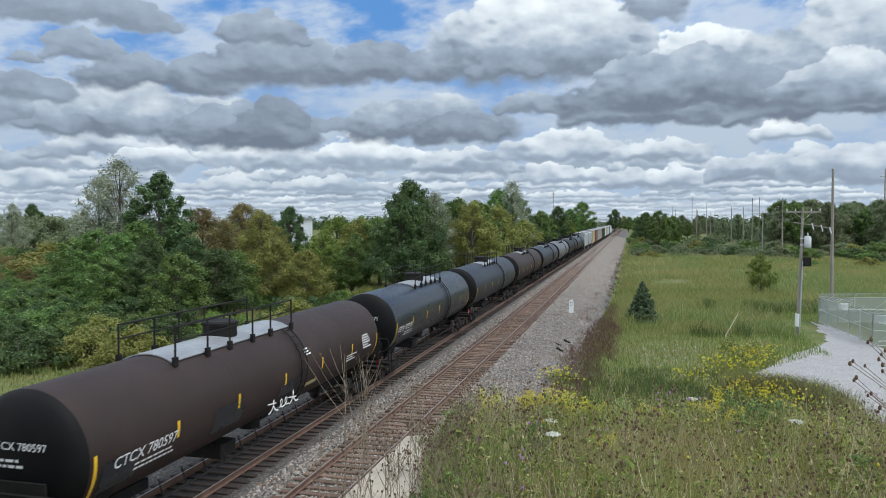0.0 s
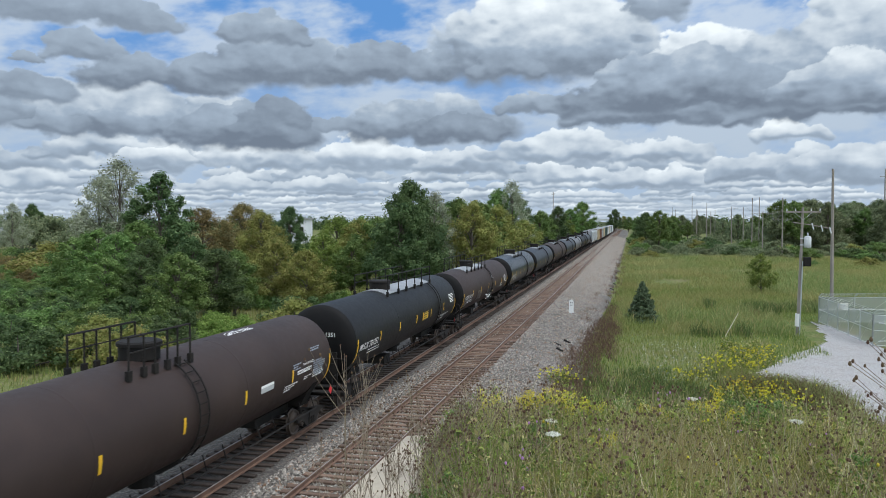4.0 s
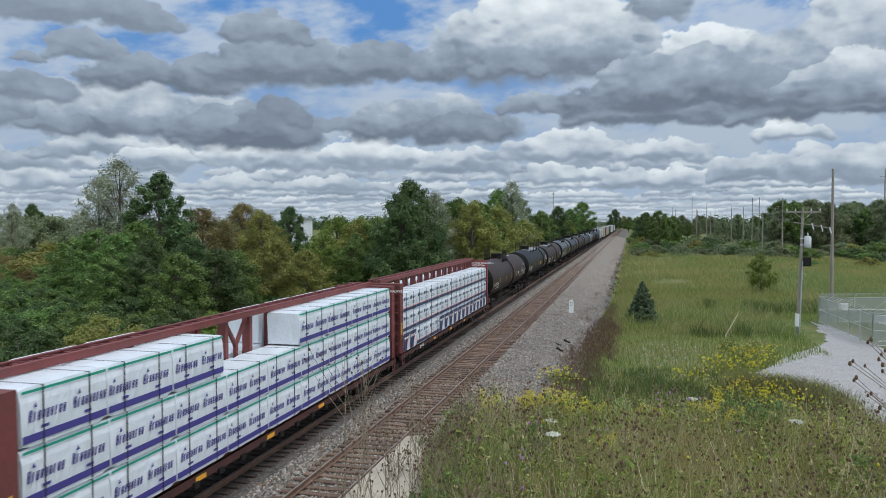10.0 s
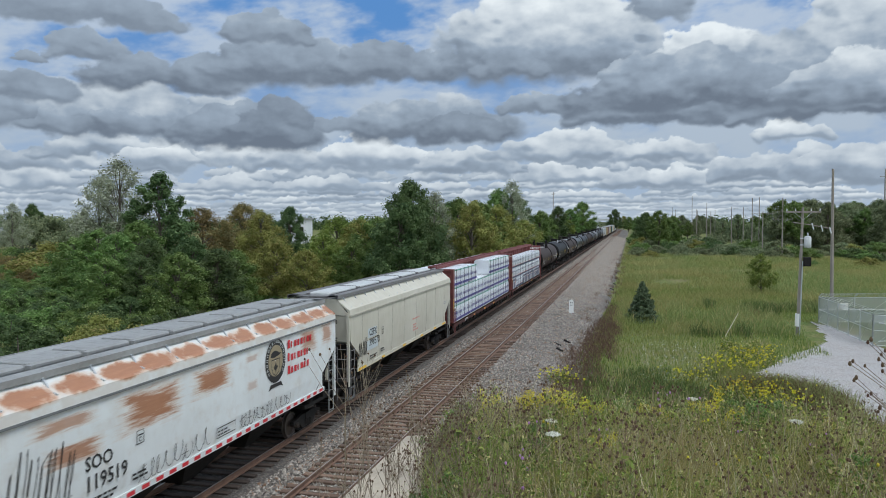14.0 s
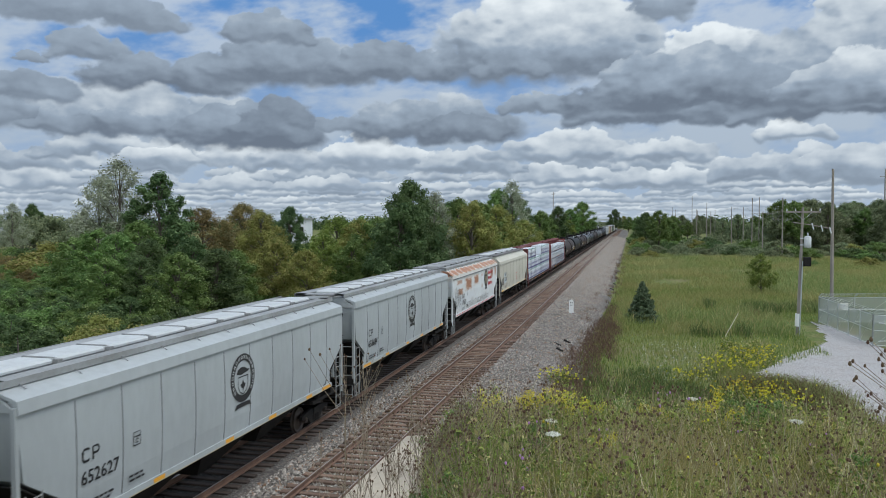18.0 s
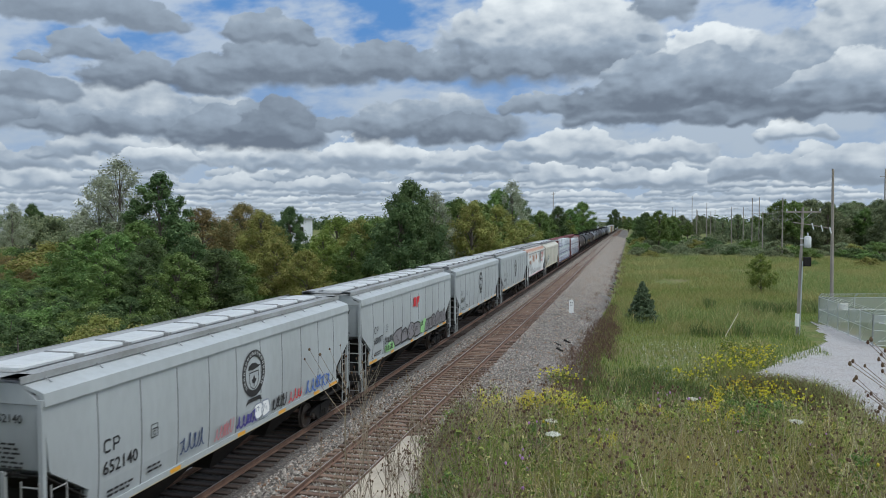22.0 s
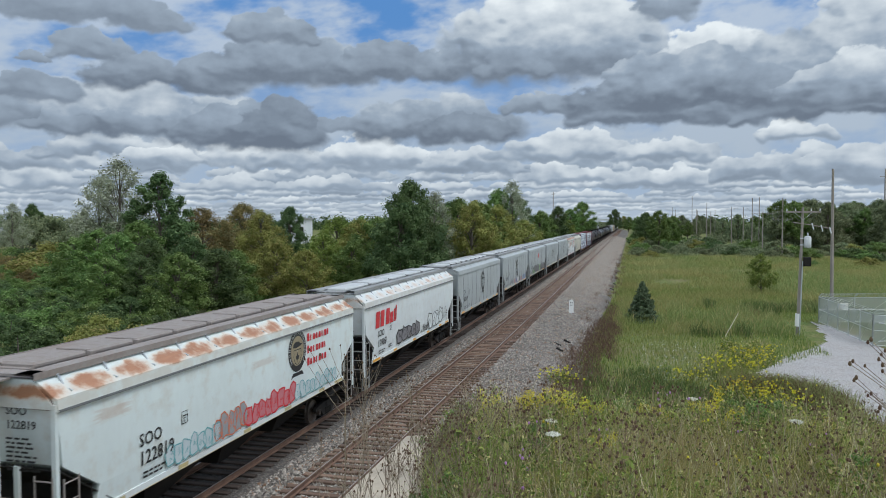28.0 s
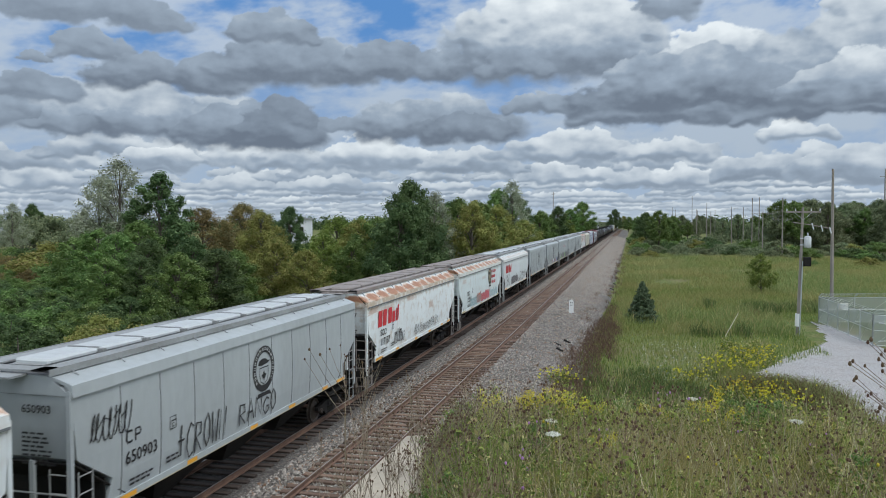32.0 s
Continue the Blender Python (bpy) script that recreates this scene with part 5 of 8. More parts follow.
    # roof walks along both sides of the hatches
    for sx in (-1, 1):
        part("running_board", Shape().box(sx * 0.86 - 0.22, sx * 0.86 + 0.22, -hb - 0.12, hb + 0.12, 4.58, 4.62).box(sx * 1.08 - 0.012, sx * 1.08 + 0.012, -hb - 0.12, hb + 0.12, 4.5, 4.64), roof, root, "steel grating roof walk")
        m = 11 if not bays else bays
        for i in range(m):
            y = -hb + 0.5 + (2 * hb - 1.0) * i / (m - 1)
            bm_ = roof if not bays else M_GALV
            part("bracket", shared("bracket%d%.2f%s" % (sx, T, bm_.name), lambda: Shape().tube([(sx * 1.05, 0, 4.56), (sx * 1.26, 0, T + 0.1), (sx * (1.44 if bays else 1.26), 0, T + (0.04 if bays else 0.1))], 0.026 if bays else 0.015, 4).mesh("bracket", bm_)), bm_, root, at=(0, y, 0))
    for s in (-1, 1):
        part("end_walk", Shape().box(-1.08, 1.08, s * (hb - 0.08) - 0.2, s * (hb - 0.08) + 0.2, 4.58, 4.62).box(-0.5, 0.5, s * (hb + 0.3) - 0.22, s * (hb + 0.3) + 0.22, 4.5, 4.54), roof, root)
    # trough hatch with covers
    part("hatch_coaming", Shape().box(-0.42, 0.42, -hb + 0.45, hb - 0.45, 4.46, 4.6), roof, root)
    hm = None
    lh = (2 * hb - 1.1) / hatch_n
    for i in range(hatch_n):
        y = -hb + 0.55 + lh * (i + 0.5)
        if hm is None:
            hm = Shape().bevel_box(-0.44, 0.44, -lh / 2 + 0.05, lh / 2 - 0.05, 4.6, 4.7, 0.05).mesh("hatch_cover", hatchm)
        part("hatch_cover", hm, hatchm, root, at=(0, y, 0))
        if i:
            part("hatch_bar", shared("hatch_bar" + roof.name, lambda: Shape().tube([(-0.5, 0, 4.6), (-0.4, 0, 4.7), (0.4, 0, 4.7), (0.5, 0, 4.6)], 0.02, 5).box(0.42, 0.56, -0.07, 0.07, 4.57, 4.68).mesh("hatch_bar", roof)), roof, root, at=(0, y - lh / 2, 0))
    # side sill, with reflective marks
    for sx in (-1, 1):
        part("side_sill", Shape().box(sx * (xa - 0.08) - 0.04, sx * (xa - 0.08) + 0.05, -hb + 0.98, hb - 0.98, 1.4, 1.56), sill or paint, root)
    if sill_marks is not None:
        part("sill_stripe", band(-hb + 1.0, hb - 1.0, 1.402, 1.42), M_SILL, root, "thin yellow sill stripe", at=side_plane(0, 0, xa - 0.025))
        for y, w in ((-hb + 1.55, 0.95), (-hb + 4.3, 0.45), (-hb + 7.6, 0.45), (2.2, 0.5), (5.0, 0.5), (hb - 1.5, 0.8)):
            part("reflector", band(y - w / 2, y + w / 2, 1.43, 1.53), sill_marks, root, "orange reflective strip", at=side_plane(0, 0, xa - 0.024))
    else:
        for i in range(26):
            y = -hb + 1.3 + i * (2 * hb - 2.6) / 25
            part("reflector", shared("redmark", lambda: band(-0.15, 0.15, 1.43, 1.53).mesh("reflector", M_RED)), M_RED, root, "red and white reflective strip", at=side_plane(y, 0, xa - 0.024))
    # vertical seams of the side sheets
    for i in range(seams):
        y = -hb + 1.5 + (2 * hb - 3.0) * i / max(1, seams - 1)
        part("side_seam", shared("seam%.2f%d" % (wide, seams), lambda: Shape().tube([(xa - 0.062, 0, 1.57), (xa - 0.02, 0, 2.05), (xa + 0.0, 0, 2.78), (xa - 0.006, 0, 3.4), (xa - 0.03, 0, 4.0)], 0.015, 5).mesh("side_seam", seam_mat or M_SEAM)), seam_mat or M_SEAM, root, at=(0, y, 0))
    if bays:
        for sx in (-1, 1):
            part("gutter", Shape().box(sx * (xa + 0.028) - 0.012, sx * (xa + 0.028) + 0.012, -hb, hb, E - 0.05, E + 0.005), seam_mat or M_SEAM, root, "dark rain gutter under the roof slope")
    # end frame: corner posts, ladders, platform
    for s in (-1, 1):
        y = s * (hb + 0.02)
        for sx in (-1, 1):
            part("corner_post", Shape().box(sx * (xa - 0.06) - 0.05, sx * (xa - 0.06) + 0.05, y - 0.05, y + 0.05, 1.0, E + 0.1), paint, root)
            part("inner_post", Shape().box(sx * 0.55 - 0.05, sx * 0.55 + 0.05, y - 0.04, y + 0.04, 1.0, 2.75), paint, root)
        ladder(root, s * -(xa - 0.3), y - s * -0.06, 0.45, 2.6, False, mat=roof)
        ladder(root, xa - 0.02, s * (hb - 0.36), 0.45, 2.5, True, mat=roof)
        part("end_sill", Shape().box(-xa + 0.05, xa - 0.05, y - 0.08, y + 0.08, 0.95, 1.2), M_UNDER, root)
        part("crossover_step", Shape().box(-1.0, 1.0, y + min(0, s * 0.3), y + max(0, s * 0.3), 1.2, 1.23), M_UNDER, root)
        part("grab_iron", Shape().tube([(-xa + 0.1, y + s * 0.08, 2.1), (xa - 0.1, y + s * 0.08, 2.1)], 0.018, 5), roof, root)
        part("sill_step", Shape().tube([(xa - 0.05, y - s * 0.1, 0.95), (xa - 0.05, y - s * 0.1, 0.45), (xa - 0.05, y - s * 0.55, 0.45), (xa - 0.05, y - s * 0.55, 0.95)], 0.02, 5), roof, root)
    part("brake_rig", Shape().tube([(-0.5, -hb - 0.1, 1.9), (-0.5, -hb + 0.1, 1.9)], 0.28, 12), M_UNDER, root, "brake wheel")
    part("air_cylinder", Shape().tube([(0.2, -hb + 0.5, 1.45), (0.9, -hb + 0.5, 1.45)], 0.2, 10), M_UNDER, root)
    # hoppers under the body, centre sill
    for i in range(nb):
        y = (i - (nb - 1) / 2) * (2 * hb - 5.6) / nb
        q = (2 * hb - 5.6) / nb / 2
        part("discharge_hopper", Shape().loft([[(-0.35, y - 0.3), (0.35, y - 0.3), (0.35, y + 0.3), (-0.35, y + 0.3)], [(-1.4, y - q * 0.96), (1.4, y - q * 0.96), (1.4, y + q * 0.96), (-1.4, y + q * 0.96)]], [0.32, 1.5]), M_UNDER, root)
    part("centre_sill", Shape().box(-0.2, 0.2, -hb - 0.1, hb + 0.1, 0.72, 1.1), M_UNDER, root)
    coupler(root, length)
    trucks(root, (-hb + 1.55, hb - 1.55))
    # lettering
    if number:
        ink = M_INK
        y = -hb + num_y
        if mark:
            lettering("reporting_mark", mark, 0.42, ink, root, side_plane(y, mark_z, xa + 0.012))
        else:
            c = stroke(Shape(), [(0.22, 0.05), (0.18, 0.02), (0.06, 0.02), (0.02, 0.07), (0.02, 0.22), (0.06, 0.27), (0.18, 0.27), (0.22, 0.24)], 0.05)
            stroke(c, [(0.33, 0), (0.33, 0.27), (0.48, 0.27), (0.52, 0.2), (0.48, 0.13), (0.35, 0.13)], 0.05)
            part("reporting_mark", c, ink, root, at=side_plane(y + 0.04, 2.66, xa + 0.012))
        lettering("car_number", number, 0.4 if not mark else 0.46, ink, root, side_plane(y, 2.2 if not mark else mark_z - 0.44, xa + 0.008))
        lettering("car_number", number, 0.24, ink, root, end_plane(0.3, 3.5 if mark else 3.72, -hb - 0.02))
        if mark:
            lettering("reporting_mark", mark, 0.24, ink, root, end_plane(0.3, 3.78, -hb - 0.02))
        small_print(root, y + 0.15, 1.78, 2, 0.85, xa - 0.01, seed=len(number))
        small_print(root, y + 1.55, 1.86, 2, 0.5, xa - 0.004, seed=len(number) + 4)
        if end_print:
            small_print(root, 0.3, 3.28, 8, 0.7, 0, h=0.04, gap=0.09, seed=3, end=-hb - 0.02)
        part("stencil_box", stroke(Shape(), [(0, 0), (0.25, 0), (0.25, 0.3), (0, 0.3), (0, 0)], 0.025), ink, root, at=side_plane(y + 1.7, 2.55, xa + 0.012))
        small_print(root, y + 1.75, 2.73, 1, 0.12, xa + 0.012, h=0.03, seed=2)
        part("stencil_mark", stroke(Shape(), [(0.17, 0.07), (0.13, 0.04), (0.09, 0.07), (0.09, 0.12), (0.13, 0.15), (0.17, 0.12)], 0.022), ink, root, at=side_plane(y + 1.7, 2.55, xa + 0.012))
    if badge:
        emblem(root, badge[0], badge[1], badge[2], xa + 0.012, M_TAN if bays else None)
    return root


def tank(label, length, paint, r=1.5, number="", mark="", plate=True, dome=0.0, lpg=False, stripes=7, plate_y=0.0, pw=2.6):
    """A tank car: shell with dished heads, top platform and rails, stub ends."""
    root = thing("tank_car", label, "tank car", "freight cars of the train")
    hb = length / 2 - 0.5
    tl = length / 2 - 0.98
    cz = 1.08 + r
    prof = [(0.02, -tl - 0.1), (r * 0.45, -tl - 0.05), (r * 0.75, -tl + 0.06), (r * 0.89, -tl + 0.15), (r * 0.955, -tl + 0.24), (r * 0.99, -tl + 0.36), (r, -tl + 0.5)]
    prof = prof + [(r, y) for y in (-tl * 0.5, 0, tl * 0.5)] + [(a, -b) for a, b in reversed(prof)]
    part("shell", Shape().turn(prof, 56).move(0, 0, cz), paint, root, smooth=True)
    for y in (-tl * 0.33, tl * 0.33):
        part("weld_band", Shape().turn([(r + 0.001, y - 0.04), (r + 0.004, y - 0.02), (r + 0.004, y + 0.02), (r + 0.001, y + 0.04)], 56).move(0, 0, cz), paint, root, smooth=True)
    cap = [(p + 0.003, q - 0.003) for p, q in prof[:6]]
    for s in (-1, 1):
        sh = Shape().turn(cap, 56).move(0, 0, cz)
        sh.v = [(x, -s * y, z) for x, y, z in sh.v]
        if s > 0:
            sh.f = [q[::-1] for q in sh.f]
        part("head", sh, M_HEAD, root, "black dished head", smooth=True)
    top = cz + r
    if plate:
        sh = Shape()
        n = 10
        for k, rr in enumerate((r + 0.02, r + 0.05)):
            for yy in (-pw, pw):
                for i in range(n + 1):
                    a = radians(90 - 29 + 58 * i / n)
                    sh.v.append((math.cos(a) * rr, yy + plate_y, cz + math.sin(a) * rr))
        q = n + 1
        for i in range(n):
            sh.f += [(2 * q + i, 3 * q + i, 3 * q + i + 1, 2 * q + i + 1), (i, i + 1, q + i + 1, q + i), (i, 2 * q + i, 2 * q + i + 1, i + 1), (q + i, q + i + 1, 3 * q + i + 1, 3 * q + i)]
        part("top_plate", sh, M_TOPPLATE, root, "pale grey top platform")
    part("valve_housing", Shape().turn([(0.52, 0), (0.52, 0.34), (0.57, 0.36), (0.57, 0.44), (0.5, 0.48)], 20, "z").move(0, dome, top - 0.02), M_UNDER, root, "black round valve housing", smooth=True)
    for sx in (-1, 1):
        for yy in (-pw, -pw * 0.55, -pw * 0.2, pw * 0.2, pw * 0.55, pw):
            sh = Shape()
            sh.tube([(sx * 0.85, yy + plate_y, cz + math.sqrt(r * r - 0.7)), (sx * 0.85, yy + plate_y, top + 0.78)], 0.03, 5)
            sh.box(sx * 0.85 - 0.05, sx * 0.85 + 0.05, yy + plate_y - 0.08, yy + plate_y + 0.08, cz + math.sqrt(r * r - 0.72), cz + math.sqrt(r * r - 0.72) + 0.25)
            part("handrail_post", sh, M_UNDER, root)
        sh = Shape()
        sh.tube([(sx * 0.85, -pw + plate_y, top + 0.78), (sx * 0.85, pw + plate_y, top + 0.78)], 0.028, 5)
        part("mid_rail", Shape().tube([(sx * 0.85, -pw + plate_y, top + 0.4), (sx * 0.85, pw + plate_y, top + 0.4)], 0.02, 5), M_UNDER, root)
        part("handrail", sh, M_UNDER, root, "black steel safety rail")
        # ladder bent round the shell
        sh = Shape()
        for dy in (-0.22, 0.22):
            sh.tube([(sx * math.cos(radians(a)) * (r + 0.09), plate_y + pw - 0.5 + dy, cz + math.sin(radians(a)) * (r + 0.09)) for a in range(58, -60, -12)], 0.025, 5)
        for a in range(54, -60, -11):
            c, s_ = math.cos(radians(a)) * (r + 0.09), math.sin(radians(a)) * (r + 0.09)
            sh.tube([(sx * c, plate_y + pw - 0.72, cz + s_), (sx * c, plate_y + pw - 0.28, cz + s_)], 0.018, 4)
        part("ladder", sh, M_UNDER, root)
        # running rail along the bottom
        sh = Shape().tube([(sx * 1.5, -hb + 2.2, 0.95), (sx * 1.5, hb - 2.2, 0.95)], 0.03, 5)
        for i in range(17):
            y = -hb + 2.4 + (2 * hb - 4.8) * i / 16
            sh.tube([(sx * 1.5, y, 0.95), (sx * 1.36, y, 1.4)], 0.018, 4)
        part("side_rail", sh, M_UNDER, root)
    for s in (-1, 1):
        y = s * hb
        part("end_platform", Shape().box(-1.45, 1.45, y - 0.35, y + 0.05, 0.985, 1.04), M_UNDER, root)
        part("stub_sill", Shape().box(-0.28, 0.28, s * (hb - 3.6) - 0.9, s * (hb - 3.6) + 3.2 * (s > 0) + 0.9, 0.7, 0.98), M_UNDER, root)
        part("end_beam", Shape().box(-1.45, 1.45, y - 0.06, y + 0.06, 0.85, 0.98), M_UNDER, root)
        part("bolster_saddle", Shape().loft([[(-0.7, s * (hb - 1.7) - 0.3), (0.7, s * (hb - 1.7) - 0.3), (0.7, s * (hb - 1.7) + 0.3), (-0.7, s * (hb - 1.7) + 0.3)], [(-1.25, s * (hb - 1.7) - 0.25), (1.25, s * (hb - 1.7) - 0.25), (1.25, s * (hb - 1.7) + 0.25), (-1.25, s * (hb - 1.7) + 0.25)]], [0.85, 1.75]), M_UNDER, root)
        part("end_rail", Shape().tube([(-1.4, y, 1.0), (-1.4, y, 2.0), (-1.3, y, 2.1), (1.3, y, 2.1), (1.4, y, 2.0), (1.4, y, 1.0)], 0.028, 6).tube([(1.4, y - s * 0.5, 1.0), (1.4, y - s * 0.5, 1.7), (1.4, y - s * 0.1, 1.7)], 0.022, 5), M_UNDER, root, "black end handrail")
        part("sill_step", Shape().tube([(1.42, y - s * 0.1, 0.98), (1.42, y - s * 0.1, 0.45), (1.42, y - s * 0.5, 0.45), (1.42, y - s * 0.5, 0.98)], 0.02, 5), M_UNDER, root)
    part("bottom_fitting", Shape().turn([(0.35, 0), (0.35, 0.35)], 14, "z").move(0, 0.3, 0.72), M_UNDER, root)
    part("brake_box", Shape().box(-0.6, 0.6, -2.6, -1.7, 0.55, 0.95), M_UNDER, root)
    part("air_reservoir", Shape().tube([(-0.3, 1.4, 0.8), (-0.3, 2.3, 0.8)], 0.2, 10), M_UNDER, root)

    def on_shell(ang, y):
        """A frame on the shell's side: x to +y, y up round the shell."""
        a = radians(ang)
        o = Vector((math.cos(a), 0, math.sin(a)))
        up = Vector((-math.sin(a), 0, math.cos(a)))
        m = Matrix((Vector((0, up.x, o.x, 0)), Vector((1, 0, 0, 0)), Vector((0, up.z, o.z, 0)), Vector((0, 0, 0, 1))))
        m.translation = Vector((math.cos(a) * (r + 0.014), y, cz + math.sin(a) * (r + 0.014)))
        return m

    def curved(name, ang0, ang1, y0, y1, mat, lab=""):
        sh = Shape()
        n = 6
        for i in range(n + 1):
            a = radians(ang0 + (ang1 - ang0) * i / n)
            c, s_ = math.cos(a) * (r + 0.012), math.sin(a) * (r + 0.012)
            sh.v += [(c, y0, cz + s_), (c, y1, cz + s_)]
        sh.f = [(2 * i, 2 * i + 1, 2 * i + 3, 2 * i + 2) for i in range(n)]
        part(name, sh, mat, root, lab)

    for i in range(stripes):
        y = -tl + 0.5 + (2 * tl - 1.0) * i / (stripes - 1)
        lo, hi = (-34, 4) if i in (0, stripes - 1) else (-13, 3)
        curved("reflector", lo, hi, y - 0.055, y + 0.055, M_YELLOW, "yellow reflective stripe")
    if number:
        lettering("car_number", (mark + " " if mark else "") + number, 0.4, M_WHITE, root, on_shell(-15, -tl + (1.1 if mark == "CTCX" else 0.75)))
        k = small_print(root, 0, 0, 2, 1.6, 0, M_WHITE, 0.06, 0.13, 5)
        k.matrix_basis = on_shell(-21, -tl + 1.9)
        lettering("car_number", (mark + " " if mark else "") + number, 0.24, M_WHITE, root, end_plane(-0.62, cz + 0.3, -tl - 0.1))
        small_print(root, -0.5, cz + 0.05, 2, 0.8, 0, M_WHITE, 0.06, 0.12, 9, end=-tl - 0.11)
        part("end_sheet", Shape().box(-0.9, 0.9, -tl - 0.25, -tl - 0.2, 1.15, cz - 0.3), M_UNDER, root)
    if number == "780597":
        for a0, a1, y0, y1 in ((-34, -6, -tl + 0.75, -tl + 2.0), (-31, -4, -tl + 5.3, -tl + 6.9), (-26, -10, -tl + 9.3, -tl + 10.9)):
            curved("repaint_patch", a0, a1, y0, y1, M_GLOSSTANK, "darker repainted patch")
        curved("notice_plate", -30, -24, -tl + 11.4, -tl + 12.4, M_SILL, "dull yellow notice")
        for ang, y, rows, w, seed in ((8, 7.2, 6, 0.9, 41), (-14, 5.6, 3, 1.2, 42), (22, 1.6, 3, 0.5, 43)):
            k = small_print(root, 0, 0, rows, w, 0, M_WHITE, 0.05, 0.1, seed)
            k.matrix_basis = on_shell(ang, y)
    if lpg:
        curved("warning_sign", -14, 2, 1.2, 2.3, M_YELLOW, "yellow rectangular notice")
        k = small_print(root, 0, 0, 4, 0.85, 0, M_INK, 0.07, 0.12, 2)
        k.matrix_basis = on_shell(-1, 1.32) @ Matrix.Translation((0, 0, 0.006))
        lettering("contents", "LIQUEFIED PETROLEUM GAS", 0.2, M_WHITE, root, on_shell(-26, tl - 4.6))
        lettering("contents", "NON-ODORIZED", 0.17, M_WHITE, root, on_shell(-33, tl - 4.4))
        k = small_print(root, 0, 0, 6, 1.2, 0, M_WHITE, 0.045, 0.09, 12)
        k.matrix_basis = on_shell(16, tl - 2.1)
    if number == "57866":
        curved("notice_plate", -6, -1, 6.68, 7.83, M_WHITE, "white notice strip")
        lettering("contents", "LIQUEFIED PETROLEUM", 0.1, M_INK, root, on_shell(-4.5, 6.71) @ Matrix.Translation((0, 0, 0.006)))
        lettering("contents", "NON-ODORIZED", 0.11, M_WHITE, root, on_shell(3, 7.13))
        for ang, y, rows, w, seed in ((2, 8.3, 7, 1.0, 21), (7, 6.7, 3, 0.6, 22), (-16, 6.1, 3, 0.9, 23), (-14, 7.6, 2, 0.5, 24), (-10, 8.3, 4, 1.0, 25), (20, 8.2, 2, 0.8, 26)):
            k = small_print(root, 0, 0, rows, w, 0, M_GREYPRINT if seed in (22, 21, 26) else M_WHITE, 0.045, 0.075, seed)
            k.matrix_basis = on_shell(ang, y - 0.32)
        curved("notice_plate", -9, -3, 4.08, 4.93, M_HATCH, "pale notice plate")
        curved("notice_plate", -3, 0, 4.08, 4.93, M_WHITE, "white notice strip")
        lettering("car_number", "GATX 57866", 0.3, M_WHITE, root, on_shell(79, 4.28))
    d = Shape()
    for s in (-1, 1):
        poly(d, [(0, -0.19), (0.19, 0), (0, 0.19), (-0.19, 0)])
    part("placard", d, M_REDLAMP, root, "red diamond hazard placard", at=end_plane(-0.75, 1.5, -hb - 0.03))
    part("placard", d.mesh("placard", M_REDLAMP), M_REDLAMP, root, "red diamond hazard placard", at=side_plane(hb - 0.8, 1.3, 1.46))
    coupler(root, length)
    trucks(root, (-hb + 1.7, hb - 1.7))
    return root


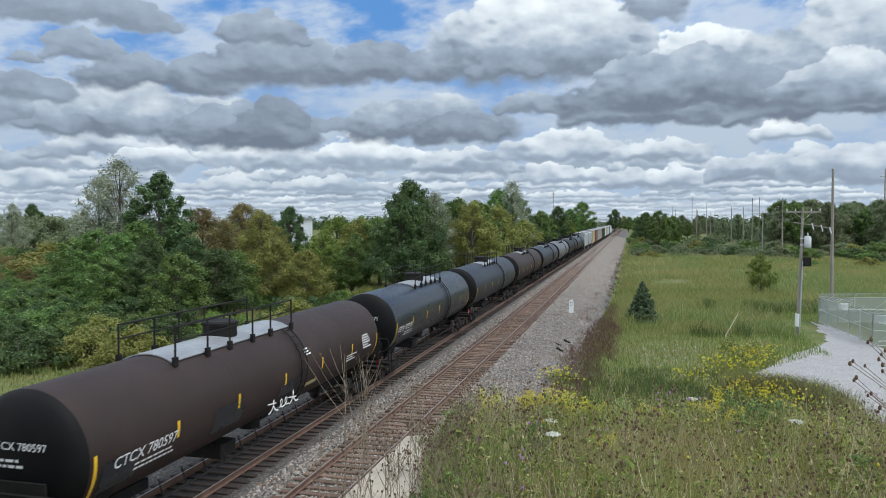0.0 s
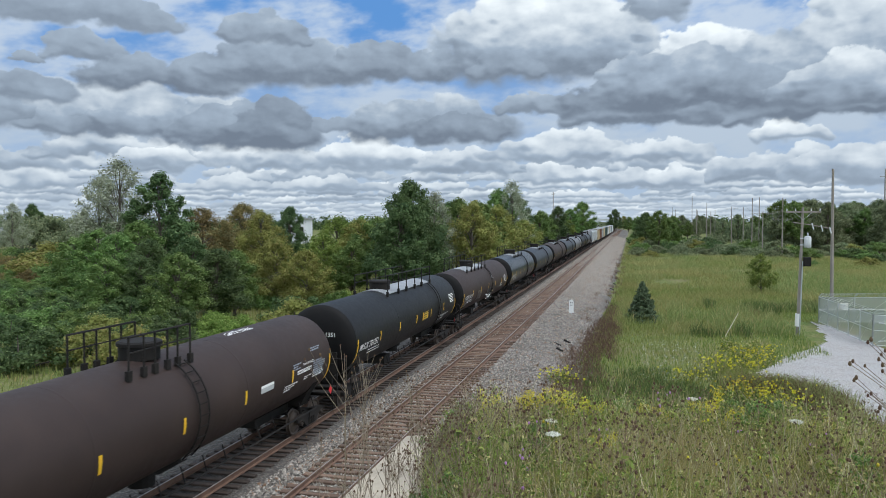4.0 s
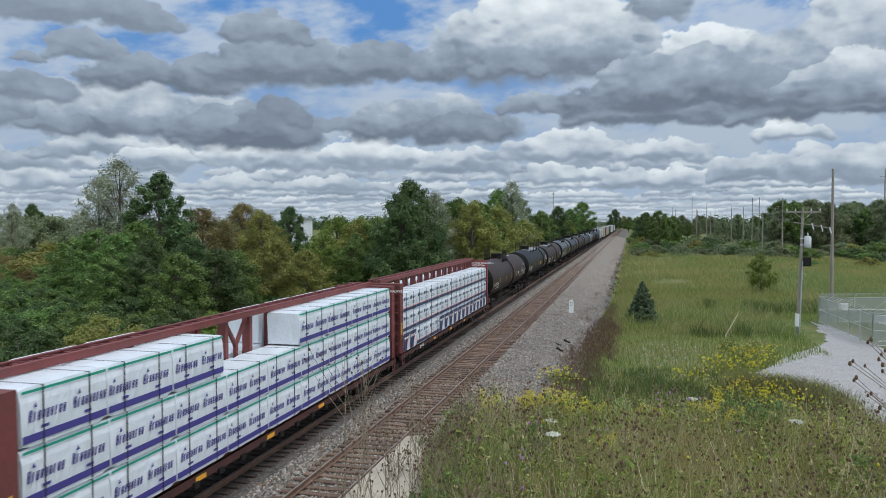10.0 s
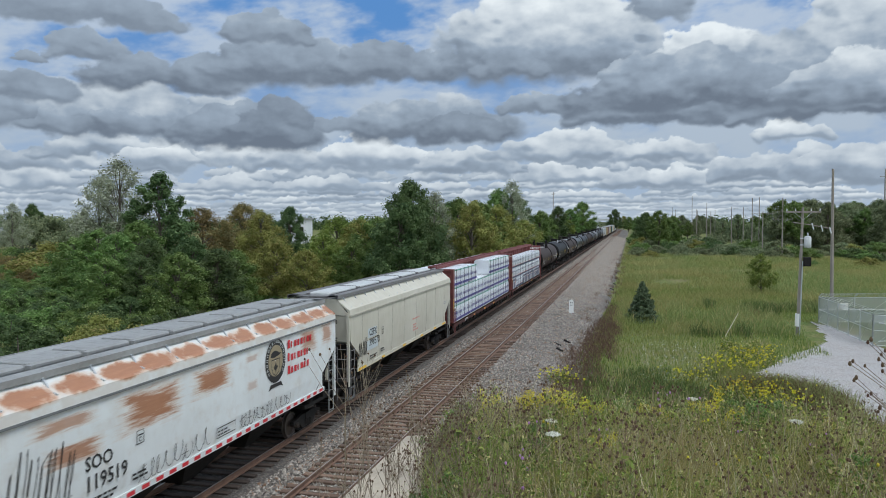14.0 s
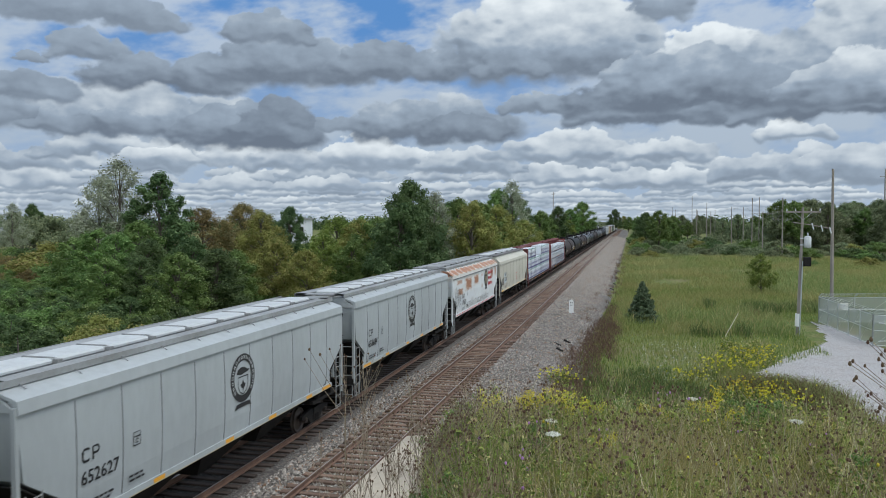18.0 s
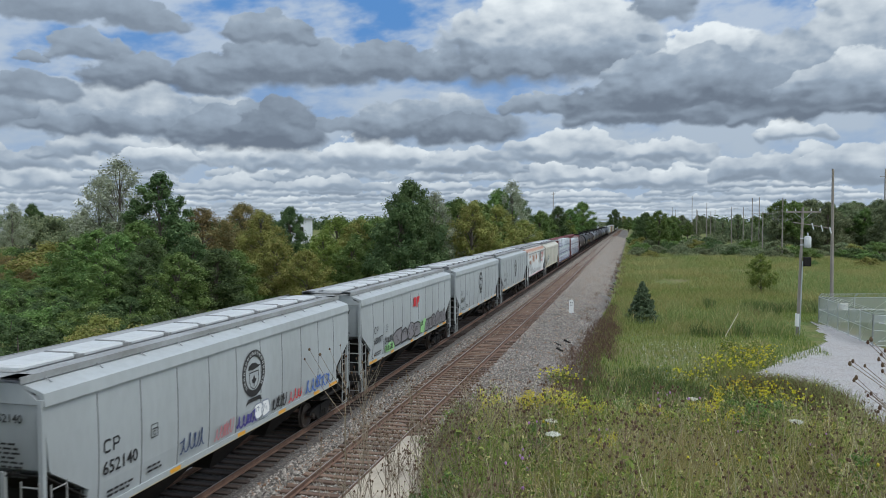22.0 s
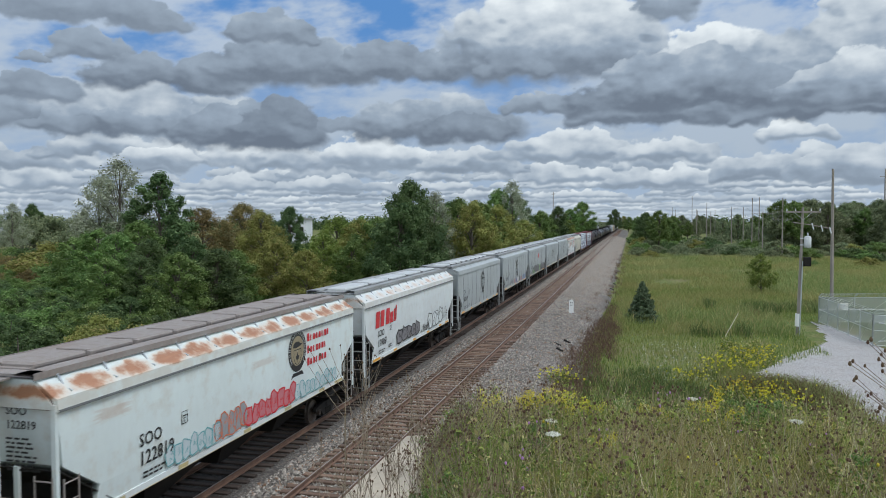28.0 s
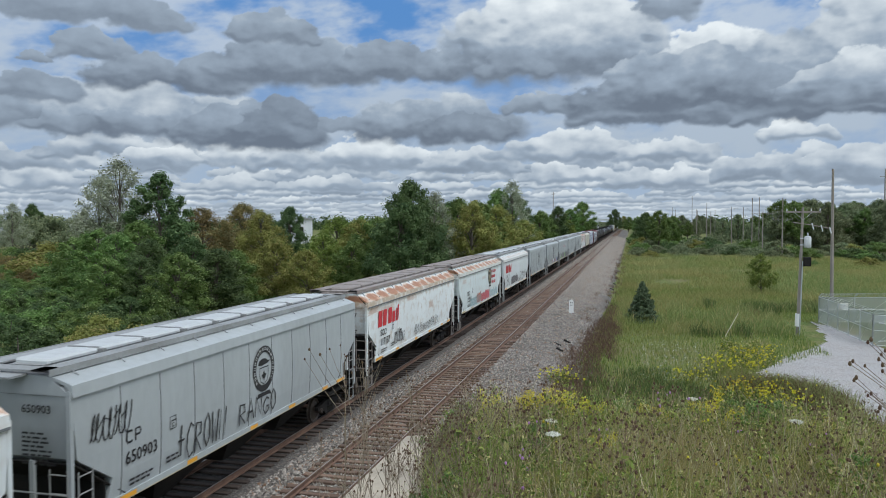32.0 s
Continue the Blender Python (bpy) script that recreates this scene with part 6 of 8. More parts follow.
def centerbeam(label, length, number):
    root = thing("centerbeam_flatcar", label, "flatcar", "freight cars of the train")
    hb = length / 2 - 0.45
    part("deck", Shape().box(-1.4, 1.4, -hb + 0.2, hb - 0.2, 0.9, 1.0), M_CB, root)
    for sx in (-1, 1):
        part("side_sill", Shape().box(sx * 1.42 - 0.05, sx * 1.42 + 0.05, -hb, hb, 0.8, 1.02).box(sx * 1.42 - 0.08, sx * 1.42 + 0.06, -hb, hb, 0.99, 1.02), M_CBDARK, root)
        for i in range(18):
            y = -hb + 1.3 + i * (2 * hb - 2.6) / 17
            part("strap_winch", shared("winch%d" % sx, lambda: Shape().box(sx * 1.5 - 0.04, sx * 1.5 + 0.04, -0.12, 0.12, 0.7, 0.86).mesh("strap_winch", M_UNDER)), M_UNDER, root, at=(0, y, 0))
    part("centre_sill", Shape().box(-0.35, 0.35, -hb, hb, 0.6, 0.98), M_UNDER, root)
    for s in (-1, 1):
        y = s * (hb - 0.25)
        part("bulkhead", Shape().box(-1.3, 1.3, y + s * 0.12 - 0.03, y + s * 0.12 + 0.03, 1.1, 4.4), M_CB, root, "oxide red end bulkhead")
        for sx in (-1, 1):
            part("bulkhead_post", Shape().box(sx * 1.36 - 0.06, sx * 1.36 + 0.06, y - 0.22, y + 0.22, 1.1, 4.4), M_CB, root)
        part("bulkhead_cap", Shape().box(-1.42, 1.42, y - 0.22, y + 0.22, 4.4, 4.52), M_CB, root)
        for i in range(6):
            z = 1.55 + i * 0.5
            part("bulkhead_rib", shared("rib", lambda: Shape().box(-1.3, 1.3, -0.06, 0.06, -0.06, 0.06).mesh("bulkhead_rib", M_CB)), M_CB, root, at=(0, y + s * 0.2, z))
        ladder(root, -1.1, y + s * 0.28, 0.5, 4.3, False, mat=M_CB)
        ladder(root, 1.46, y - s * 0.1, 0.45, 2.0, True, 0.34, mat=M_CB)
    part("reflector", band(-0.07, 0.07, 1.4, 2.6), M_YELLOW, root, "yellow reflective stripe", at=side_plane(-hb + 0.25, 0, 1.428))
    # warning panel by the far bulkhead
    yb = hb - 0.75
    part("warning_panel", Shape().box(-1.35, 1.35, hb - 0.48, hb - 0.46, 3.75, 4.42), M_CB, root)
    for words, z, sz in (("LOADING & UNLOADING", 4.25, 0.15), ("INSTRUCTIONS", 4.08, 0.15), ("WARNING", 3.86, 0.2)):
        lettering("notice", words, sz, M_WHITE, root, end_plane(0.2, z, hb - 0.49))
    lettering("notice", "CAUTION", 0.15, M_WHITE, root, end_plane(-1.3, 4.32, -hb - 0.1))
    lettering("car_number", number, 0.26, M_WHITE, root, end_plane(0.35, 4.02, -hb - 0.1))
    small_print(root, 0.3, 3.3, 4, 0.7, 0, M_WHITE, 0.05, 0.11, 4, end=-hb - 0.09)
    lettering("car_number", number, 0.3, M_WHITE, root, side_plane(-hb + 3.4, 0.8, 1.486))
    for y in (-hb + 6.5, -hb + 10.5, -hb + 14.5):
        part("reflector", band(-0.25, 0.25, 0.84, 0.97), M_ORANGE, root, "orange reflective strip", at=side_plane(y, 0, 1.49))
    # beam: posts in pairs, braces, top chord
    n = 14
    for i in range(n + 1):
        y = -hb + 0.9 + (2 * hb - 1.8) * i / n
        part("post", shared("cbpost", lambda: Shape().box(-0.14, 0.14, -0.09, 0.09, 1.1, 4.5).mesh("post", M_CB)), M_CB, root, at=(0, y, 0))
        if i < n and i % 2 == 0:
            w = (2 * hb - 1.8) / n
            part("brace", shared("cbbrace%d" % (i % 4), lambda: Shape().tube([(0, 0.1, 4.45), (0, w * 0.5, 3.6)], 0.075, 4).tube([(0, w - 0.1, 4.45), (0, w * 0.5, 3.6)], 0.075, 4).box(-0.06, 0.06, w * 0.5 - 0.06, w * 0.5 + 0.06, 1.1, 3.62).mesh("brace", M_CB)), M_CB, root, at=(0, y, 0))
    for sx in (-1, 1):
        part("top_chord", Shape().box(sx * 0.26 - 0.035, sx * 0.26 + 0.035, -hb + 0.2, hb - 0.2, 4.5, 4.68).box(sx * 0.25 - 0.055, sx * 0.25 + 0.055, -hb + 0.2, hb - 0.2, 4.66, 4.69), M_CB, root)
    for i in range(30):
        y = -hb + 0.5 + (2 * hb - 1.0) * i / 29
        part("chord_plate", shared("cplate", lambda: Shape().box(-0.24, 0.24, -0.06, 0.06, 4.6, 4.64).tube([(-0.24, 0.04, 4.63), (0.24, 0.76, 4.63)], 0.032, 4).mesh("chord_plate", M_CB)), M_CB, root, at=(0, y, 0))
    coupler(root, length)
    trucks(root, (-hb + 2.3, hb - 2.3))
    return root


LOADS = []  # (thing, s of its car, y on the car)


def wrap_mesh(w, ln, h, seed):
    """A wrapped pack with soft, slightly sagging edges."""
    rng = random.Random(seed)
    sh = Shape()
    ny = 10
    ring_pts = []
    for j in range(ny + 1):
        y = -ln / 2 + ln * j / ny
        e = 0.03 if j in (0, ny) else 0.0
        d = [rng.uniform(-0.012, 0.012) for _ in range(8)]
        pr = [(e, e), (w - e, e), (w + d[0], 0.08), (w + d[1] + 0.008, h * 0.4), (w + d[2], h * 0.75), (w - 0.05 + d[3] * 0.5, h - e), (0.05, h - e), (0, h * 0.9)]
        sh.v += [(x, y, z) for x, z in pr]
    n = 8
    for j in range(ny):
        for i in range(n):
            a, b = j * n + i, j * n + (i + 1) % n
            sh.f.append((a, b, b + n, a + n))
    sh.f.append(tuple(range(n)))
    sh.f.append(tuple(range(ny * n + n - 1, ny * n - 1, -1)))
    return sh.mesh("wrap", M_WRAP, False)


def bundle(style, ln, h, seed, print_side):
    label = {"navy": "white wrapped siding bundle with navy blue printed band", "bottom": "white and navy wrapped siding bundle with orange flash", "violet": "white wrapped lumber bundle with violet print and green edge"}[style]
    root = thing("lumber_bundle", label, "lumber bundle", "wrapped lumber on the flatcars")
    w = 1.2
    part("wrap", shared(("wrap", ln, h, seed % 4), lambda: wrap_mesh(w, ln, h, seed % 4)), M_WRAP, root)
    if not print_side:
        return root
    X = w + 0.024
    if style == "navy":
        part("printed_band", band(-ln / 2 + 0.02, ln / 2 - 0.02, 0.06, 0.2), M_NAVY, root, "navy blue band", at=side_plane(0, 0, X))
        part("printed_line", band(-ln / 2 + 0.02, ln / 2 - 0.02, 0.205, 0.235), M_ORLINE, root, "thin orange line", at=side_plane(0, 0, X))
        sh, ng = Shape(), Shape()
        for k in range(2):
            y = -ln / 2 + (0.1, 0.22, 0.3)[seed % 3] + k * ln / 2
            poly(sh, [(y, 0.6), (y + 0.2, 0.6), (y + 0.2, 0.78), (y, 0.78)])
            for i in range(9):
                a = y + 0.27 + i * 0.075
                poly(sh, [(a, 0.62), (a + 0.036, 0.62), (a + 0.036, 0.72 + 0.05 * (i in (0, 2, 5))), (a, 0.72 + 0.05 * (i in (0, 2, 5)))])
            for r in range(2):
                for i in range(6):
                    poly(ng, [(y + 0.2 + i * 0.12, 0.44 - r * 0.09), (y + 0.29 + i * 0.12, 0.44 - r * 0.09), (y + 0.29 + i * 0.12, 0.48 - r * 0.09), (y + 0.2 + i * 0.12, 0.48 - r * 0.09)])
        joined(part("printed_mark", sh, M_NAVY, root, at=side_plane(0, 0, X)))
        joined(part("printed_text", ng, M_GREYPRINT, root, at=side_plane(0, 0, X)))
    elif style == "bottom":
        for k in range(2):
            y = -ln / 2 + 0.03 + k * ln / 2
            q = ln / 2 - 0.06
            part("printed_field", poly(Shape(), [(y, 0.03), (y, h - 0.06), (y + q, h - 0.06), (y + q * 0.6, 0.45), (y + q * 0.42, 0.03)]), M_NAVY, root, "navy blue field", at=side_plane(0, 0, X))
            part("printed_flash", stroke(Shape(), [(y + q, h - 0.1), (y + q * 0.63, 0.45), (y + q * 0.46, 0.03)], 0.06), M_ORLINE, root, "orange flash", at=side_plane(0, 0, X + 0.004))
            sh = Shape()
            for i in range(9):
                a = y + 0.14 + i * 0.085
                poly(sh, [(a, 0.6), (a + 0.055, 0.6), (a + 0.055, 0.72), (a, 0.72)])
            joined(part("printed_mark", sh, M_WHITE, root, at=side_plane(0, 0, X + 0.004)))
    else:
        part("printed_band", band(-ln / 2 + 0.02, ln / 2 - 0.02, 0.09, 0.24), M_PURPLE, root, "violet blue band", at=side_plane(0, 0, X))
        part("printed_edge", band(-ln / 2 + 0.02, ln / 2 - 0.02, h - 0.1, h - 0.045), M_GREEN, root, "green edge line", at=side_plane(0, 0, X - 0.012))
        sh = Shape()
        y = -ln / 2 + (0.03, 0.1, 0.17)[(seed // 9 + seed) % 3]
        while y + 0.98 < ln / 2:
            for i in range(9):
                a = y + i * 0.112
                hh, ww = (0.24, 0.085) if i == 0 else (0.19, 0.04) if i in (1, 6) else (0.19, 0.08)
                if ww < 0.05:
                    poly(sh, [(a, 0.47), (a + ww, 0.47), (a + ww + 0.035, 0.47 + hh), (a + 0.035, 0.47 + hh)])
                else:
                    stroke(sh, [(a + 0.016, 0.486), (a + 0.044, 0.454 + hh), (a + ww + 0.01, 0.454 + hh), (a + ww - 0.006, 0.47 + hh * 0.5), (a + 0.02, 0.47 + hh * 0.5)], 0.034)
                    stroke(sh, [(a + ww - 0.006, 0.47 + hh * 0.5), (a + ww - 0.02, 0.486), (a + 0.016 + 0.02 * (i % 2), 0.486)], 0.032)
            poly(sh, [(y + 0.13, 0.74), (y + 0.23, 0.74), (y + 0.18, 0.84)])
            y += 1.2
        for k in range(2):
            poly(sh, [(-ln * 0.3 + k * ln * 0.5, 0.3), (-ln * 0.3 + k * ln * 0.5 + 0.22, 0.3), (-ln * 0.3 + k * ln * 0.5 + 0.22, 0.36), (-ln * 0.3 + k * ln * 0.5, 0.36)])
        joined(part("printed_mark", sh, M_PURPLE, root, at=side_plane(0, 0, X)))
    for y in (-ln * 0.27, ln * 0.27):
        sh = Shape()
        sh.box(0.02, X + 0.006, y - 0.012, y + 0.012, h - 0.004, h + 0.006).box(X - 0.006, X + 0.008, y - 0.012, y + 0.012, 0.02, h)
        part("strap", sh, M_STRAP, root, "black strap")
    return root


def boxcar(label, paint, length=17.8, h=4.9):
    root = thing("boxcar", label, "boxcar", "freight cars of the train")
    hb = length / 2 - 0.45
    part("body", Shape().box(-1.5, 1.5, -hb, hb, 1.05, h - 0.25), paint, root)
    part("roof", Shape().loft([[(-1.53, -hb - 0.02), (1.53, -hb - 0.02), (1.53, hb + 0.02), (-1.53, hb + 0.02)], [(-0.2, -hb), (0.2, -hb), (0.2, hb), (-0.2, hb)]], [h - 0.25, h]), M_CPROOF, root, "pale metal roof")
    for i in range(13):
        y = -hb + 0.5 + (2 * hb - 1) * i / 12
        part("side_post", shared(("bpost", paint.name), lambda: Shape().box(1.5, 1.56, -0.06, 0.06, 1.1, 4.6).mesh("side_post", paint)), paint, root, at=(0, y, 0))
    part("door", Shape().box(1.55, 1.6, -1.5, 1.5, 1.15, 4.4), paint, root)
    part("side_sill", Shape().box(-1.45, 1.45, -hb + 2.4, hb - 2.4, 0.75, 1.06), M_UNDER, root)
    coupler(root, length)
    trucks(root, (-hb + 1.7, hb - 1.7))
    return root


CARS = []  # (thing, middle s)


def ride(ob, s0, s1):
    CARS.append((ob, (s0 + s1) / 2))
    return ob


def train():
    rng = random.Random(31)
    # tank cars ahead
    edges = [156.4, 177.6, 197.2, 218.7, 240.8, 263.0, 283.5, 305.5, 328.5]
    paints = [(M_BROWN, "brown-black tank car with a pale top platform"), (M_GLOSSTANK, "glossy blue-black tank car with yellow side stripes"), (M_BLUETANK, "blue-black tank car with scrawled side"), (M_BROWN, "dull brown-grey tank car"), (M_BLUETANK, "dark blue-grey tank car"), (M_GRAYTANK, "silver grey tank car"), (M_BLACK, "plain matt black tank car"), (M_BLUETANK, "dark grey tank car")]
    for i, (p, lab) in enumerate(paints):
        num = ["780597", "787275"][i] if i < 2 else ""
        c = ride(tank(lab, edges[i + 1] - edges[i], p, 1.52 if i else 1.5, num, ["CTCX", "CBTX"][i] if i < 2 else "", dome=-1.5 if i == 0 else 0.0, plate_y=-1.7 if i == 0 else 0.0, pw=3.5 if i == 0 else 2.8), edges[i], edges[i + 1])
        if i == 0:
            graffiti(c, rng, -1.2, 1.0, 1.55, 2.0, 1.45, line=M_WHITE, n=3, w=0.05)
    c = ride(tank("long black pressure tank car with yellow notice", 20.65, M_BLACK, 1.54, "701351", "MULX", dome=-1.5, lpg=True, plate_y=1.2, pw=4.0), 135.75, 156.4)
    c = ride(tank("weathered brown tank car with bolted top fittings", 21.95, M_BROWN, 1.5, "57866", "GATX", plate=False, dome=0.3, pw=1.3), 113.8, 135.75)
    # lumber flatcars
    ride(centerbeam("oxide red centerbeam flatcar loaded with wrapped siding", 24.5, "60009"), 89.05, 113.55)
    ride(centerbeam("oxide red centerbeam flatcar loaded with wrapped lumber", 24.5, "62327"), 64.55, 89.05)
    for mid, style in ((101.3, "navy"), (76.8, "violet")):
        ln = 22.4 / 9
        h, base = (0.985, 1.025) if style == "navy" else (1.15, 1.04)
        for tier in range(3):
            for k in range(9):
                st = "bottom" if style == "navy" and tier == 0 and k not in (1, 2) else style
                y, lk = -11.2 + ln * (k + 0.5), ln
                if style == "violet" and tier == 2:
                    if k > 6:
                        continue
                    lk = 7.3 / 3 if k < 3 else 10.1 / 4
                    y = -11.2 + lk * (k + 0.5) if k < 3 else 1.1 + lk * (k - 2.5)
                b = bundle(st, lk - 0.03, h - 0.015, tier * 9 + k, True)
                LOADS.append((b, mid, Matrix.Translation((0.16, y, base + tier * h))))
                if tier == 2:
                    b = bundle(st, lk - 0.03, h - 0.015, tier * 9 + k + 2, False)
                    LOADS.append((b, mid, pose(-0.16, y, base + tier * h, 0, 0, 180)))
        far = thing("lumber_stack", "white wrapped lumber stack on the far side of the beam", "lumber bundle", "wrapped lumber on the flatcars")
        part("wrap", Shape().box(-1.36, -0.16, -11.2, 11.2, 1.005, base - 0.005 + 2 * h), M_WRAP, far)
        LOADS.append((far, mid, Matrix.Identity(4)))
    # covered hoppers
    c = ride(hopper("cream covered hopper car with white hatches", 18.8, M_CREAM, M_ROOFDK, M_HATCH, 8, 14, "398570", "CEFX", sill_marks=M_YELLOW, seam_mat=M_FAINT, wide=1.54, eave=3.85, num_y=2.3, mark_z=2.7, hatch_n=5), 45.65, 64.45)
    graffiti(c, rng, -7.7, -6.6, 1.95, 2.8, 1.54, n=5, w=0.04)
    part("repaint_patch", band(-6.5, -5.35, 2.62, 3.02), M_PATCH, c, "blue grey repainted patch", at=side_plane(0, 0, 1.545))
    part("repaint_patch", band(-6.6, -5.2, 2.1, 2.5), M_PATCH, c, "blue grey repainted patch", at=side_plane(0, 0, 1.545))
    for y, z, w, rows in ((0.3, 2.55, 1.9, 1), (0.4, 2.25, 0.9, 3)):
        small_print(c, y, z, rows, w, 1.555, M_FADED, 0.07, 0.14, 8)
    small_print(c, 6.9, 2.75, 2, 0.9, 1.55, M_GREYPRINT, 0.035, 0.1, 6)
    c = ride(hopper("white covered hopper car with large rust patches", 17.68, M_RUSTY1, M_CPROOF, M_CPROOF, 0, 12, "119519", "SOO", (3.1, 3.16, M_INK), sill_marks=None, sill=M_CLEANW, eave=3.92, num_y=2.5), 27.97, 45.65)
    red_words(c, 3.95, 1.54)
    graffiti(c, rng, -7.8, -6.0, 1.9, 3.4, 1.53, n=7, w=0.02)
    graffiti(c, rng, -3.9, -0.8, 1.6, 2.2, 1.52, n=7, w=0.018)
    graffiti(c, rng, 0.8, 4.1, 1.6, 2.1, 1.52, n=8, w=0.022)
    part("stencil_box", stroke(Shape(), [(0, 0), (1.0, 0), (1.0, 0.26), (0, 0.26), (0, 0)], 0.025), M_INK, c, at=side_plane(-0.45, 1.72, 1.53))
    small_print(c, -0.38, 1.86, 2, 0.85, 1.53, M_INK, 0.04, 0.09, 31)
    grey = "light grey covered hopper car with dark side seams"
    ride(hopper(grey, 17.6, M_CPGREY, M_CPROOF, M_HATCH, 10, 0, "653684", "", (0.27, 3.04, M_INK)), 10.47, 27.97)
    ride(hopper(grey, 17.6, M_CPGREY, M_CPROOF, M_HATCH, 10, 0, "652627", "", (0.27, 3.04, M_INK)), -7.13, 10.47)
    c = ride(hopper("light grey covered hopper car with red letters and graffiti", 17.6, M_CPGREY, M_CPROOF, M_HATCH, 10, 0, "650077"), -24.7, -7.13)
    red_block(c, -0.3, 3.2, 1.54)
    graffiti(c, rng, -4.9, -3.5, 1.58, 2.0, 1.518, M_LIME, M_LIME, n=3, w=0.03)
    graffiti(c, rng, 0.6, 2.3, 1.58, 2.25, 1.518, M_LIME, M_LIME, n=3, w=0.03)
    graffiti(c, rng, -3.7, 1.0, 1.58, 2.42, 1.525, M_SPRAYGREY, n=4, w=0.075)
    graffiti(c, rng, 1.9, 6.6, 1.58, 2.35, 1.525, M_SPRAYGREY, n=6, w=0.075)
    graffiti(c, rng, -5.0, -3.8, 2.0, 2.35, 1.53, n=5, w=0.04)
    graffiti(c, rng, -4.9, -3.8, 1.65, 1.95, 1.53, n=4, w=0.04)
    graffiti(c, rng, 0.9, 1.6, 2.0, 2.3, 1.53, n=3, w=0.035)
    c = ride(hopper(grey, 17.6, M_CPGREY, M_CPROOF, M_HATCH, 10, 0, "652140", "", (0.27, 3.04, M_INK)), -42.4, -24.7)
    graffiti(c, rng, -3.6, -2.5, 1.75, 2.25, 1.525, n=4, line=M_NAVY, w=0.045)
    graffiti(c, rng, -2.0, -1.0, 1.65, 2.1, 1.525, n=4, line=M_SPRAYPINK, w=0.035)
    graffiti(c, rng, -0.8, 0.4, 1.65, 2.1, 1.525, n=4, line=M_PURPLE, w=0.06)
    graffiti(c, rng, 0.3, 1.2, 1.65, 2.2, 1.525, M_WHITE, M_GREYPRINT, n=2)
    graffiti(c, rng, 1.4, 2.4, 1.65, 2.1, 1.525, n=3, line=M_INK, w=0.06)
    graffiti(c, rng, 2.6, 3.6, 1.65, 2.05, 1.525, n=3, line=M_RED, w=0.05)
    graffiti(c, rng, 3.9, 6.2, 1.6, 2.15, 1.525, n=5, line=M_SPRAYBLUE, w=0.06)
    ride(hopper(grey, 17.6, M_CPGREY, M_CPROOF, M_HATCH, 10, 0, "652559", "", (0.27, 3.04, M_INK)), -60.27, -42.4)
    c = ride(hopper("white covered hopper car with red lettering and graffiti", 17.8, M_CLEANW, M_CPROOF, M_HATCH, 0, 12, "119051", "SOO", sill=M_CLEANW, eave=3.92, num_y=1.65, hatch_n=5), -78.05, -60.27)
    red_rail(c, -6.85, 1.545)
    graffiti(c, rng, -3.6, 0.4, 1.65, 2.4, 1.525, M_SPRAYGREY, n=5, w=0.07)
    graffiti(c, rng, 2.2, 5.2, 1.62, 2.5, 1.53, M_CLEANW, n=4, w=0.06)
    graffiti(c, rng, 0.6, 2.1, 1.62, 2.1, 1.53, n=5, w=0.04)
    graffiti(c, rng, 5.3, 6.4, 1.8, 2.5, 1.53, n=4, w=0.03)
    c = ride(hopper("pale green-white covered hopper car with rusty roof edge", 17.8, M_RUSTY3, M_RUSTROOF, M_RUSTROOF, 0, 12, "122819", "SOO", (2.87, 3.2, M_INK), sill_marks=M_SILL, sill=M_CLEANW, eave=3.92, num_y=2.5), -95.8, -78.05)
    red_words(c, 3.65, 1.54)
    graffiti(c, rng, -4.6, -2.2, 1.6, 2.2, 1.52, M_PATCH, M_SPRAYTEAL, n=7, w=0.04)
    graffiti(c, rng, -2.4, -0.6, 1.6, 2.3, 1.52, M_TOPPLATE, M_ORLINE, n=5, w=0.04)
    graffiti(c, rng, -0.7, 2.6, 1.6, 2.2, 1.52, M_SPRAYPINK, M_RED, n=8, w=0.06)
    graffiti(c, random.Random(9), 2.7, 6.3, 1.6, 2.15, 1.52, M_PATCH, M_SPRAYTEAL, n=9, w=0.04)
    c = ride(hopper("white covered hopper car with rusty roof edge and red letters", 17.8, M_RUSTY2, M_RUSTROOF, M_RUSTROOF, 0, 12, "117137", "SOO", sill=M_CLEANW, eave=3.92, num_y=1.65), -113.6, -95.8)
    red_rail(c, -6.85, 1.545)
    graffiti(c, rng, -4.5, -2.9, 1.75, 2.5, 1.53, n=4, w=0.05)
    graffiti(c, rng, -1.0, 4.0, 1.7, 2.3, 1.53, n=11, w=0.03)
    c = ride(hopper("light grey covered hopper car with black tags", 17.6, M_CPGREY, M_CPROOF, M_HATCH, 10, 0, "650903", "", (0.15, 3.06, M_INK)), -131.4, -113.6)
    graffiti(c, rng, -7.6, -6.3, 2.9, 3.7, 1.53, n=5, w=0.035)
    tag(c, "+CROWN", -4.5, 1.65, 0.85, 0.4, 1.535, M_INK, 0.055)
    tag(c, "RANGO", -1.4, 1.72, 0.55, 0.48, 1.535, M_INK, 0.06)
    ride(hopper("white covered hopper car at the train's rear", 17.8, M_CLEANW, M_CPROOF, M_HATCH, 0, 12, "118020", "SOO", sill=M_CLEANW, eave=3.92, num_y=2.5), -149.2, -131.4)
    # cars far ahead
    s = 328.5
    M_BOXR = surf("boxcar_brown", (0.22, 0.09, 0.05), (0.14, 0.07, 0.05), 0.5, 5, 0.6)
    M_BOXG = surf("boxcar_green", (0.05, 0.1, 0.08), (0.08, 0.1, 0.09), 0.5, 5, 0.6)
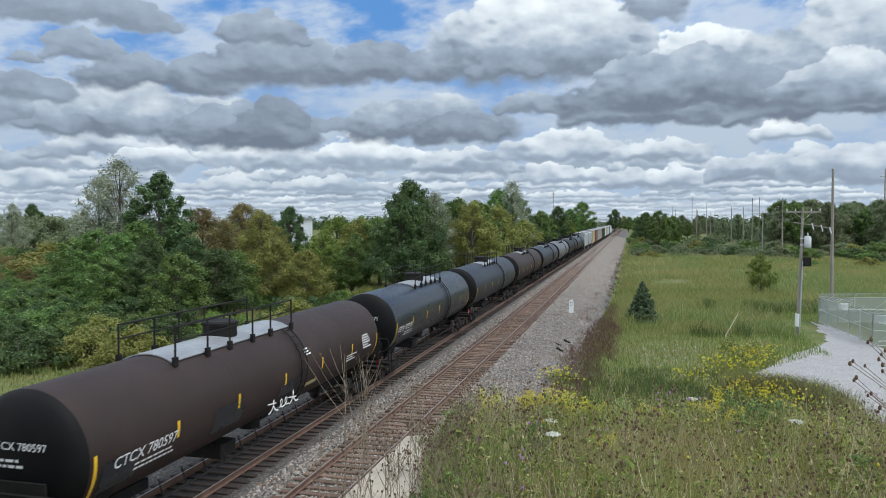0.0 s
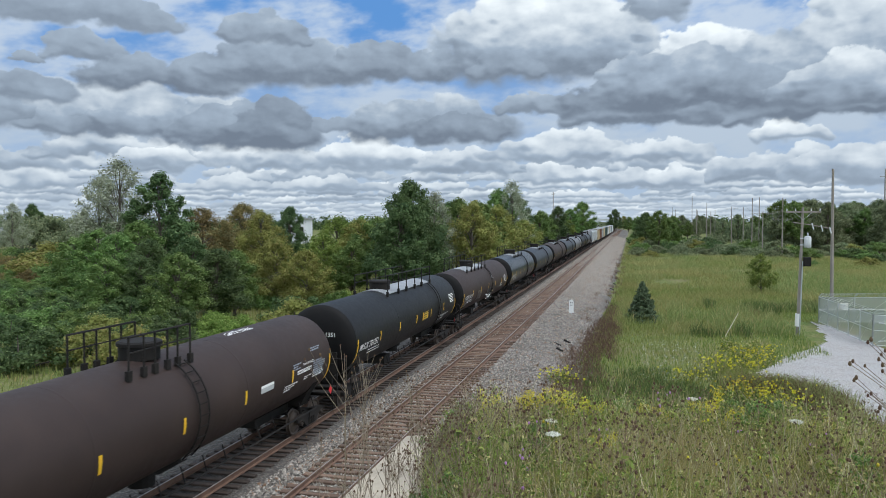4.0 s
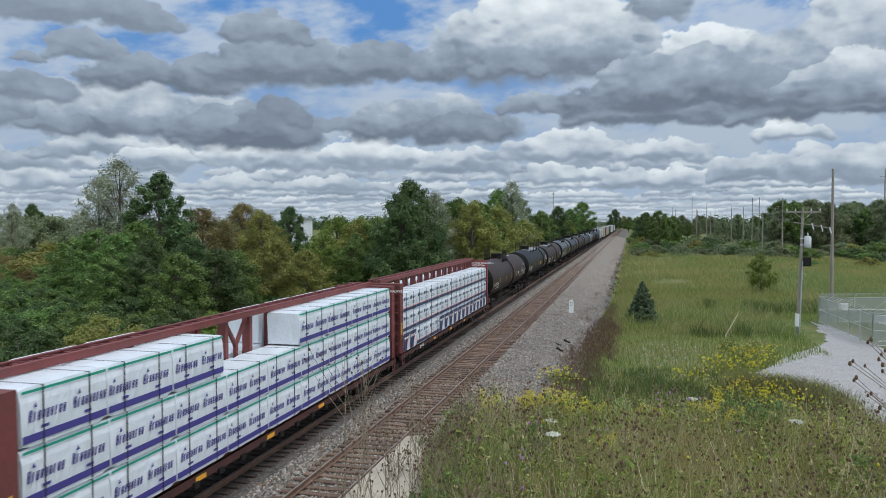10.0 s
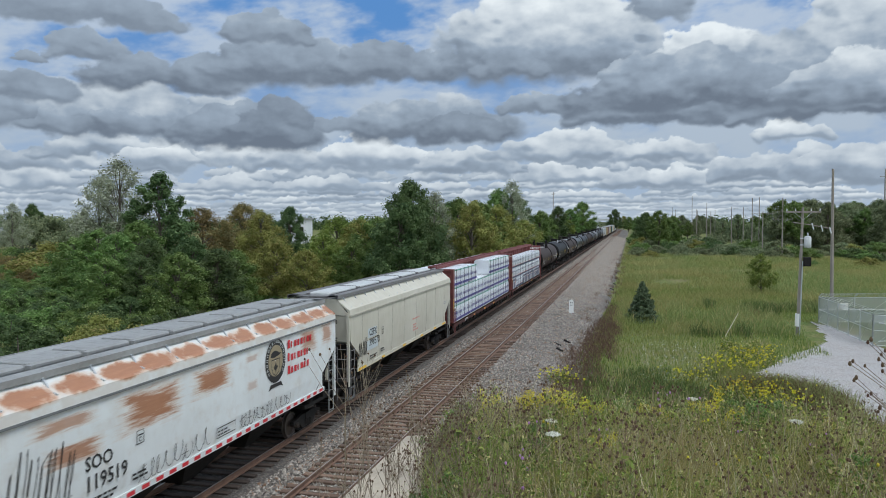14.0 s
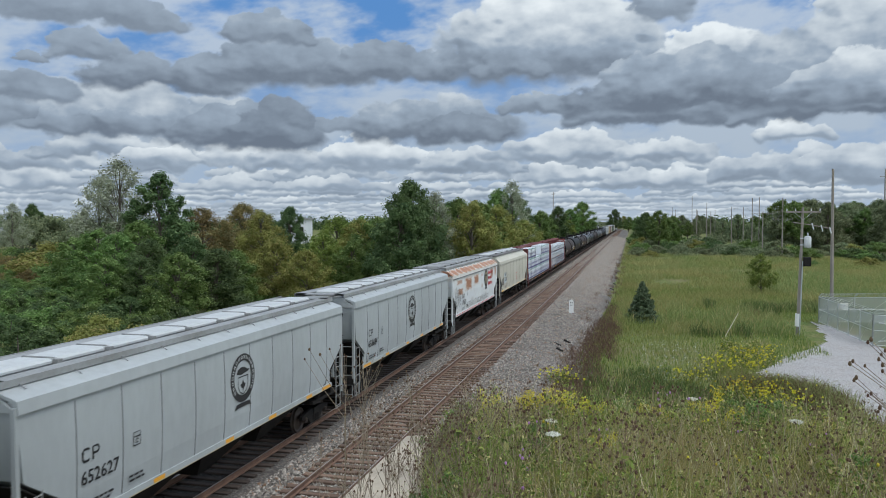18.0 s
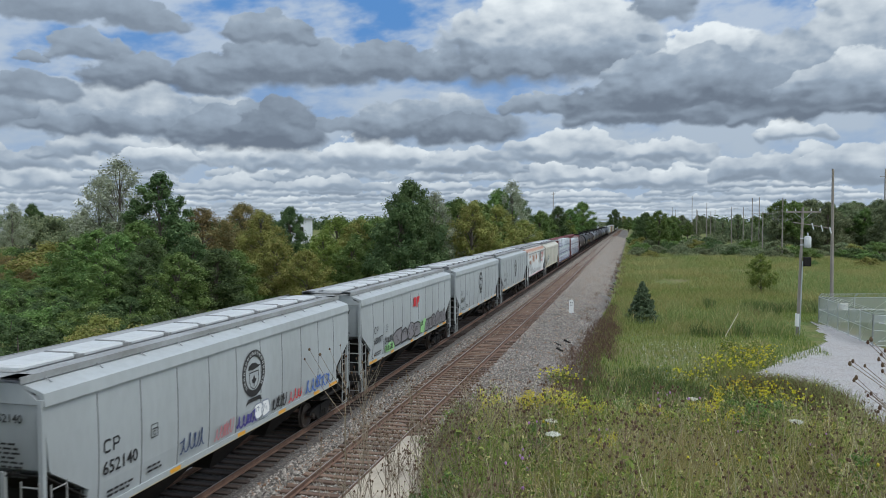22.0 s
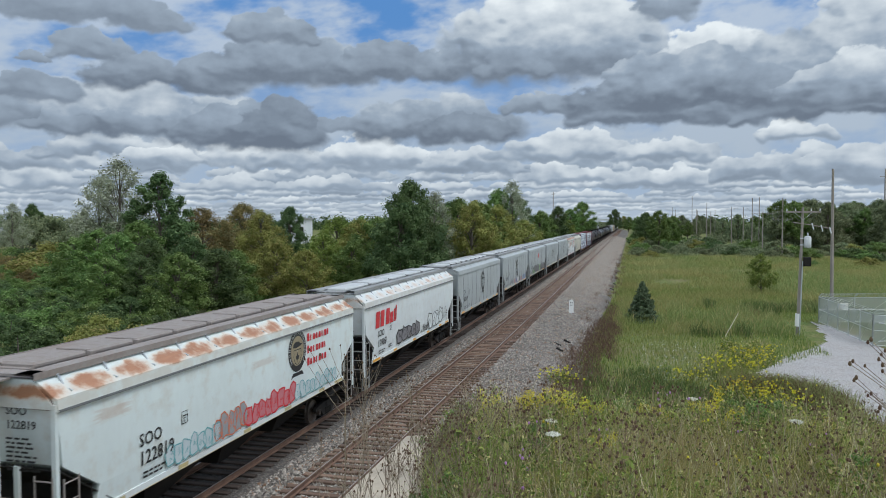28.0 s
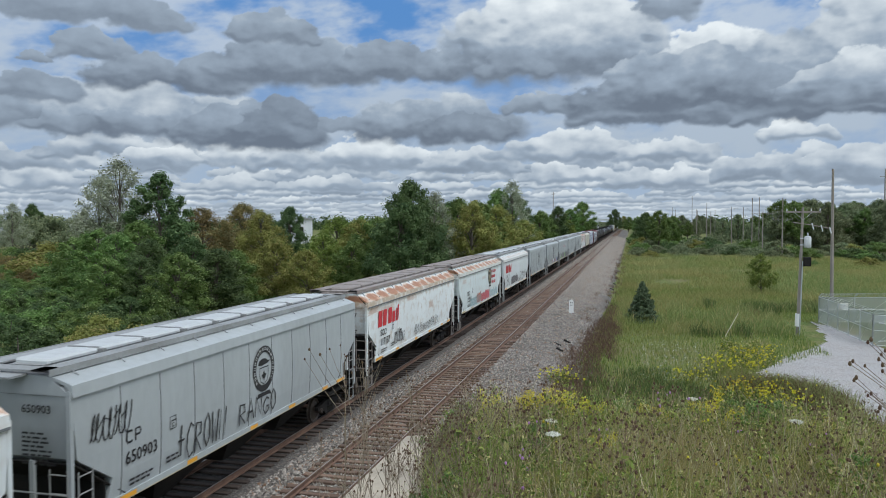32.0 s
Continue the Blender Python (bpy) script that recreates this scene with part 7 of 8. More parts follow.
    M_BOXT = surf("boxcar_tan", (0.5, 0.42, 0.26), (0.4, 0.33, 0.22), 0.5, 5, 0.6)
    for i in range(2):
        ride(hopper("light grey covered hopper car", 18.0, M_CPGREY, M_CPROOF, M_HATCH, 4, 0), s, s + 18)
        s += 18
    for i, (p, lab) in enumerate([(M_BOXT, "tan boxcar"), (M_BOXR, "rust brown boxcar"), (M_CPGREY, "pale grey boxcar"), (M_BOXT, "tan boxcar"), (M_BOXG, "dark green boxcar"), (M_BOXG, "dark green boxcar"), (M_CLEANW, "white boxcar"), (M_BOXT, "tan boxcar"), (M_CLEANW, "white boxcar"), (M_BOXG, "dark green boxcar"), (M_CLEANW, "white boxcar"), (M_CLEANW, "white boxcar")]):
        ride(boxcar(lab + " far ahead in the train", p), s, s + 18.2)
        s += 18.2


def red_block(root, y, z, x):
    sh = Shape()
    poly(sh, [(0, 0), (0.5, 0), (0.58, 0.46), (0.08, 0.46)])
    poly(sh, [(0.6, -0.1), (0.78, -0.1), (0.82, 0.14), (1.12, 0.14), (1.18, 0.46), (0.7, 0.46)])
    joined(part("red_lettering", sh, M_RED, root, "red painted blocks", at=side_plane(y, z, x)))


def red_rail(root, y, x):
    """Slanted red block shapes in place of a painted name."""
    sh = Shape()
    for a, w, h in ((0.0, 0.52, 0.72), (0.66, 0.5, 0.72), (1.42, 0.52, 0.72), (2.06, 0.4, 0.5), (2.6, 0.0, 0.6), (2.84, 0.0, 0.74)):
        w, k = max(w, 0.17), 0.14 * h
        poly(sh, [(a, 0), (a + w, 0), (a + w + k, h), (a + k, h)])
    joined(part("red_lettering", sh, M_RED, root, "slanted red painted blocks", at=side_plane(y, 2.88, x)))


def red_words(root, y, x):
    sh = Shape()
    for r, k in enumerate((8, 7, 7)):
        for i in range(k):
            a = i * 0.25
            h, b = (0.27 if i == 0 else 0.21), -r * 0.42
            w = (0.17, 0.14, 0.18, 0.09)[(i * 3 + r) % 4]
            poly(sh, [(a, b), (a + w, b), (a + w, b + h), (a, b + h)])
    joined(part("red_lettering", sh, M_RED, root, "red lettering in three lines", at=side_plane(y, 3.45, x)))


train()

# ---- things along the line ----
def gravel_lot():
    sh = Shape()
    pts = [(7.2, 47.6), (7.4, 43.0), (8.5, 39.5), (8.7, 36.9), (11.0, 36.4), (30, 33), (60, 35), (60, 53), (30, 55), (17.2, 59), (16.4, 71), (15.4, 73.6), (14.7, 66), (14.0, 61), (12.7, 59), (9.9, 54)]
    step, keep = 0.25, {}

    def inside(x, y):
        hit = False
        for (x0, y0), (x1, y1) in zip(pts, pts[1:] + pts[:1]):
            if (y0 > y) != (y1 > y) and x < (x1 - x0) * (y - y0) / (y1 - y0) + x0:
                hit = not hit
        return hit

    for j in range(171):
        for i in range(216):
            x, y = 6.5 + i * step, 32.5 + j * step
            w = 0.5 * noise.noise((x * 0.7, y * 0.7, 9))
            if inside(x + w, y + w):
                for a, b in ((0, 0), (1, 0), (1, 1), (0, 1)):
                    k = (i + a, j + b)
                    if k not in keep:
                        keep[k] = len(sh.v)
                        px, py = 6.5 + k[0] * step + 0.12 * noise.noise((k[0] * 3.1, k[1] * 3.1, 0)), 32.5 + k[1] * step + 0.12 * noise.noise((k[0] * 3.1, k[1] * 3.1, 5))
                        sh.v.append((px, py, ground_z(px, py) + 0.03))
                sh.f.append((keep[i, j], keep[i + 1, j], keep[i + 1, j + 1], keep[i, j + 1]))
    solid("gravel_lot", sh, M_GRAVEL, "pale grey gravel yard in front of the fence", "gravel", kind="structure")


def utility_pole(x, y, h, r=0.16, arms=((0.4, 1.2),), label="weathered grey wooden utility pole", lean=0.0, turn=0.0):
    root = thing("utility_pole", label, "utility pole", "utility poles", at=(x, y, ground_z(x, y) - 0.1))
    root.rotation_euler = (0, 0, turn)
    part("pole", Shape().tube([(0, 0, 0), (lean * 0.5, 0, h * 0.5), (lean, 0, h)], r, 10, r * 0.62), M_POLE, root, smooth=True)
    for d, half in arms:
        part("crossarm", Shape().box(lean - half, lean + half, -0.2, -0.09, h - d - 0.06, h - d + 0.06), M_POLE, root)
        part("arm_brace", Shape().tube([(lean - half * 0.55, -0.14, h - d), (lean, -0.12, h - d - half * 0.5), (lean + half * 0.55, -0.14, h - d)], 0.02, 4), M_GALV, root)
        for k in (-0.95, -0.45, 0.45, 0.95):
            part("insulator", shared("insulator", lambda: Shape().turn([(0.02, 0), (0.05, 0.05), (0.03, 0.1), (0.05, 0.15), (0.03, 0.2)], 8, "z").mesh("insulator", M_TRAFO)), M_TRAFO, root, at=(lean + k * half, -0.14, h - d + 0.06))
    return root


def wire(a, b, sag):
    sh = Shape().tube([Vector(a).lerp(Vector(b), i / 14) - Vector((0, 0, sag * 4 * (i / 14) * (1 - i / 14))) for i in range(15)], 0.024, 4)
    solid("power_line", sh, M_STRAP, "thin dark overhead power line between poles", "power line", "power lines")


def pole_line():
    # pole by the yard, with cutouts, transformer and a meter box
    p = utility_pole(12.63, 64.1, 10.15, 0.145, ((0.35, 1.25),), "grey wooden pole with crossarm and a pale transformer", 0.25)
    part("cutout_arm", Shape().tube([(-0.5, -0.2, 9.0), (0.9, -0.2, 8.78), (2.3, -0.2, 8.5)], 0.035, 5), M_POLE, p)
    for x, z in ((0.85, 8.8), (1.5, 8.65), (2.1, 8.5)):
        part("fuse_cutout", Shape().tube([(x, -0.25, z + 0.12), (x + 0.12, -0.3, z - 0.35)], 0.045, 6), M_TRAFO, p)
    part("transformer", Shape().turn([(0.24, 0), (0.27, 0.05), (0.27, 0.75), (0.2, 0.86), (0.06, 0.9), (0.06, 1.1), (0.02, 1.15)], 16, "z").move(0.6, -0.1, 7.05), M_TRAFO, p, "pale grey can transformer", True)
    part("transformer_bracket", Shape().box(0.05, 0.4, -0.15, -0.05, 7.2, 7.3).box(0.05, 0.4, -0.15, -0.05, 7.7, 7.8), M_GALV, p)
    part("equipment_box", Shape().bevel_box(0.3, 0.85, -0.35, 0.1, 5.6, 6.3, 0.03), M_UNDER, p, "dark equipment box")
    part("riser_conduit", Shape().tube([(0.1, -0.2, 0.1), (0.25, -0.2, 6.0)], 0.045, 6), M_GALV, p)
    part("base_marker", Shape().turn([(0.2, 0.9), (0.2, 1.9)], 12, "z"), M_WHITE, p, "white sleeve at the foot")
    utility_pole(20.0, 85.3, 14.4, 0.19, (), "tall bare grey wooden transmission pole", -0.1)
    utility_pole(81.0, 279.5, 26.0, 0.3, ((2.6, 1.6),), "tall grey wooden transmission pole with crossarm")
    utility_pole(31.0, 199.0, 11.2, 0.18, ((0.45, 2.6),), "grey wooden pole with a long crossarm")
    utility_pole(34.2, 192.0, 14.4, 0.18, ((3.3, 2.4), (5.0, 2.2)), "grey wooden pole with two crossarms")
    for x, y, h, arm in ((40.2, 280, 17.0, 0), (33.4, 278.7, 14.0, 2.0), (43.2, 285, 17.2, 0), (44, 330, 14.5, 0), (30.9, 341, 16.6, 0), (31.4, 429, 22.0, 0), (46.4, 462, 15.0, 0), (33, 420, 15, 0), (37.5, 470, 15, 0), (41, 430, 14, 0), (26, 520, 18, 0), (30, 560, 17, 1.5)):
        utility_pole(x, y, h, 0.2, ((0.8, arm),) if arm else (), "far grey wooden transmission pole")
    utility_pole(-26.0, 262, 19.5, 0.16, ((0.8, 0.7),), "thin far pole above the trees")
    for k in (-1.5, 1.5):
        wire((12.9 + k, 63.8, 8.75), (34.2 + k * 1.5, 192, 9.5), 1.6)
        wire((31 + k * 1.6, 199, 9.4), (34.2 + k * 1.4, 192, 7.9), 1.0)
        wire((34.2 + k * 1.4, 192, 9.6), (36.9 + k, 280, 12), 2.2)


def mile_sign():
    root = thing("milepost", "white enamel milepost with rounded top on the ballast shoulder", "sign", at=(-5.03, 66.9, -0.75))
    sh = Shape()
    pr = [(-0.2, 0.35), (0.2, 0.35), (0.2, 1.32), (0.17, 1.42), (0.1, 1.49), (0, 1.52), (-0.1, 1.49), (-0.17, 1.42), (-0.2, 1.32)]
    n = len(pr)
    sh.v = [(x, -0.02, z) for x, z in pr] + [(x, 0.02, z) for x, z in pr]
    sh.f = [tuple(range(n)), tuple(range(2 * n - 1, n - 1, -1))] + [(i, n + i, n + (i + 1) % n, (i + 1) % n) for i in range(n)]
    part("board", sh, M_WHITE, root)
    part("post", Shape().box(-0.04, 0.04, 0.02, 0.08, 0, 1.2), M_GALV, root)
    for i, x in enumerate((-0.09, 0.04)):
        part("numeral_bar", Shape().box(x, x + 0.06, -0.026, -0.022, 1.18, 1.3), M_INK, root)
    part("numeral_bar", Shape().box(-0.1, 0.1, -0.026, -0.022, 1.0, 1.06), M_INK, root)


def fence():
    m, n, l, out = wires("chain_link")
    co = n.new("ShaderNodeTexCoord").outputs["Object"]
    p = n.new("ShaderNodeBsdfPrincipled")
    p.inputs["Base Color"].default_value = (0.5, 0.54, 0.57, 1)
    p.inputs["Metallic"].default_value, p.inputs["Roughness"].default_value = 0.4, 0.45
    tr = n.new("ShaderNodeBsdfTransparent")
    mx = n.new("ShaderNodeMixShader")
    mx.inputs[0].default_value = 0.4
    l.new(tr.outputs[0], mx.inputs[1])
    l.new(p.outputs[0], mx.inputs[2])
    l.new(mx.outputs[0], out.inputs["Surface"])
    root = thing("chain_link_fence", "galvanised chain link fence with barbed wire round a yard", "fence")

    def run(a, b, k, slack=0.0):
        a, b = Vector(a), Vector(b)
        for i in range(k + 1):
            q = a.lerp(b, i / k)
            part("fence_post", Shape().tube([(q.x, q.y, -1.5), (q.x, q.y, 0.95)], 0.045, 7).tube([(q.x, q.y, 0.95), (q.x + 0.22, q.y - 0.1, 1.25)], 0.025, 5), M_GALV, root)
        for z in (0.9, -0.2, -1.25):
            part("fence_rail", Shape().tube([(a.x, a.y, z), (b.x, b.y, z)], 0.028, 6), M_GALV, root)
        for o in (0.06, 0.14, 0.22):
            part("barbed_wire", Shape().tube([(a.x + o, a.y - o * 0.45, 0.95 + o * 1.35), (b.x + o, b.y - o * 0.45, 0.95 + o * 1.35)], 0.012, 4), M_GALV, root)
        for i in range(k):
            q, w = a.lerp(b, i / k), a.lerp(b, (i + 1) / k)
            sh = Shape()
            sh.v = [(q.x, q.y, -1.32), (w.x, w.y, -1.32), (w.x, w.y, 0.88), (q.x, q.y, 0.88)]
            sh.f = [(0, 1, 2, 3)]
            part("mesh_panel", sh, m, root, "wire mesh")
            part("tension_wire", Shape().tube([(q.x, q.y, -1.3), (w.x, w.y, 0.85)], 0.012, 4), M_GALV, root)

    run((16.1, 73.0), (16.8, 60.0), 5)
    run((16.1, 73.0), (46.0, 78.0), 10)
    run((16.8, 60.0), (24.0, 57.8), 3)
    part("gate_bar", Shape().tube([(17.0, 59.4, 0.4), (24.0, 57.4, 0.2)], 0.05, 6).tube([(17.0, 59.4, -0.9), (24.0, 57.4, 0.3)], 0.04, 6), M_GALV, root, "gate bar")
    sg = part("warning_board", Shape().box(17.0, 17.6, 69.6, 69.65, 0.3, 0.75), M_WHITE, root, "small white board")


def spruce(x, y, h):
    rng = random.Random(77)
    root = thing("spruce_tree", "small blue-green spruce with layered branches", "tree", at=(x, y, ground_z(x, y) - 0.05))
    part("trunk", Shape().tube([(0, 0, 0), (0, 0, h * 0.95)], 0.07, 7, 0.01), M_BARK, root)
    cen = []
    for k in range(120):
        t = (k + rng.random()) / 120
        z = h * (0.05 + 0.93 * t)
        w = h * 0.4 * (1 - t) ** 0.85 + 0.03
        a = k * 2.4
        r = w * rng.uniform(0.55, 1.05)
        cen.append((math.cos(a) * r, math.sin(a) * r, z - r * 0.25, 0.13 + 0.26 * (1 - t)))
    v, f = leaf_cloud(rng, cen, 12000, 0.1, 0.3)
    part("needles", np_mesh("needles", v, f, L_SPRUCE), L_SPRUCE, root)


def far_buildings():
    for x, y, w, d, h, lab in ((-137.5, 300, 6, 16, 10.5, "long pale grey warehouse behind the trees"), (-297, 306, 12, 8, 6.0, "low white house far behind the shrubs")):
        root = thing("warehouse" if w == 6 else "farm_building", lab, "building", at=(x, y, ground_z(x, y) - 0.3))
        part("wall", Shape().box(-w / 2, w / 2, -d / 2, d / 2, 0, h), M_WALLFAR, root)
        part("roof", Shape().box(-w / 2 - 0.6, w / 2 + 0.6, -d / 2 - 0.6, d / 2 + 0.6, h, h + 0.7), M_ROOFFAR, root)
        for i in range(4):
            part("window", Shape().box(-w / 2 + 3 + i * w / 4.5, -w / 2 + 5 + i * w / 4.5, -d / 2 - 0.08, -d / 2 - 0.02, h * 0.5, h * 0.7), M_UNDER, root)
    root = thing("road_bridge", "pale concrete road bridge far down the line", "bridge", at=(0, 760, 0))
    part("deck", Shape().box(-45, 40, -5, 5, 7.2, 8.4), M_WALLFAR, root)
    part("parapet", Shape().box(-45, 40, -5.2, -4.9, 8.4, 9.4), M_WALLFAR, root)
    for x in (-32, 12):
        part("pier", Shape().box(x - 0.8, x + 0.8, -4, 4, -1.5, 7.2), M_WALLFAR, root)


def wing_wall():
    sh = Shape()
    a = [(-3.66, 12.25), (-3.2, 12.35), (-2.7, 9.2), (-3.65, 8.4)]
    z = [4.0, 4.02, 4.1, 4.0]
    sh.v = [(x, y, h) for (x, y), h in zip(a, z)] + [(x, y, h - 2.6) for (x, y), h in zip(a, z)]
    sh.f = [(0, 3, 2, 1), (4, 5, 6, 7), (0, 1, 5, 4), (1, 2, 6, 5), (2, 3, 7, 6), (3, 0, 4, 7)]
    solid("wing_wall", sh, M_CONC, "weathered pale concrete wing wall at the hill's edge", "wall", kind="structure")


gravel_lot()
pole_line()
mile_sign()
fence()
spruce(1.02, 70.0, 3.7)
far_buildings()
wing_wall()


# ---- meadow plants ----
def blades(name, spots, height, width, material, seed, label, category, lean=0.35, split=False):
    """Grass: bent tapering blades rooted at spots (array of x, y)."""
    g = np.random.default_rng(seed)
    n = len(spots)
    z = np.array([ground_z(x, y) for x, y in spots])
    h = height * (0.55 + 0.75 * g.random(n))
    a = g.random(n) * math.tau
    d = np.stack([np.cos(a), np.sin(a)], 1)
    w = width * (0.6 + 0.8 * g.random(n))
    b = g.random(n) * math.tau
    s = np.stack([np.cos(b), np.sin(b)], 1) * w[:, None] / 2
    le = lean * h * (0.3 + g.random(n))
    r = np.column_stack([spots, z - 0.03])
    m = np.column_stack([spots + d * (le * 0.35)[:, None], z + h * 0.6])
    t = np.column_stack([spots + d * le[:, None], z + h * 0.97])
    s3 = np.column_stack([s, np.zeros(n)])
    v = np.stack([r - s3, r + s3, m + s3 * 0.8, m - s3 * 0.8, t], 1).reshape(-1, 3)
    k = np.arange(n)[:, None] * 5
    f = (k + np.array([0, 1, 2, 3])).tolist() + (k + np.array([3, 2, 4])).tolist()
    me = bpy.data.meshes.new(name)
    me.from_pydata(v.tolist(), [], f)
    me.materials.append(material)
    return tagged(new(name, me), label, category, kind="stuff")


def scatter(seed, n, x0, x1, y0, y1, keep=None):
    g = np.random.default_rng(seed)
    p = np.column_stack([g.uniform(x0, x1, n), g.uniform(y0, y1, n)])
    if keep is not None:
        p = p[[keep(x, y) for x, y in p]]
    return p


def clear_of_lot(x, y):
    return not (7.0 < x < 60 and 31 < y < 55 - max(0, (12 - x)) * 1.5) and not (13.0 < x < 18 and 50 < y < 73)


def plateau(x, y):
    return y < 9.5 and math.hypot(x, y) > 2.3 and math.atan2(x, y) > -0.245 + 0.05 * noise.noise((x * 2, y * 2, 6))


def wiry(name, label, x, y, h, seed, heads, head_mat, stem_mat, leaf_mat=None, spread_=0.35, head_r=0.02, category="weed", bend=0.1):
    """A branching stalk with seed or flower heads at the tips."""
    rng = random.Random(seed)
    z = ground_z(x, y)
    root = thing(name, label, category, "meadow weeds", at=(x, y, z - 0.03))
    sh, tips = Shape(), []
    a0 = rng.random() * 6.28
    top = Vector((math.cos(a0) * bend * h, math.sin(a0) * bend * h, h))
    sh.tube([(0, 0, 0), tuple(top * 0.5 + Vector((0, 0, 0.03))), tuple(top)], 0.0022 + h * 0.0005, 5, 0.0012)
    tips.append(top)
    for i in range(heads - 1):
        t = rng.uniform(0.45, 0.92)
        a = i * 2.4 + rng.random()
        p = top * t
        e = p + Vector((math.cos(a) * spread_ * h * rng.uniform(0.3, 0.8) * (1.3 - t), math.sin(a) * spread_ * h * rng.uniform(0.3, 0.8) * (1.3 - t), h * rng.uniform(0.12, 0.3)))
        e.z = min(e.z, h * 1.02)
        sh.tube([tuple(p), tuple(p.lerp(e, 0.55) - Vector((0, 0, 0.015))), tuple(e)], 0.0018, 4, 0.001)
        tips.append(e)
    tagged(part("stem", sh, stem_mat, root), kind="stuff")
    for e in tips:
        k = rng.randrange(3)
        r = head_r * (0.75, 1.0, 1.2)[k]
        part("seed_head" if head_mat is L_SEED else "flower_head", shared(("head", head_mat.name, head_r, k), lambda: Shape().turn([(r * 0.3, -r), (r * 0.95, -r * 0.4), (r, r * 0.3), (r * 0.6, r * 1.1), (r * 0.2, r * 1.3)], 7, "z").mesh("head", head_mat)), head_mat, root, at=e)
    if leaf_mat is not None:
        cen = [(top.x * t, top.y * t, h * t, 0.07 * (1.2 - t)) for t in (0.1, 0.2, 0.3, 0.42, 0.55, 0.68)]
        v, f = leaf_cloud(rng, cen, 60, 0.028)
        part("leaves", np_mesh("leaves", v, f, leaf_mat), leaf_mat, root)
    return root


def sprig(foot, fork, tips):
    """A thin dry stalk that forks into a few twigs with round seed heads."""
    z = ground_z(*foot) - 0.03
    root = thing("seed_stalk", "dark thin stalk with round brown seed heads", "weed", "meadow weeds", at=(*foot, z))
    o, f = Vector((*foot, z)), Vector(fork)
    sh = Shape().tube([(0, 0, 0), tuple((f - o) * 0.5 + Vector((0.04, -0.02, 0.05))), tuple(f - o)], 0.0032, 5, 0.0016)
    for t in tips:
        e = Vector(t)
        sh.tube([tuple(f - o), tuple(f.lerp(e, 0.5) - o + Vector((0, 0, 0.008))), tuple(e - o)], 0.0013, 4, 0.0009)
    tagged(part("stem", sh, L_STALK, root), kind="stuff")
    for k, t in enumerate(tips):
        r = (0.0035, 0.0041, 0.0031)[k % 3]
        head = Shape().turn([(r * 0.25, -r * 1.2), (r * 0.9, -r * 0.5), (r, r * 0.2), (r * 0.7, r), (r * 0.45, r * 1.5), (r * 0.1, r * 1.7)], 8, "z")
        part("seed_head", head, L_SEED, root, at=Vector(t) - o)


def goldenrod(x, y, h, seed, stems=9, wide=0.3):
    rng = random.Random(seed)
    root = thing("goldenrod", "goldenrod clump with yellow plumes and green leaves", "wildflower", "goldenrod clumps", at=(x, y, ground_z(x, y) - 0.02))
    sh, leaf_c, bloom = Shape(), [], []
    for i in range(stems):
        a, r = i * 2.4, wide * math.sqrt((i + 0.5) / stems)
        b = Vector((math.cos(a) * r * 0.5, math.sin(a) * r * 0.5, 0))
        t = Vector((math.cos(a) * r * 1.2, math.sin(a) * r * 1.2, h * rng.uniform(0.8, 1.05)))
        sh.tube([tuple(b), tuple(b.lerp(t, 0.5)), tuple(t)], 0.005, 4, 0.002)
        for k in range(7):
            u = 0.12 + 0.11 * k
            p = b.lerp(t, u)
            leaf_c.append((p.x, p.y, p.z, 0.05 + h * 0.05))
        for k in range(4):
            p = b.lerp(t, 0.84 + 0.05 * k)
            if wide > 0.5:
                p = p + Vector((rng.gauss(0, 0.3), rng.gauss(0, 0.3), rng.gauss(0, 0.18) - 0.1))
            bloom.append((p.x + rng.uniform(-0.04, 0.04) * h, p.y + rng.uniform(-0.04, 0.04) * h, p.z, 0.028 + 0.035 * h * (1 - k * 0.2)))
    tagged(part("stem", sh, L_FORB, root), kind="stuff")
    v, f = leaf_cloud(rng, leaf_c, 70 * stems, 0.018 if wide < 0.5 else 0.04)
    part("leaves", np_mesh("leaves", v, f, L_FORB), L_FORB, root)
    v, f = leaf_cloud(rng, bloom, 150 * stems if wide < 0.5 else 90 * stems, 0.0075 if wide < 0.5 else 0.032)
    tagged(part("plume", np_mesh("plume", v, f, L_GOLD), L_GOLD, root, "yellow plume"), kind="stuff")


def lace(x, y, h, seed):
    rng = random.Random(seed)
    root = thing("wild_carrot", "wild carrot with a flat white umbel", "wildflower", "wild carrots", at=(x, y, ground_z(x, y) - 0.02))
    sh, cen = Shape(), []
    sh.tube([(0, 0, 0), (0.02, 0.01, h * 0.5), (0, 0, h * 0.93)], 0.004, 5, 0.002)
    for i in range(24):
        a, r = i * 2.4, 0.042 * math.sqrt((i + 0.5) / 24)
        e = (math.cos(a) * r, math.sin(a) * r, h - r * r * 5)
        sh.tube([(0, 0, h * 0.93), e], 0.0012, 3)
        cen.append((*e, 0.009))
    part("stem", sh, L_FORB, root)
    v, f = leaf_cloud(rng, cen, 500, 0.005)
    part("umbel", np_mesh("umbel", v, f, L_LACE), L_LACE, root, "white flat umbel")


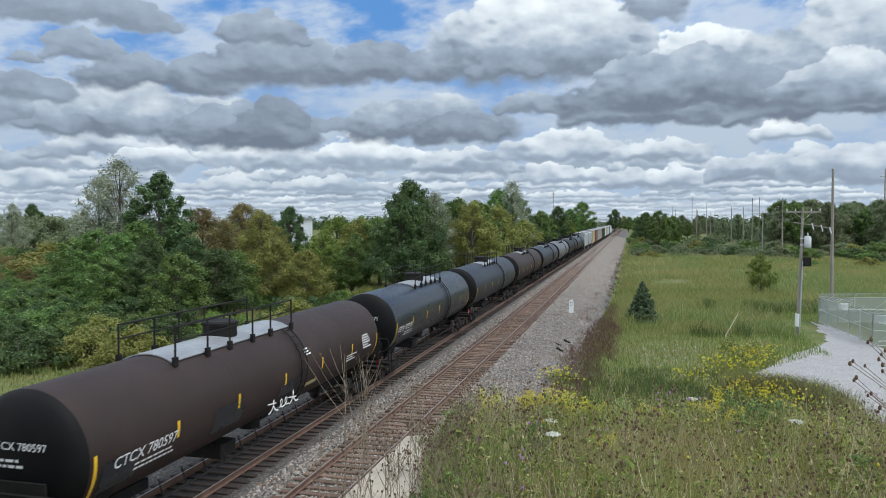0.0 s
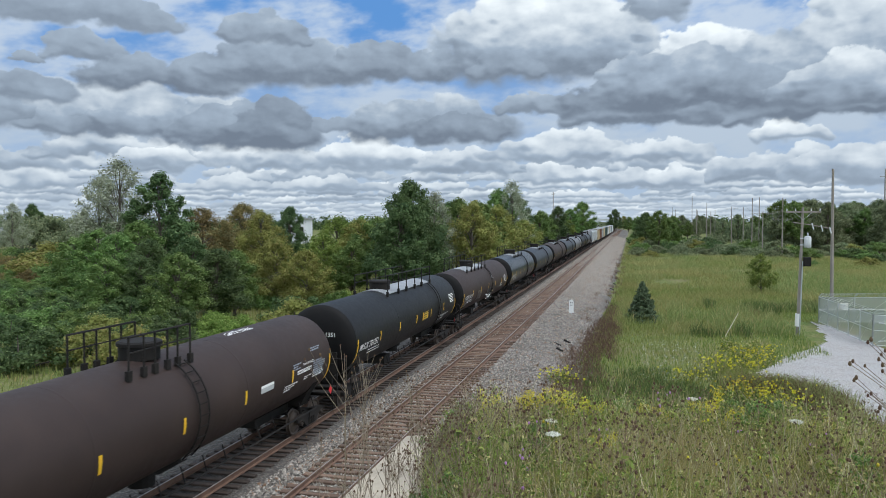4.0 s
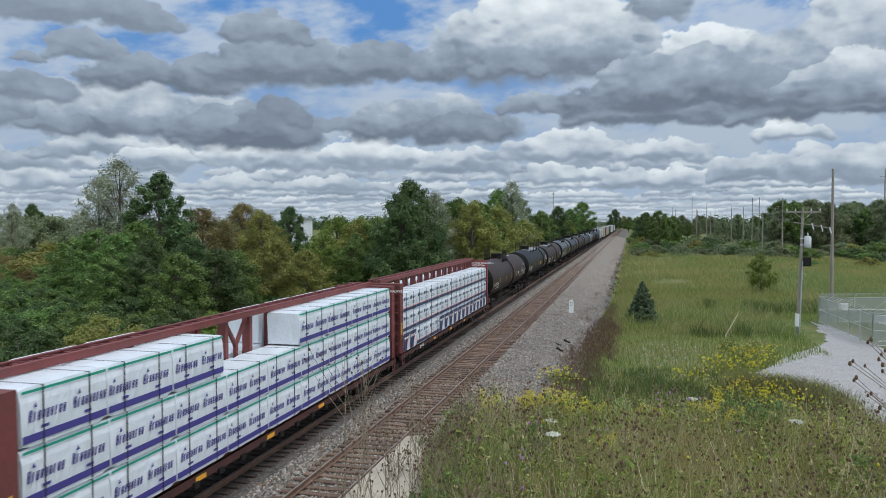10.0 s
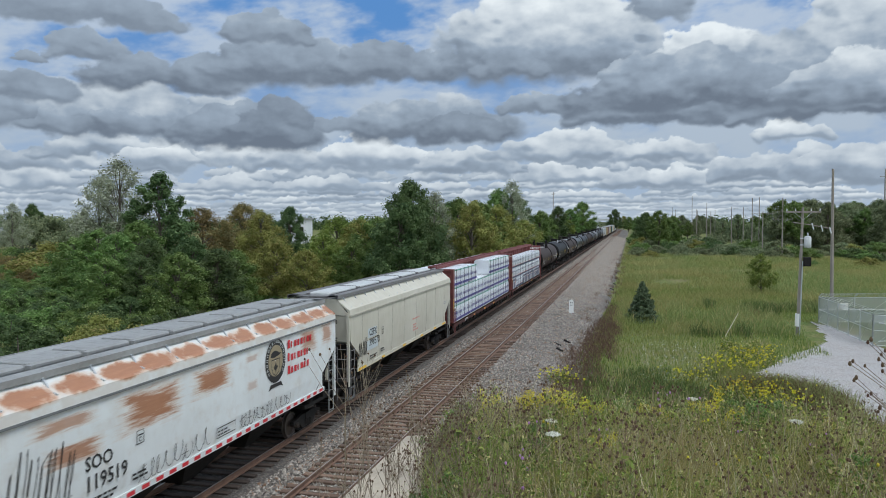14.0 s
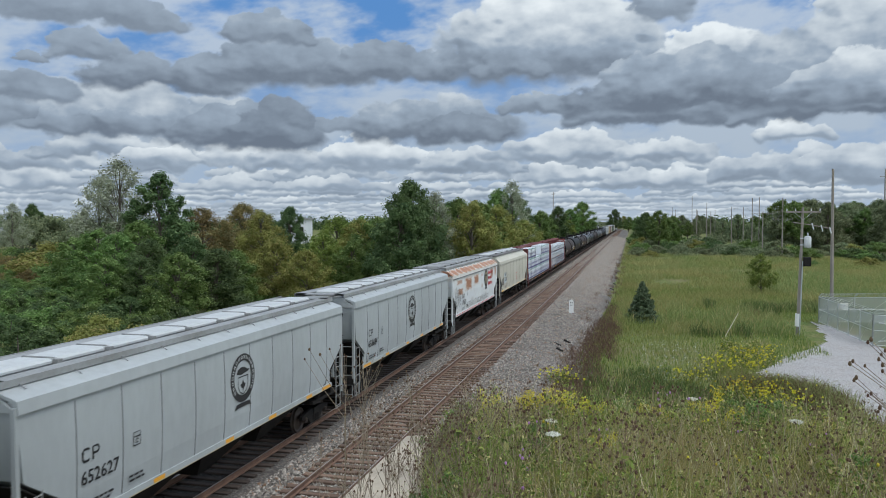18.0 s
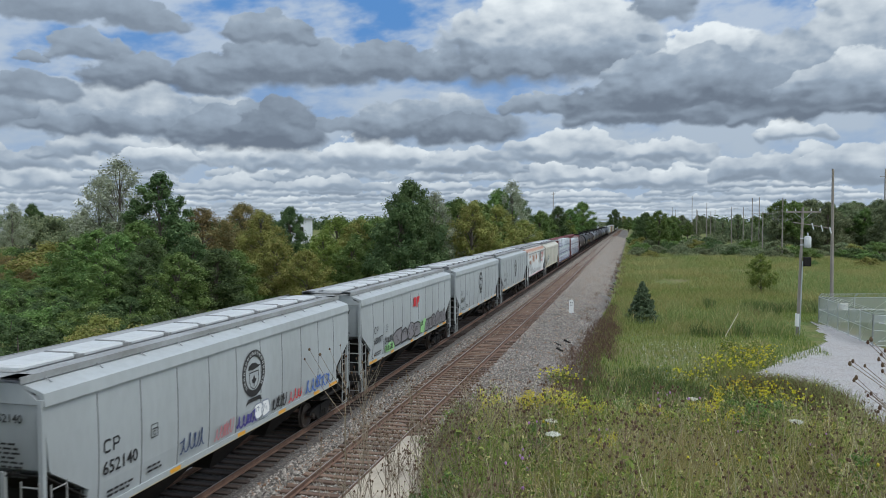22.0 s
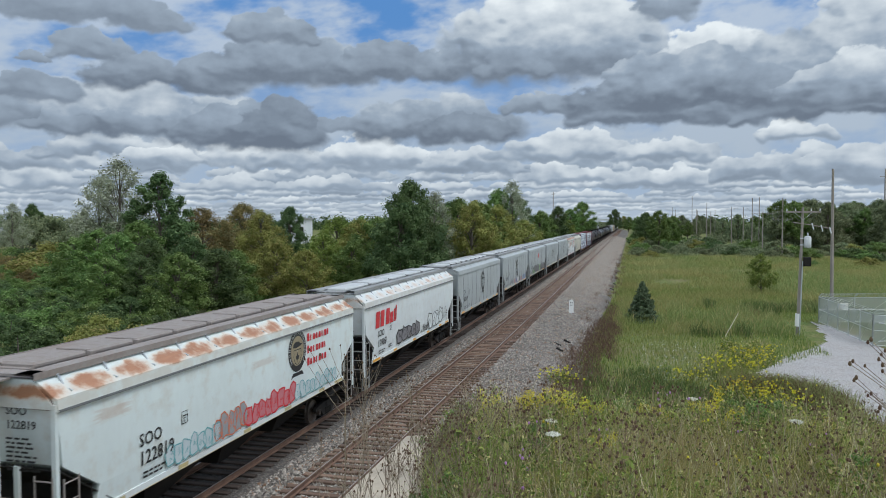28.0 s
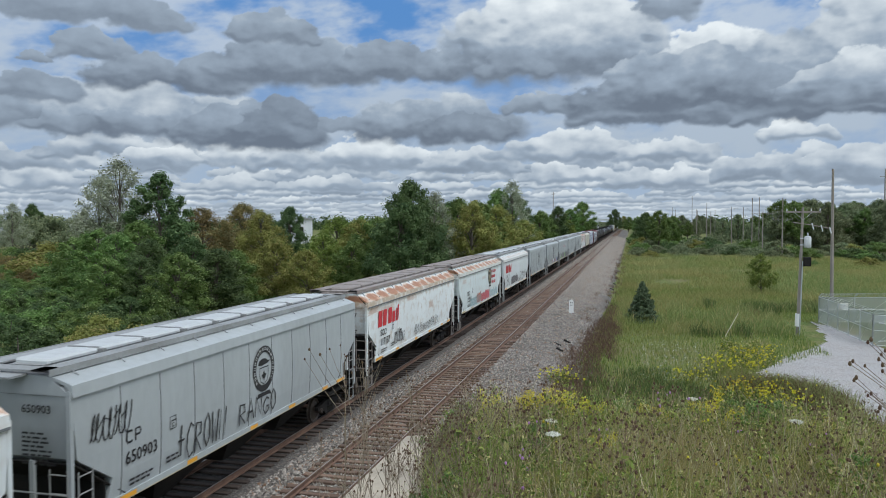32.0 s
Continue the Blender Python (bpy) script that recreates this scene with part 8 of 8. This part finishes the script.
def meadow():
    rng = random.Random(55)
    near = scatter(1, 230000, -2.2, 7, 2.4, 9.5, plateau)
    dry = np.array([noise.noise((x * 0.9, y * 0.9, 2)) + 0.35 * noise.noise((x * 3, y * 3, 5)) for x, y in near]) - 0.35 * near[:, 0] * (near[:, 0] < 0) + 0.08 * (near[:, 0] - 1.5) > 0.3
    blades("meadow_grass", near[~dry], 0.36, 0.0032, L_GRASS, 2, "fine green and straw grass on the hill", "grass", 0.5)
    blades("dry_grass", near[dry][::2], 0.4, 0.003, L_DEAD, 3, "dry brown grass on the hill", "grass", 0.5)
    low = scatter(4, 9000, -2.2, 7, 2.6, 9.0, plateau)
    cen = []
    for x, y in low:
        z, h = ground_z(x, y), rng.uniform(0.18, 0.52)
        cen += [(x + rng.uniform(-0.02, 0.02), y, z + h * k, 0.03) for k in (0.3, 0.5, 0.7, 0.85, 1.0)]
    v, f = leaf_cloud(rng, np.array(cen), 190000, 0.0105)
    tagged(new("meadow_forbs", np_mesh("meadow_forbs", v, f, L_FORB)), "small-leaved green forbs among the grass", "grass", kind="stuff")
    fresh = scatter(41, 60000, -2.0, 7, 2.6, 9.0, lambda x, y: plateau(x, y) and noise.noise((x * 1.1, y * 0.7, 13)) + 0.4 * noise.noise((x * 3, y * 2, 14)) > 0.16)
    blades("fresh_grass", fresh, 0.44, 0.0038, L_FRESH, 42, "patches of fresh bright green grass on the hill", "grass", 0.45)
    clump = scatter(43, 2600, -1.8, 7, 3.0, 8.6, lambda x, y: plateau(x, y) and noise.noise((x * 1.6, y * 1.0, 33)) > 0.22)
    cen = [(x + rng.gauss(0, 0.03), y, ground_z(x, y) + k, 0.05) for x, y in clump for k in (0.1, 0.2, 0.3, 0.4)]
    v, f = leaf_cloud(rng, np.array(cen), 60000, 0.012)
    tagged(new("dark_forbs", np_mesh("dark_forbs", v, f, L_MID)), "clumps of dark green leafy forbs in the grass", "grass", kind="stuff")
    # Grass with a dark blade colour that stands for shade below the hill.
    foot = scatter(45, 16000, -2.4, 7.5, 34, 47, lambda x, y: clear_of_lot(x, y) and noise.noise((x * 0.4, y * 0.3, 37)) > -0.1 + 0.06 * (y - 41) + rng.uniform(-0.4, 0.4) + 0.1 * max(0, abs(x - 2) - 3))
    blades("foot_grass", foot, 0.42, 0.026, L_CATTAIL, 46, "grass below the hill, coloured dark for the shaded strip", "grass", 0.5)
    stems = scatter(19, 9000, -2.0, 7, 2.8, 8.6, plateau)
    blades("straw_stems", stems, 0.52, 0.0042, L_STRAW, 20, "pale straw stems standing in the grass", "grass", 0.4)
    tips = scatter(17, 9000, -2.2, 7, 2.8, 8.8, lambda x, y: plateau(x, y) and noise.noise((x * 0.8, y * 0.8, 9)) > -0.15)
    ob = blades("dry_stems", tips, 0.5, 0.0034, L_DEAD, 18, "thin dry brown flower stems among the grass", "grass", 0.25)
    ends = np.empty(len(ob.data.vertices) * 3)
    ob.data.vertices.foreach_get("co", ends)
    ends = ends.reshape(-1, 5, 3)[:, 4]
    v, f = leaf_cloud(rng, np.column_stack([ends, np.full(len(ends), 0.009)]), 38000, 0.0062)
    tagged(new("dry_seed_heads", np_mesh("dry_seed_heads", v, f, L_SEED)), "small brown seed heads on dry stems", "grass", kind="stuff")
    slope = scatter(5, 26000, -5.0, 14, 8.6, 30, lambda x, y: ground_z(x, y) > -1.0 and x > -3.6)
    blades("slope_grass", slope, 0.6, 0.012, L_GRASS, 6, "long grass on the hill's far slope", "grass")
    fld = scatter(7, 130000, -3.2, 40, 26, 105, lambda x, y: clear_of_lot(x, y) and x < 12 + (y - 30) * 0.42 and x > -3.4 + 0.03 * (y - 40))
    blades("field_grass", fld, 0.3, 0.03, L_FIELD, 8, "mown green meadow grass", "grass", 0.5)
    reed = scatter(9, 190000, -1.0, 100, 63, 200, lambda x, y: x < 4 + (y - 40) * 0.62 and not (13 < x < 48 and 57 < y < 79) and noise.noise((x * 0.08, y * 0.05, 1)) > -0.5)
    tall = np.array([noise.noise((x * 0.06, y * 0.035, 15)) + 0.4 * noise.noise((x * 0.25, y * 0.12, 16)) for x, y in reed])
    blades("reed_bed", reed[tall > 0], 1.0, 0.045, L_REED, 10, "marsh of tall green reeds and sedge", "reeds", 0.8)
    blades("sedge_bed", reed[tall <= 0], 0.62, 0.05, L_SEDGE, 30, "low yellow green sedge between the reeds", "reeds", 0.9)
    cat = scatter(31, 7000, 7.5, 19, 75, 89, lambda x, y: noise.noise((x * 0.25, y * 0.12, 23)) > 0.1 + 0.09 * abs(y - 82) - 0.35)
    cat = np.concatenate([cat, scatter(32, 900, 4.6, 9.0, 61.5, 66.5, lambda x, y: noise.noise((x * 0.5, y * 0.3, 29)) > 0.05)])
    blades("cattail_stand", cat, 0.95, 0.035, L_CATTAIL, 33, "dark green stand of cattails in the marsh", "reeds", 0.45)
    rus = scatter(11, 120000, -5.0, 1.4, 36, 80, lambda x, y: abs(x + 2.5 - 0.042 * (y - 50)) < (0.15 + 1.5 * rng.random()) * (1.05 - 0.022 * abs(y - 52)) + 0.6 * noise.noise((x * 0.5, y * 0.16, 7)) and noise.noise((x * 1.6, y * 1.2, 4)) > -0.35 + 0.4 * rng.random())
    blades("russet_grass", rus, 0.4, 0.012, L_RUSSET, 12, "russet brown grass along the ballast foot", "grass", 0.6)
    toe = scatter(15, 16000, -4.2, -0.6, 38, 210, lambda x, y: noise.noise((x * 0.9, y * 0.25, 12)) > 0.12 + (x < -2.8) * 0.15)
    blades("toe_weeds", toe, 0.4, 0.025, L_RUSSET, 16, "sparse brown weeds at the foot of the ballast", "grass", 0.6)
    brush = scatter(25, 16000, -2.2, 1.2, 66, 260, lambda x, y: rng.random() < 0.75 - 0.5 * abs(x + 0.6) and noise.noise((x * 0.5, y * 0.12, 19)) > -0.2)
    blades("brush_weeds", brush, 0.85, 0.05, L_SEDGE, 26, "rough olive weeds along the edge of the ballast", "grass", 0.7)
    lft = scatter(13, 60000, -95, -17.5, 30, 130, lambda x, y: x > -20 - y * 0.75)
    blades("left_meadow_grass", lft, 0.45, 0.06, L_SEDGE, 14, "rough yellow green grass beyond the train", "grass", 0.4)
    # single plants on the hill
    for x, y, h, s in ((-0.84, 6.6, 0.55, 9), (-0.78, 6.3, 0.45, 8), (-0.62, 6.5, 0.55, 9), (-0.66, 6.8, 0.6, 8), (-0.44, 6.5, 0.45, 8), (-0.34, 6.4, 0.42, 7), (-0.1, 6.6, 0.42, 6), (0.2, 6.5, 0.42, 7), (0.3, 6.8, 0.5, 6), (0.64, 6.6, 0.6, 5), (0.72, 6.3, 0.42, 6), (-1.2, 6.4, 0.5, 4), (-0.2, 5.6, 0.35, 4), (0.95, 6.9, 0.5, 5), (1.5, 6.6, 0.5, 4)):
        goldenrod(x, y, h, int(x * 100) + 700, s, 0.13)
    for x, y, h, s, w in ((6.4, 46.8, 1.3, 16, 1.3), (7.3, 49.5, 1.5, 18, 1.4), (5.0, 47.5, 1.0, 12, 1.0), (6.3, 39.5, 1.2, 20, 1.3), (5.2, 40.2, 1.0, 14, 1.2), (7.2, 38.4, 1.1, 16, 1.2), (-3.6, 39.8, 1.0, 14, 0.7), (3.2, 44.0, 0.9, 10, 0.9)):
        goldenrod(x, y, h, int(x * 100) + 900, s, w)
    lace(-0.44, 4.47, ground_top(-0.44, 4.47, 6.41), 1)
    for i in range(3):
        x, y = rng.uniform(-1.0, 3.0), rng.uniform(5.6, 6.6)
        lace(x, y, rng.uniform(0.32, 0.5), i + 2)
    for i in range(84):
        x, y = rng.uniform(-1.6, 4.0), rng.uniform(3.7, 7.2)
        if plateau(x, y):
            wiry("knapweed", "brown wiry knapweed with seed heads", x, y, rng.uniform(0.42, 0.72), i + 100, rng.randint(7, 13), L_SEED, L_DEAD, L_FORB, 0.5, 0.0075)
    for i in range(18):
        x, y = rng.uniform(-1.0, 3.4), rng.uniform(3.8, 6.6)
        wiry("flowering_knapweed", "green knapweed with violet flower heads", x, y, rng.uniform(0.36, 0.58), i + 200, rng.randint(2, 5), L_VIOLET, L_FORB, L_FORB, 0.4, 0.0085, "wildflower")
    for i in range(14):
        x, y = rng.uniform(-1.0, 3.0), rng.uniform(3.6, 6.0)
        wiry("hawkweed", "thin stalk with small yellow flowers", x, y, rng.uniform(0.3, 0.48), i + 300, rng.randint(2, 4), L_GOLD, L_FORB, None, 0.3, 0.008, "wildflower")
    # tall dead stalks near the wing wall
    for i in range(52):
        a, d = radians(rng.uniform(-24, -18) if i < 12 else rng.uniform(-18, -12.5)), rng.uniform(4.5, 7.0)
        x, y = math.sin(a) * d, math.cos(a) * d
        top = EYE.z - d * (rng.uniform(0.16, 0.34) if i < 30 else rng.uniform(0.24, 0.36))
        wiry("dead_stalk", "tall dead brown stalk with dried seed heads", x, y, max(0.5, top - ground_z(x, y)), i + 400, rng.randint(10, 18), L_SEED, L_STALK, None, 0.34, 0.0062)
    for i in range(26):
        a, d = radians(rng.uniform(-13.5, -6.5)), rng.uniform(4.8, 7.2)
        x, y = math.sin(a) * d, math.cos(a) * d
        top = EYE.z - d * rng.uniform(0.2, 0.27)
        wiry("tall_weed", "tall brown weed with leafy stem and seed heads", x, y, max(0.45, top - ground_z(x, y)), i + 500, rng.randint(8, 14), L_SEED, L_STALK, L_FORB, 0.36, 0.006)
    # seed-headed stalks near the eye on the right
    for foot, fork, tips in (((0.78, 1.72), (0.62, 1.86, 7.2), ((0.495, 1.911, 7.317), (0.489, 1.912, 7.311), (0.518, 1.903, 7.309), (0.552, 1.895, 7.3))), ((0.74, 1.8), (0.6, 1.88, 7.17), ((0.496, 1.903, 7.275), (0.501, 1.904, 7.281), (0.522, 1.89, 7.244), (0.528, 1.889, 7.249), (0.543, 1.878, 7.22))), ((0.8, 1.9), (0.6, 1.9, 7.27), ((0.525, 1.91, 7.362), (0.531, 1.909, 7.369), (0.55, 1.899, 7.337), (0.545, 1.899, 7.326), (0.552, 1.895, 7.314), (0.557, 1.898, 7.346)))):
        sprig(foot, fork, tips)
    wiry("mullein", "thin dark upright dried mullein with a pale top", 0.49, 3.97, ground_top(0.49, 3.97, 6.7), 5, 3, L_GOLD, L_DEAD, None, 0.1, 0.006, bend=0.03)


def ground_top(x, y, z):
    return z - ground_z(x, y)


meadow()


def small_bits():
    rng = random.Random(66)
    # bleached leaning stake in the meadow
    solid("stake", Shape().tube([(6.89, 61.5, -1.5), (8.1, 62.6, 0.5)], 0.026, 6), M_STAKE, "bleached leaning stake in the meadow grass", "stake")
    for i, (x, y) in enumerate(((-4.9, 51.0), (-4.4, 52.5), (-4.6, 49.0), (-2.6, 100), (-2.4, 108), (-2.2, 118), (-2.5, 131), (-1.9, 94))):
        z = -0.55 if x < -4 else -1.1
        solid("scrap_wood", Shape().tube([(x, y, z), (x + 0.45, y - 0.5 - 0.6 * rng.random(), z - 0.06)], 0.07, 5, 0.05), M_UNDER, "dark piece of scrap wood lying on the ballast", "scrap wood", "scrap wood on the ballast")
    wl_ = build_tree("small_willow", 91, "small slender willow tree standing in the reeds", L_BRIGHT, width=0.72, first=0.22, clumps=60, count=9500, size=0.015, limb=0.005)
    wl_.matrix_basis = Matrix.LocRotScale((15.8, 101.8, ground_z(15.8, 101.8)), None, None)
    wl_.scale = (5.0, 5.0, 5.0)
    v, f = leaf_cloud(rng, [(rng.uniform(0.6, 4.6), rng.uniform(43, 57), -1.05, 0.25) for _ in range(300)], 1100, 0.026)
    tagged(new("white_asters", np_mesh("white_asters", v, f, L_LACE)), "scattered small white asters in the meadow", "wildflower", kind="stuff")
    cen = [(7.0 + rng.uniform(-1.5, 1.5), 51 + rng.uniform(-2, 2), -1.0 + 1.1 * rng.random(), 0.3) for _ in range(36)]
    root = thing("aster_bush", "bushy clump of cream white asters by the gravel", "wildflower")
    for mat, name, count, size in ((L_FORB, "leaves", 2600, 0.06), (L_CREAM, "flower_heads", 800, 0.03)):
        v, f = leaf_cloud(rng, cen, count, size)
        tagged(part(name, np_mesh(name, v, f, mat), mat, root), kind="stuff")
    # olive and brown grass fringe round the gravel
    bank = [(5.6, 42.5), (7.6, 43.0), (8.9, 41.6), (9.4, 39.2), (9.0, 35.6), (9.6, 33.4)]
    edge = []
    for (x0, y0), (x1, y1) in zip(bank, bank[1:]):
        edge += [(x0 + (x1 - x0) * t + rng.gauss(0, 0.55), y0 + (y1 - y0) * t + rng.gauss(0, 0.6)) for t in [rng.random() for _ in range(2600)]]
    edge = np.array(edge)
    blades("fringe_sedge", edge[::3], 0.95, 0.02, L_SEDGE, 27, "olive sedge tufts at the edge of the gravel", "grass", 0.7)
    blades("fringe_grass", edge[1::2], 0.85, 0.018, L_RUSSET, 24, "olive and brown grass fringe round the gravel lot", "grass", 0.7)


small_bits()


# ---- what moves ----
def travelled(t):
    """Metres that the train has run, from the clip's middle; it slows a little at first."""
    return 8.97 * (t - 16) - 0.01125 * max(0.0, 8 - t) ** 2


def car_pose(s, t):
    x, y, a = along(XL, s + travelled(t))
    return Matrix.Translation((x, y, 0)) @ Matrix.Rotation(a, 4, "Z")


def motions():
    times = [0, 2, 4, 6, 8, 12, 16, 20, 24, 28, 32]
    for ob, s in CARS:
        walk(ob, [(t, car_pose(s, t)) for t in times])
    for ob, s, m in LOADS:
        walk(ob, [(t, car_pose(s, t) @ m) for t in times])
    # wheels roll: the front and rear axles of all trucks turn alike
    rolled = {}
    for ob in WHEELSETS:
        dy = round(ob.matrix_basis.translation.y, 3)
        if dy not in rolled:
            rolled[dy] = ob
            walk(ob, [(k * 0.0667, pose(0, dy, 0.457, -math.degrees(travelled(k * 0.0667) / 0.457))) for k in range(481)])
        else:
            keys = rolled[dy].animation_data
            own = ob.animation_data_create()
            ob.rotation_mode = "QUATERNION"
            own.action = keys.action
            own.action_slot = keys.action_slot
    walk(SKY, [(0, pose(EYE.x - 11, EYE.y, EYE.z)), (32, pose(EYE.x + 11, EYE.y, EYE.z))])


motions()
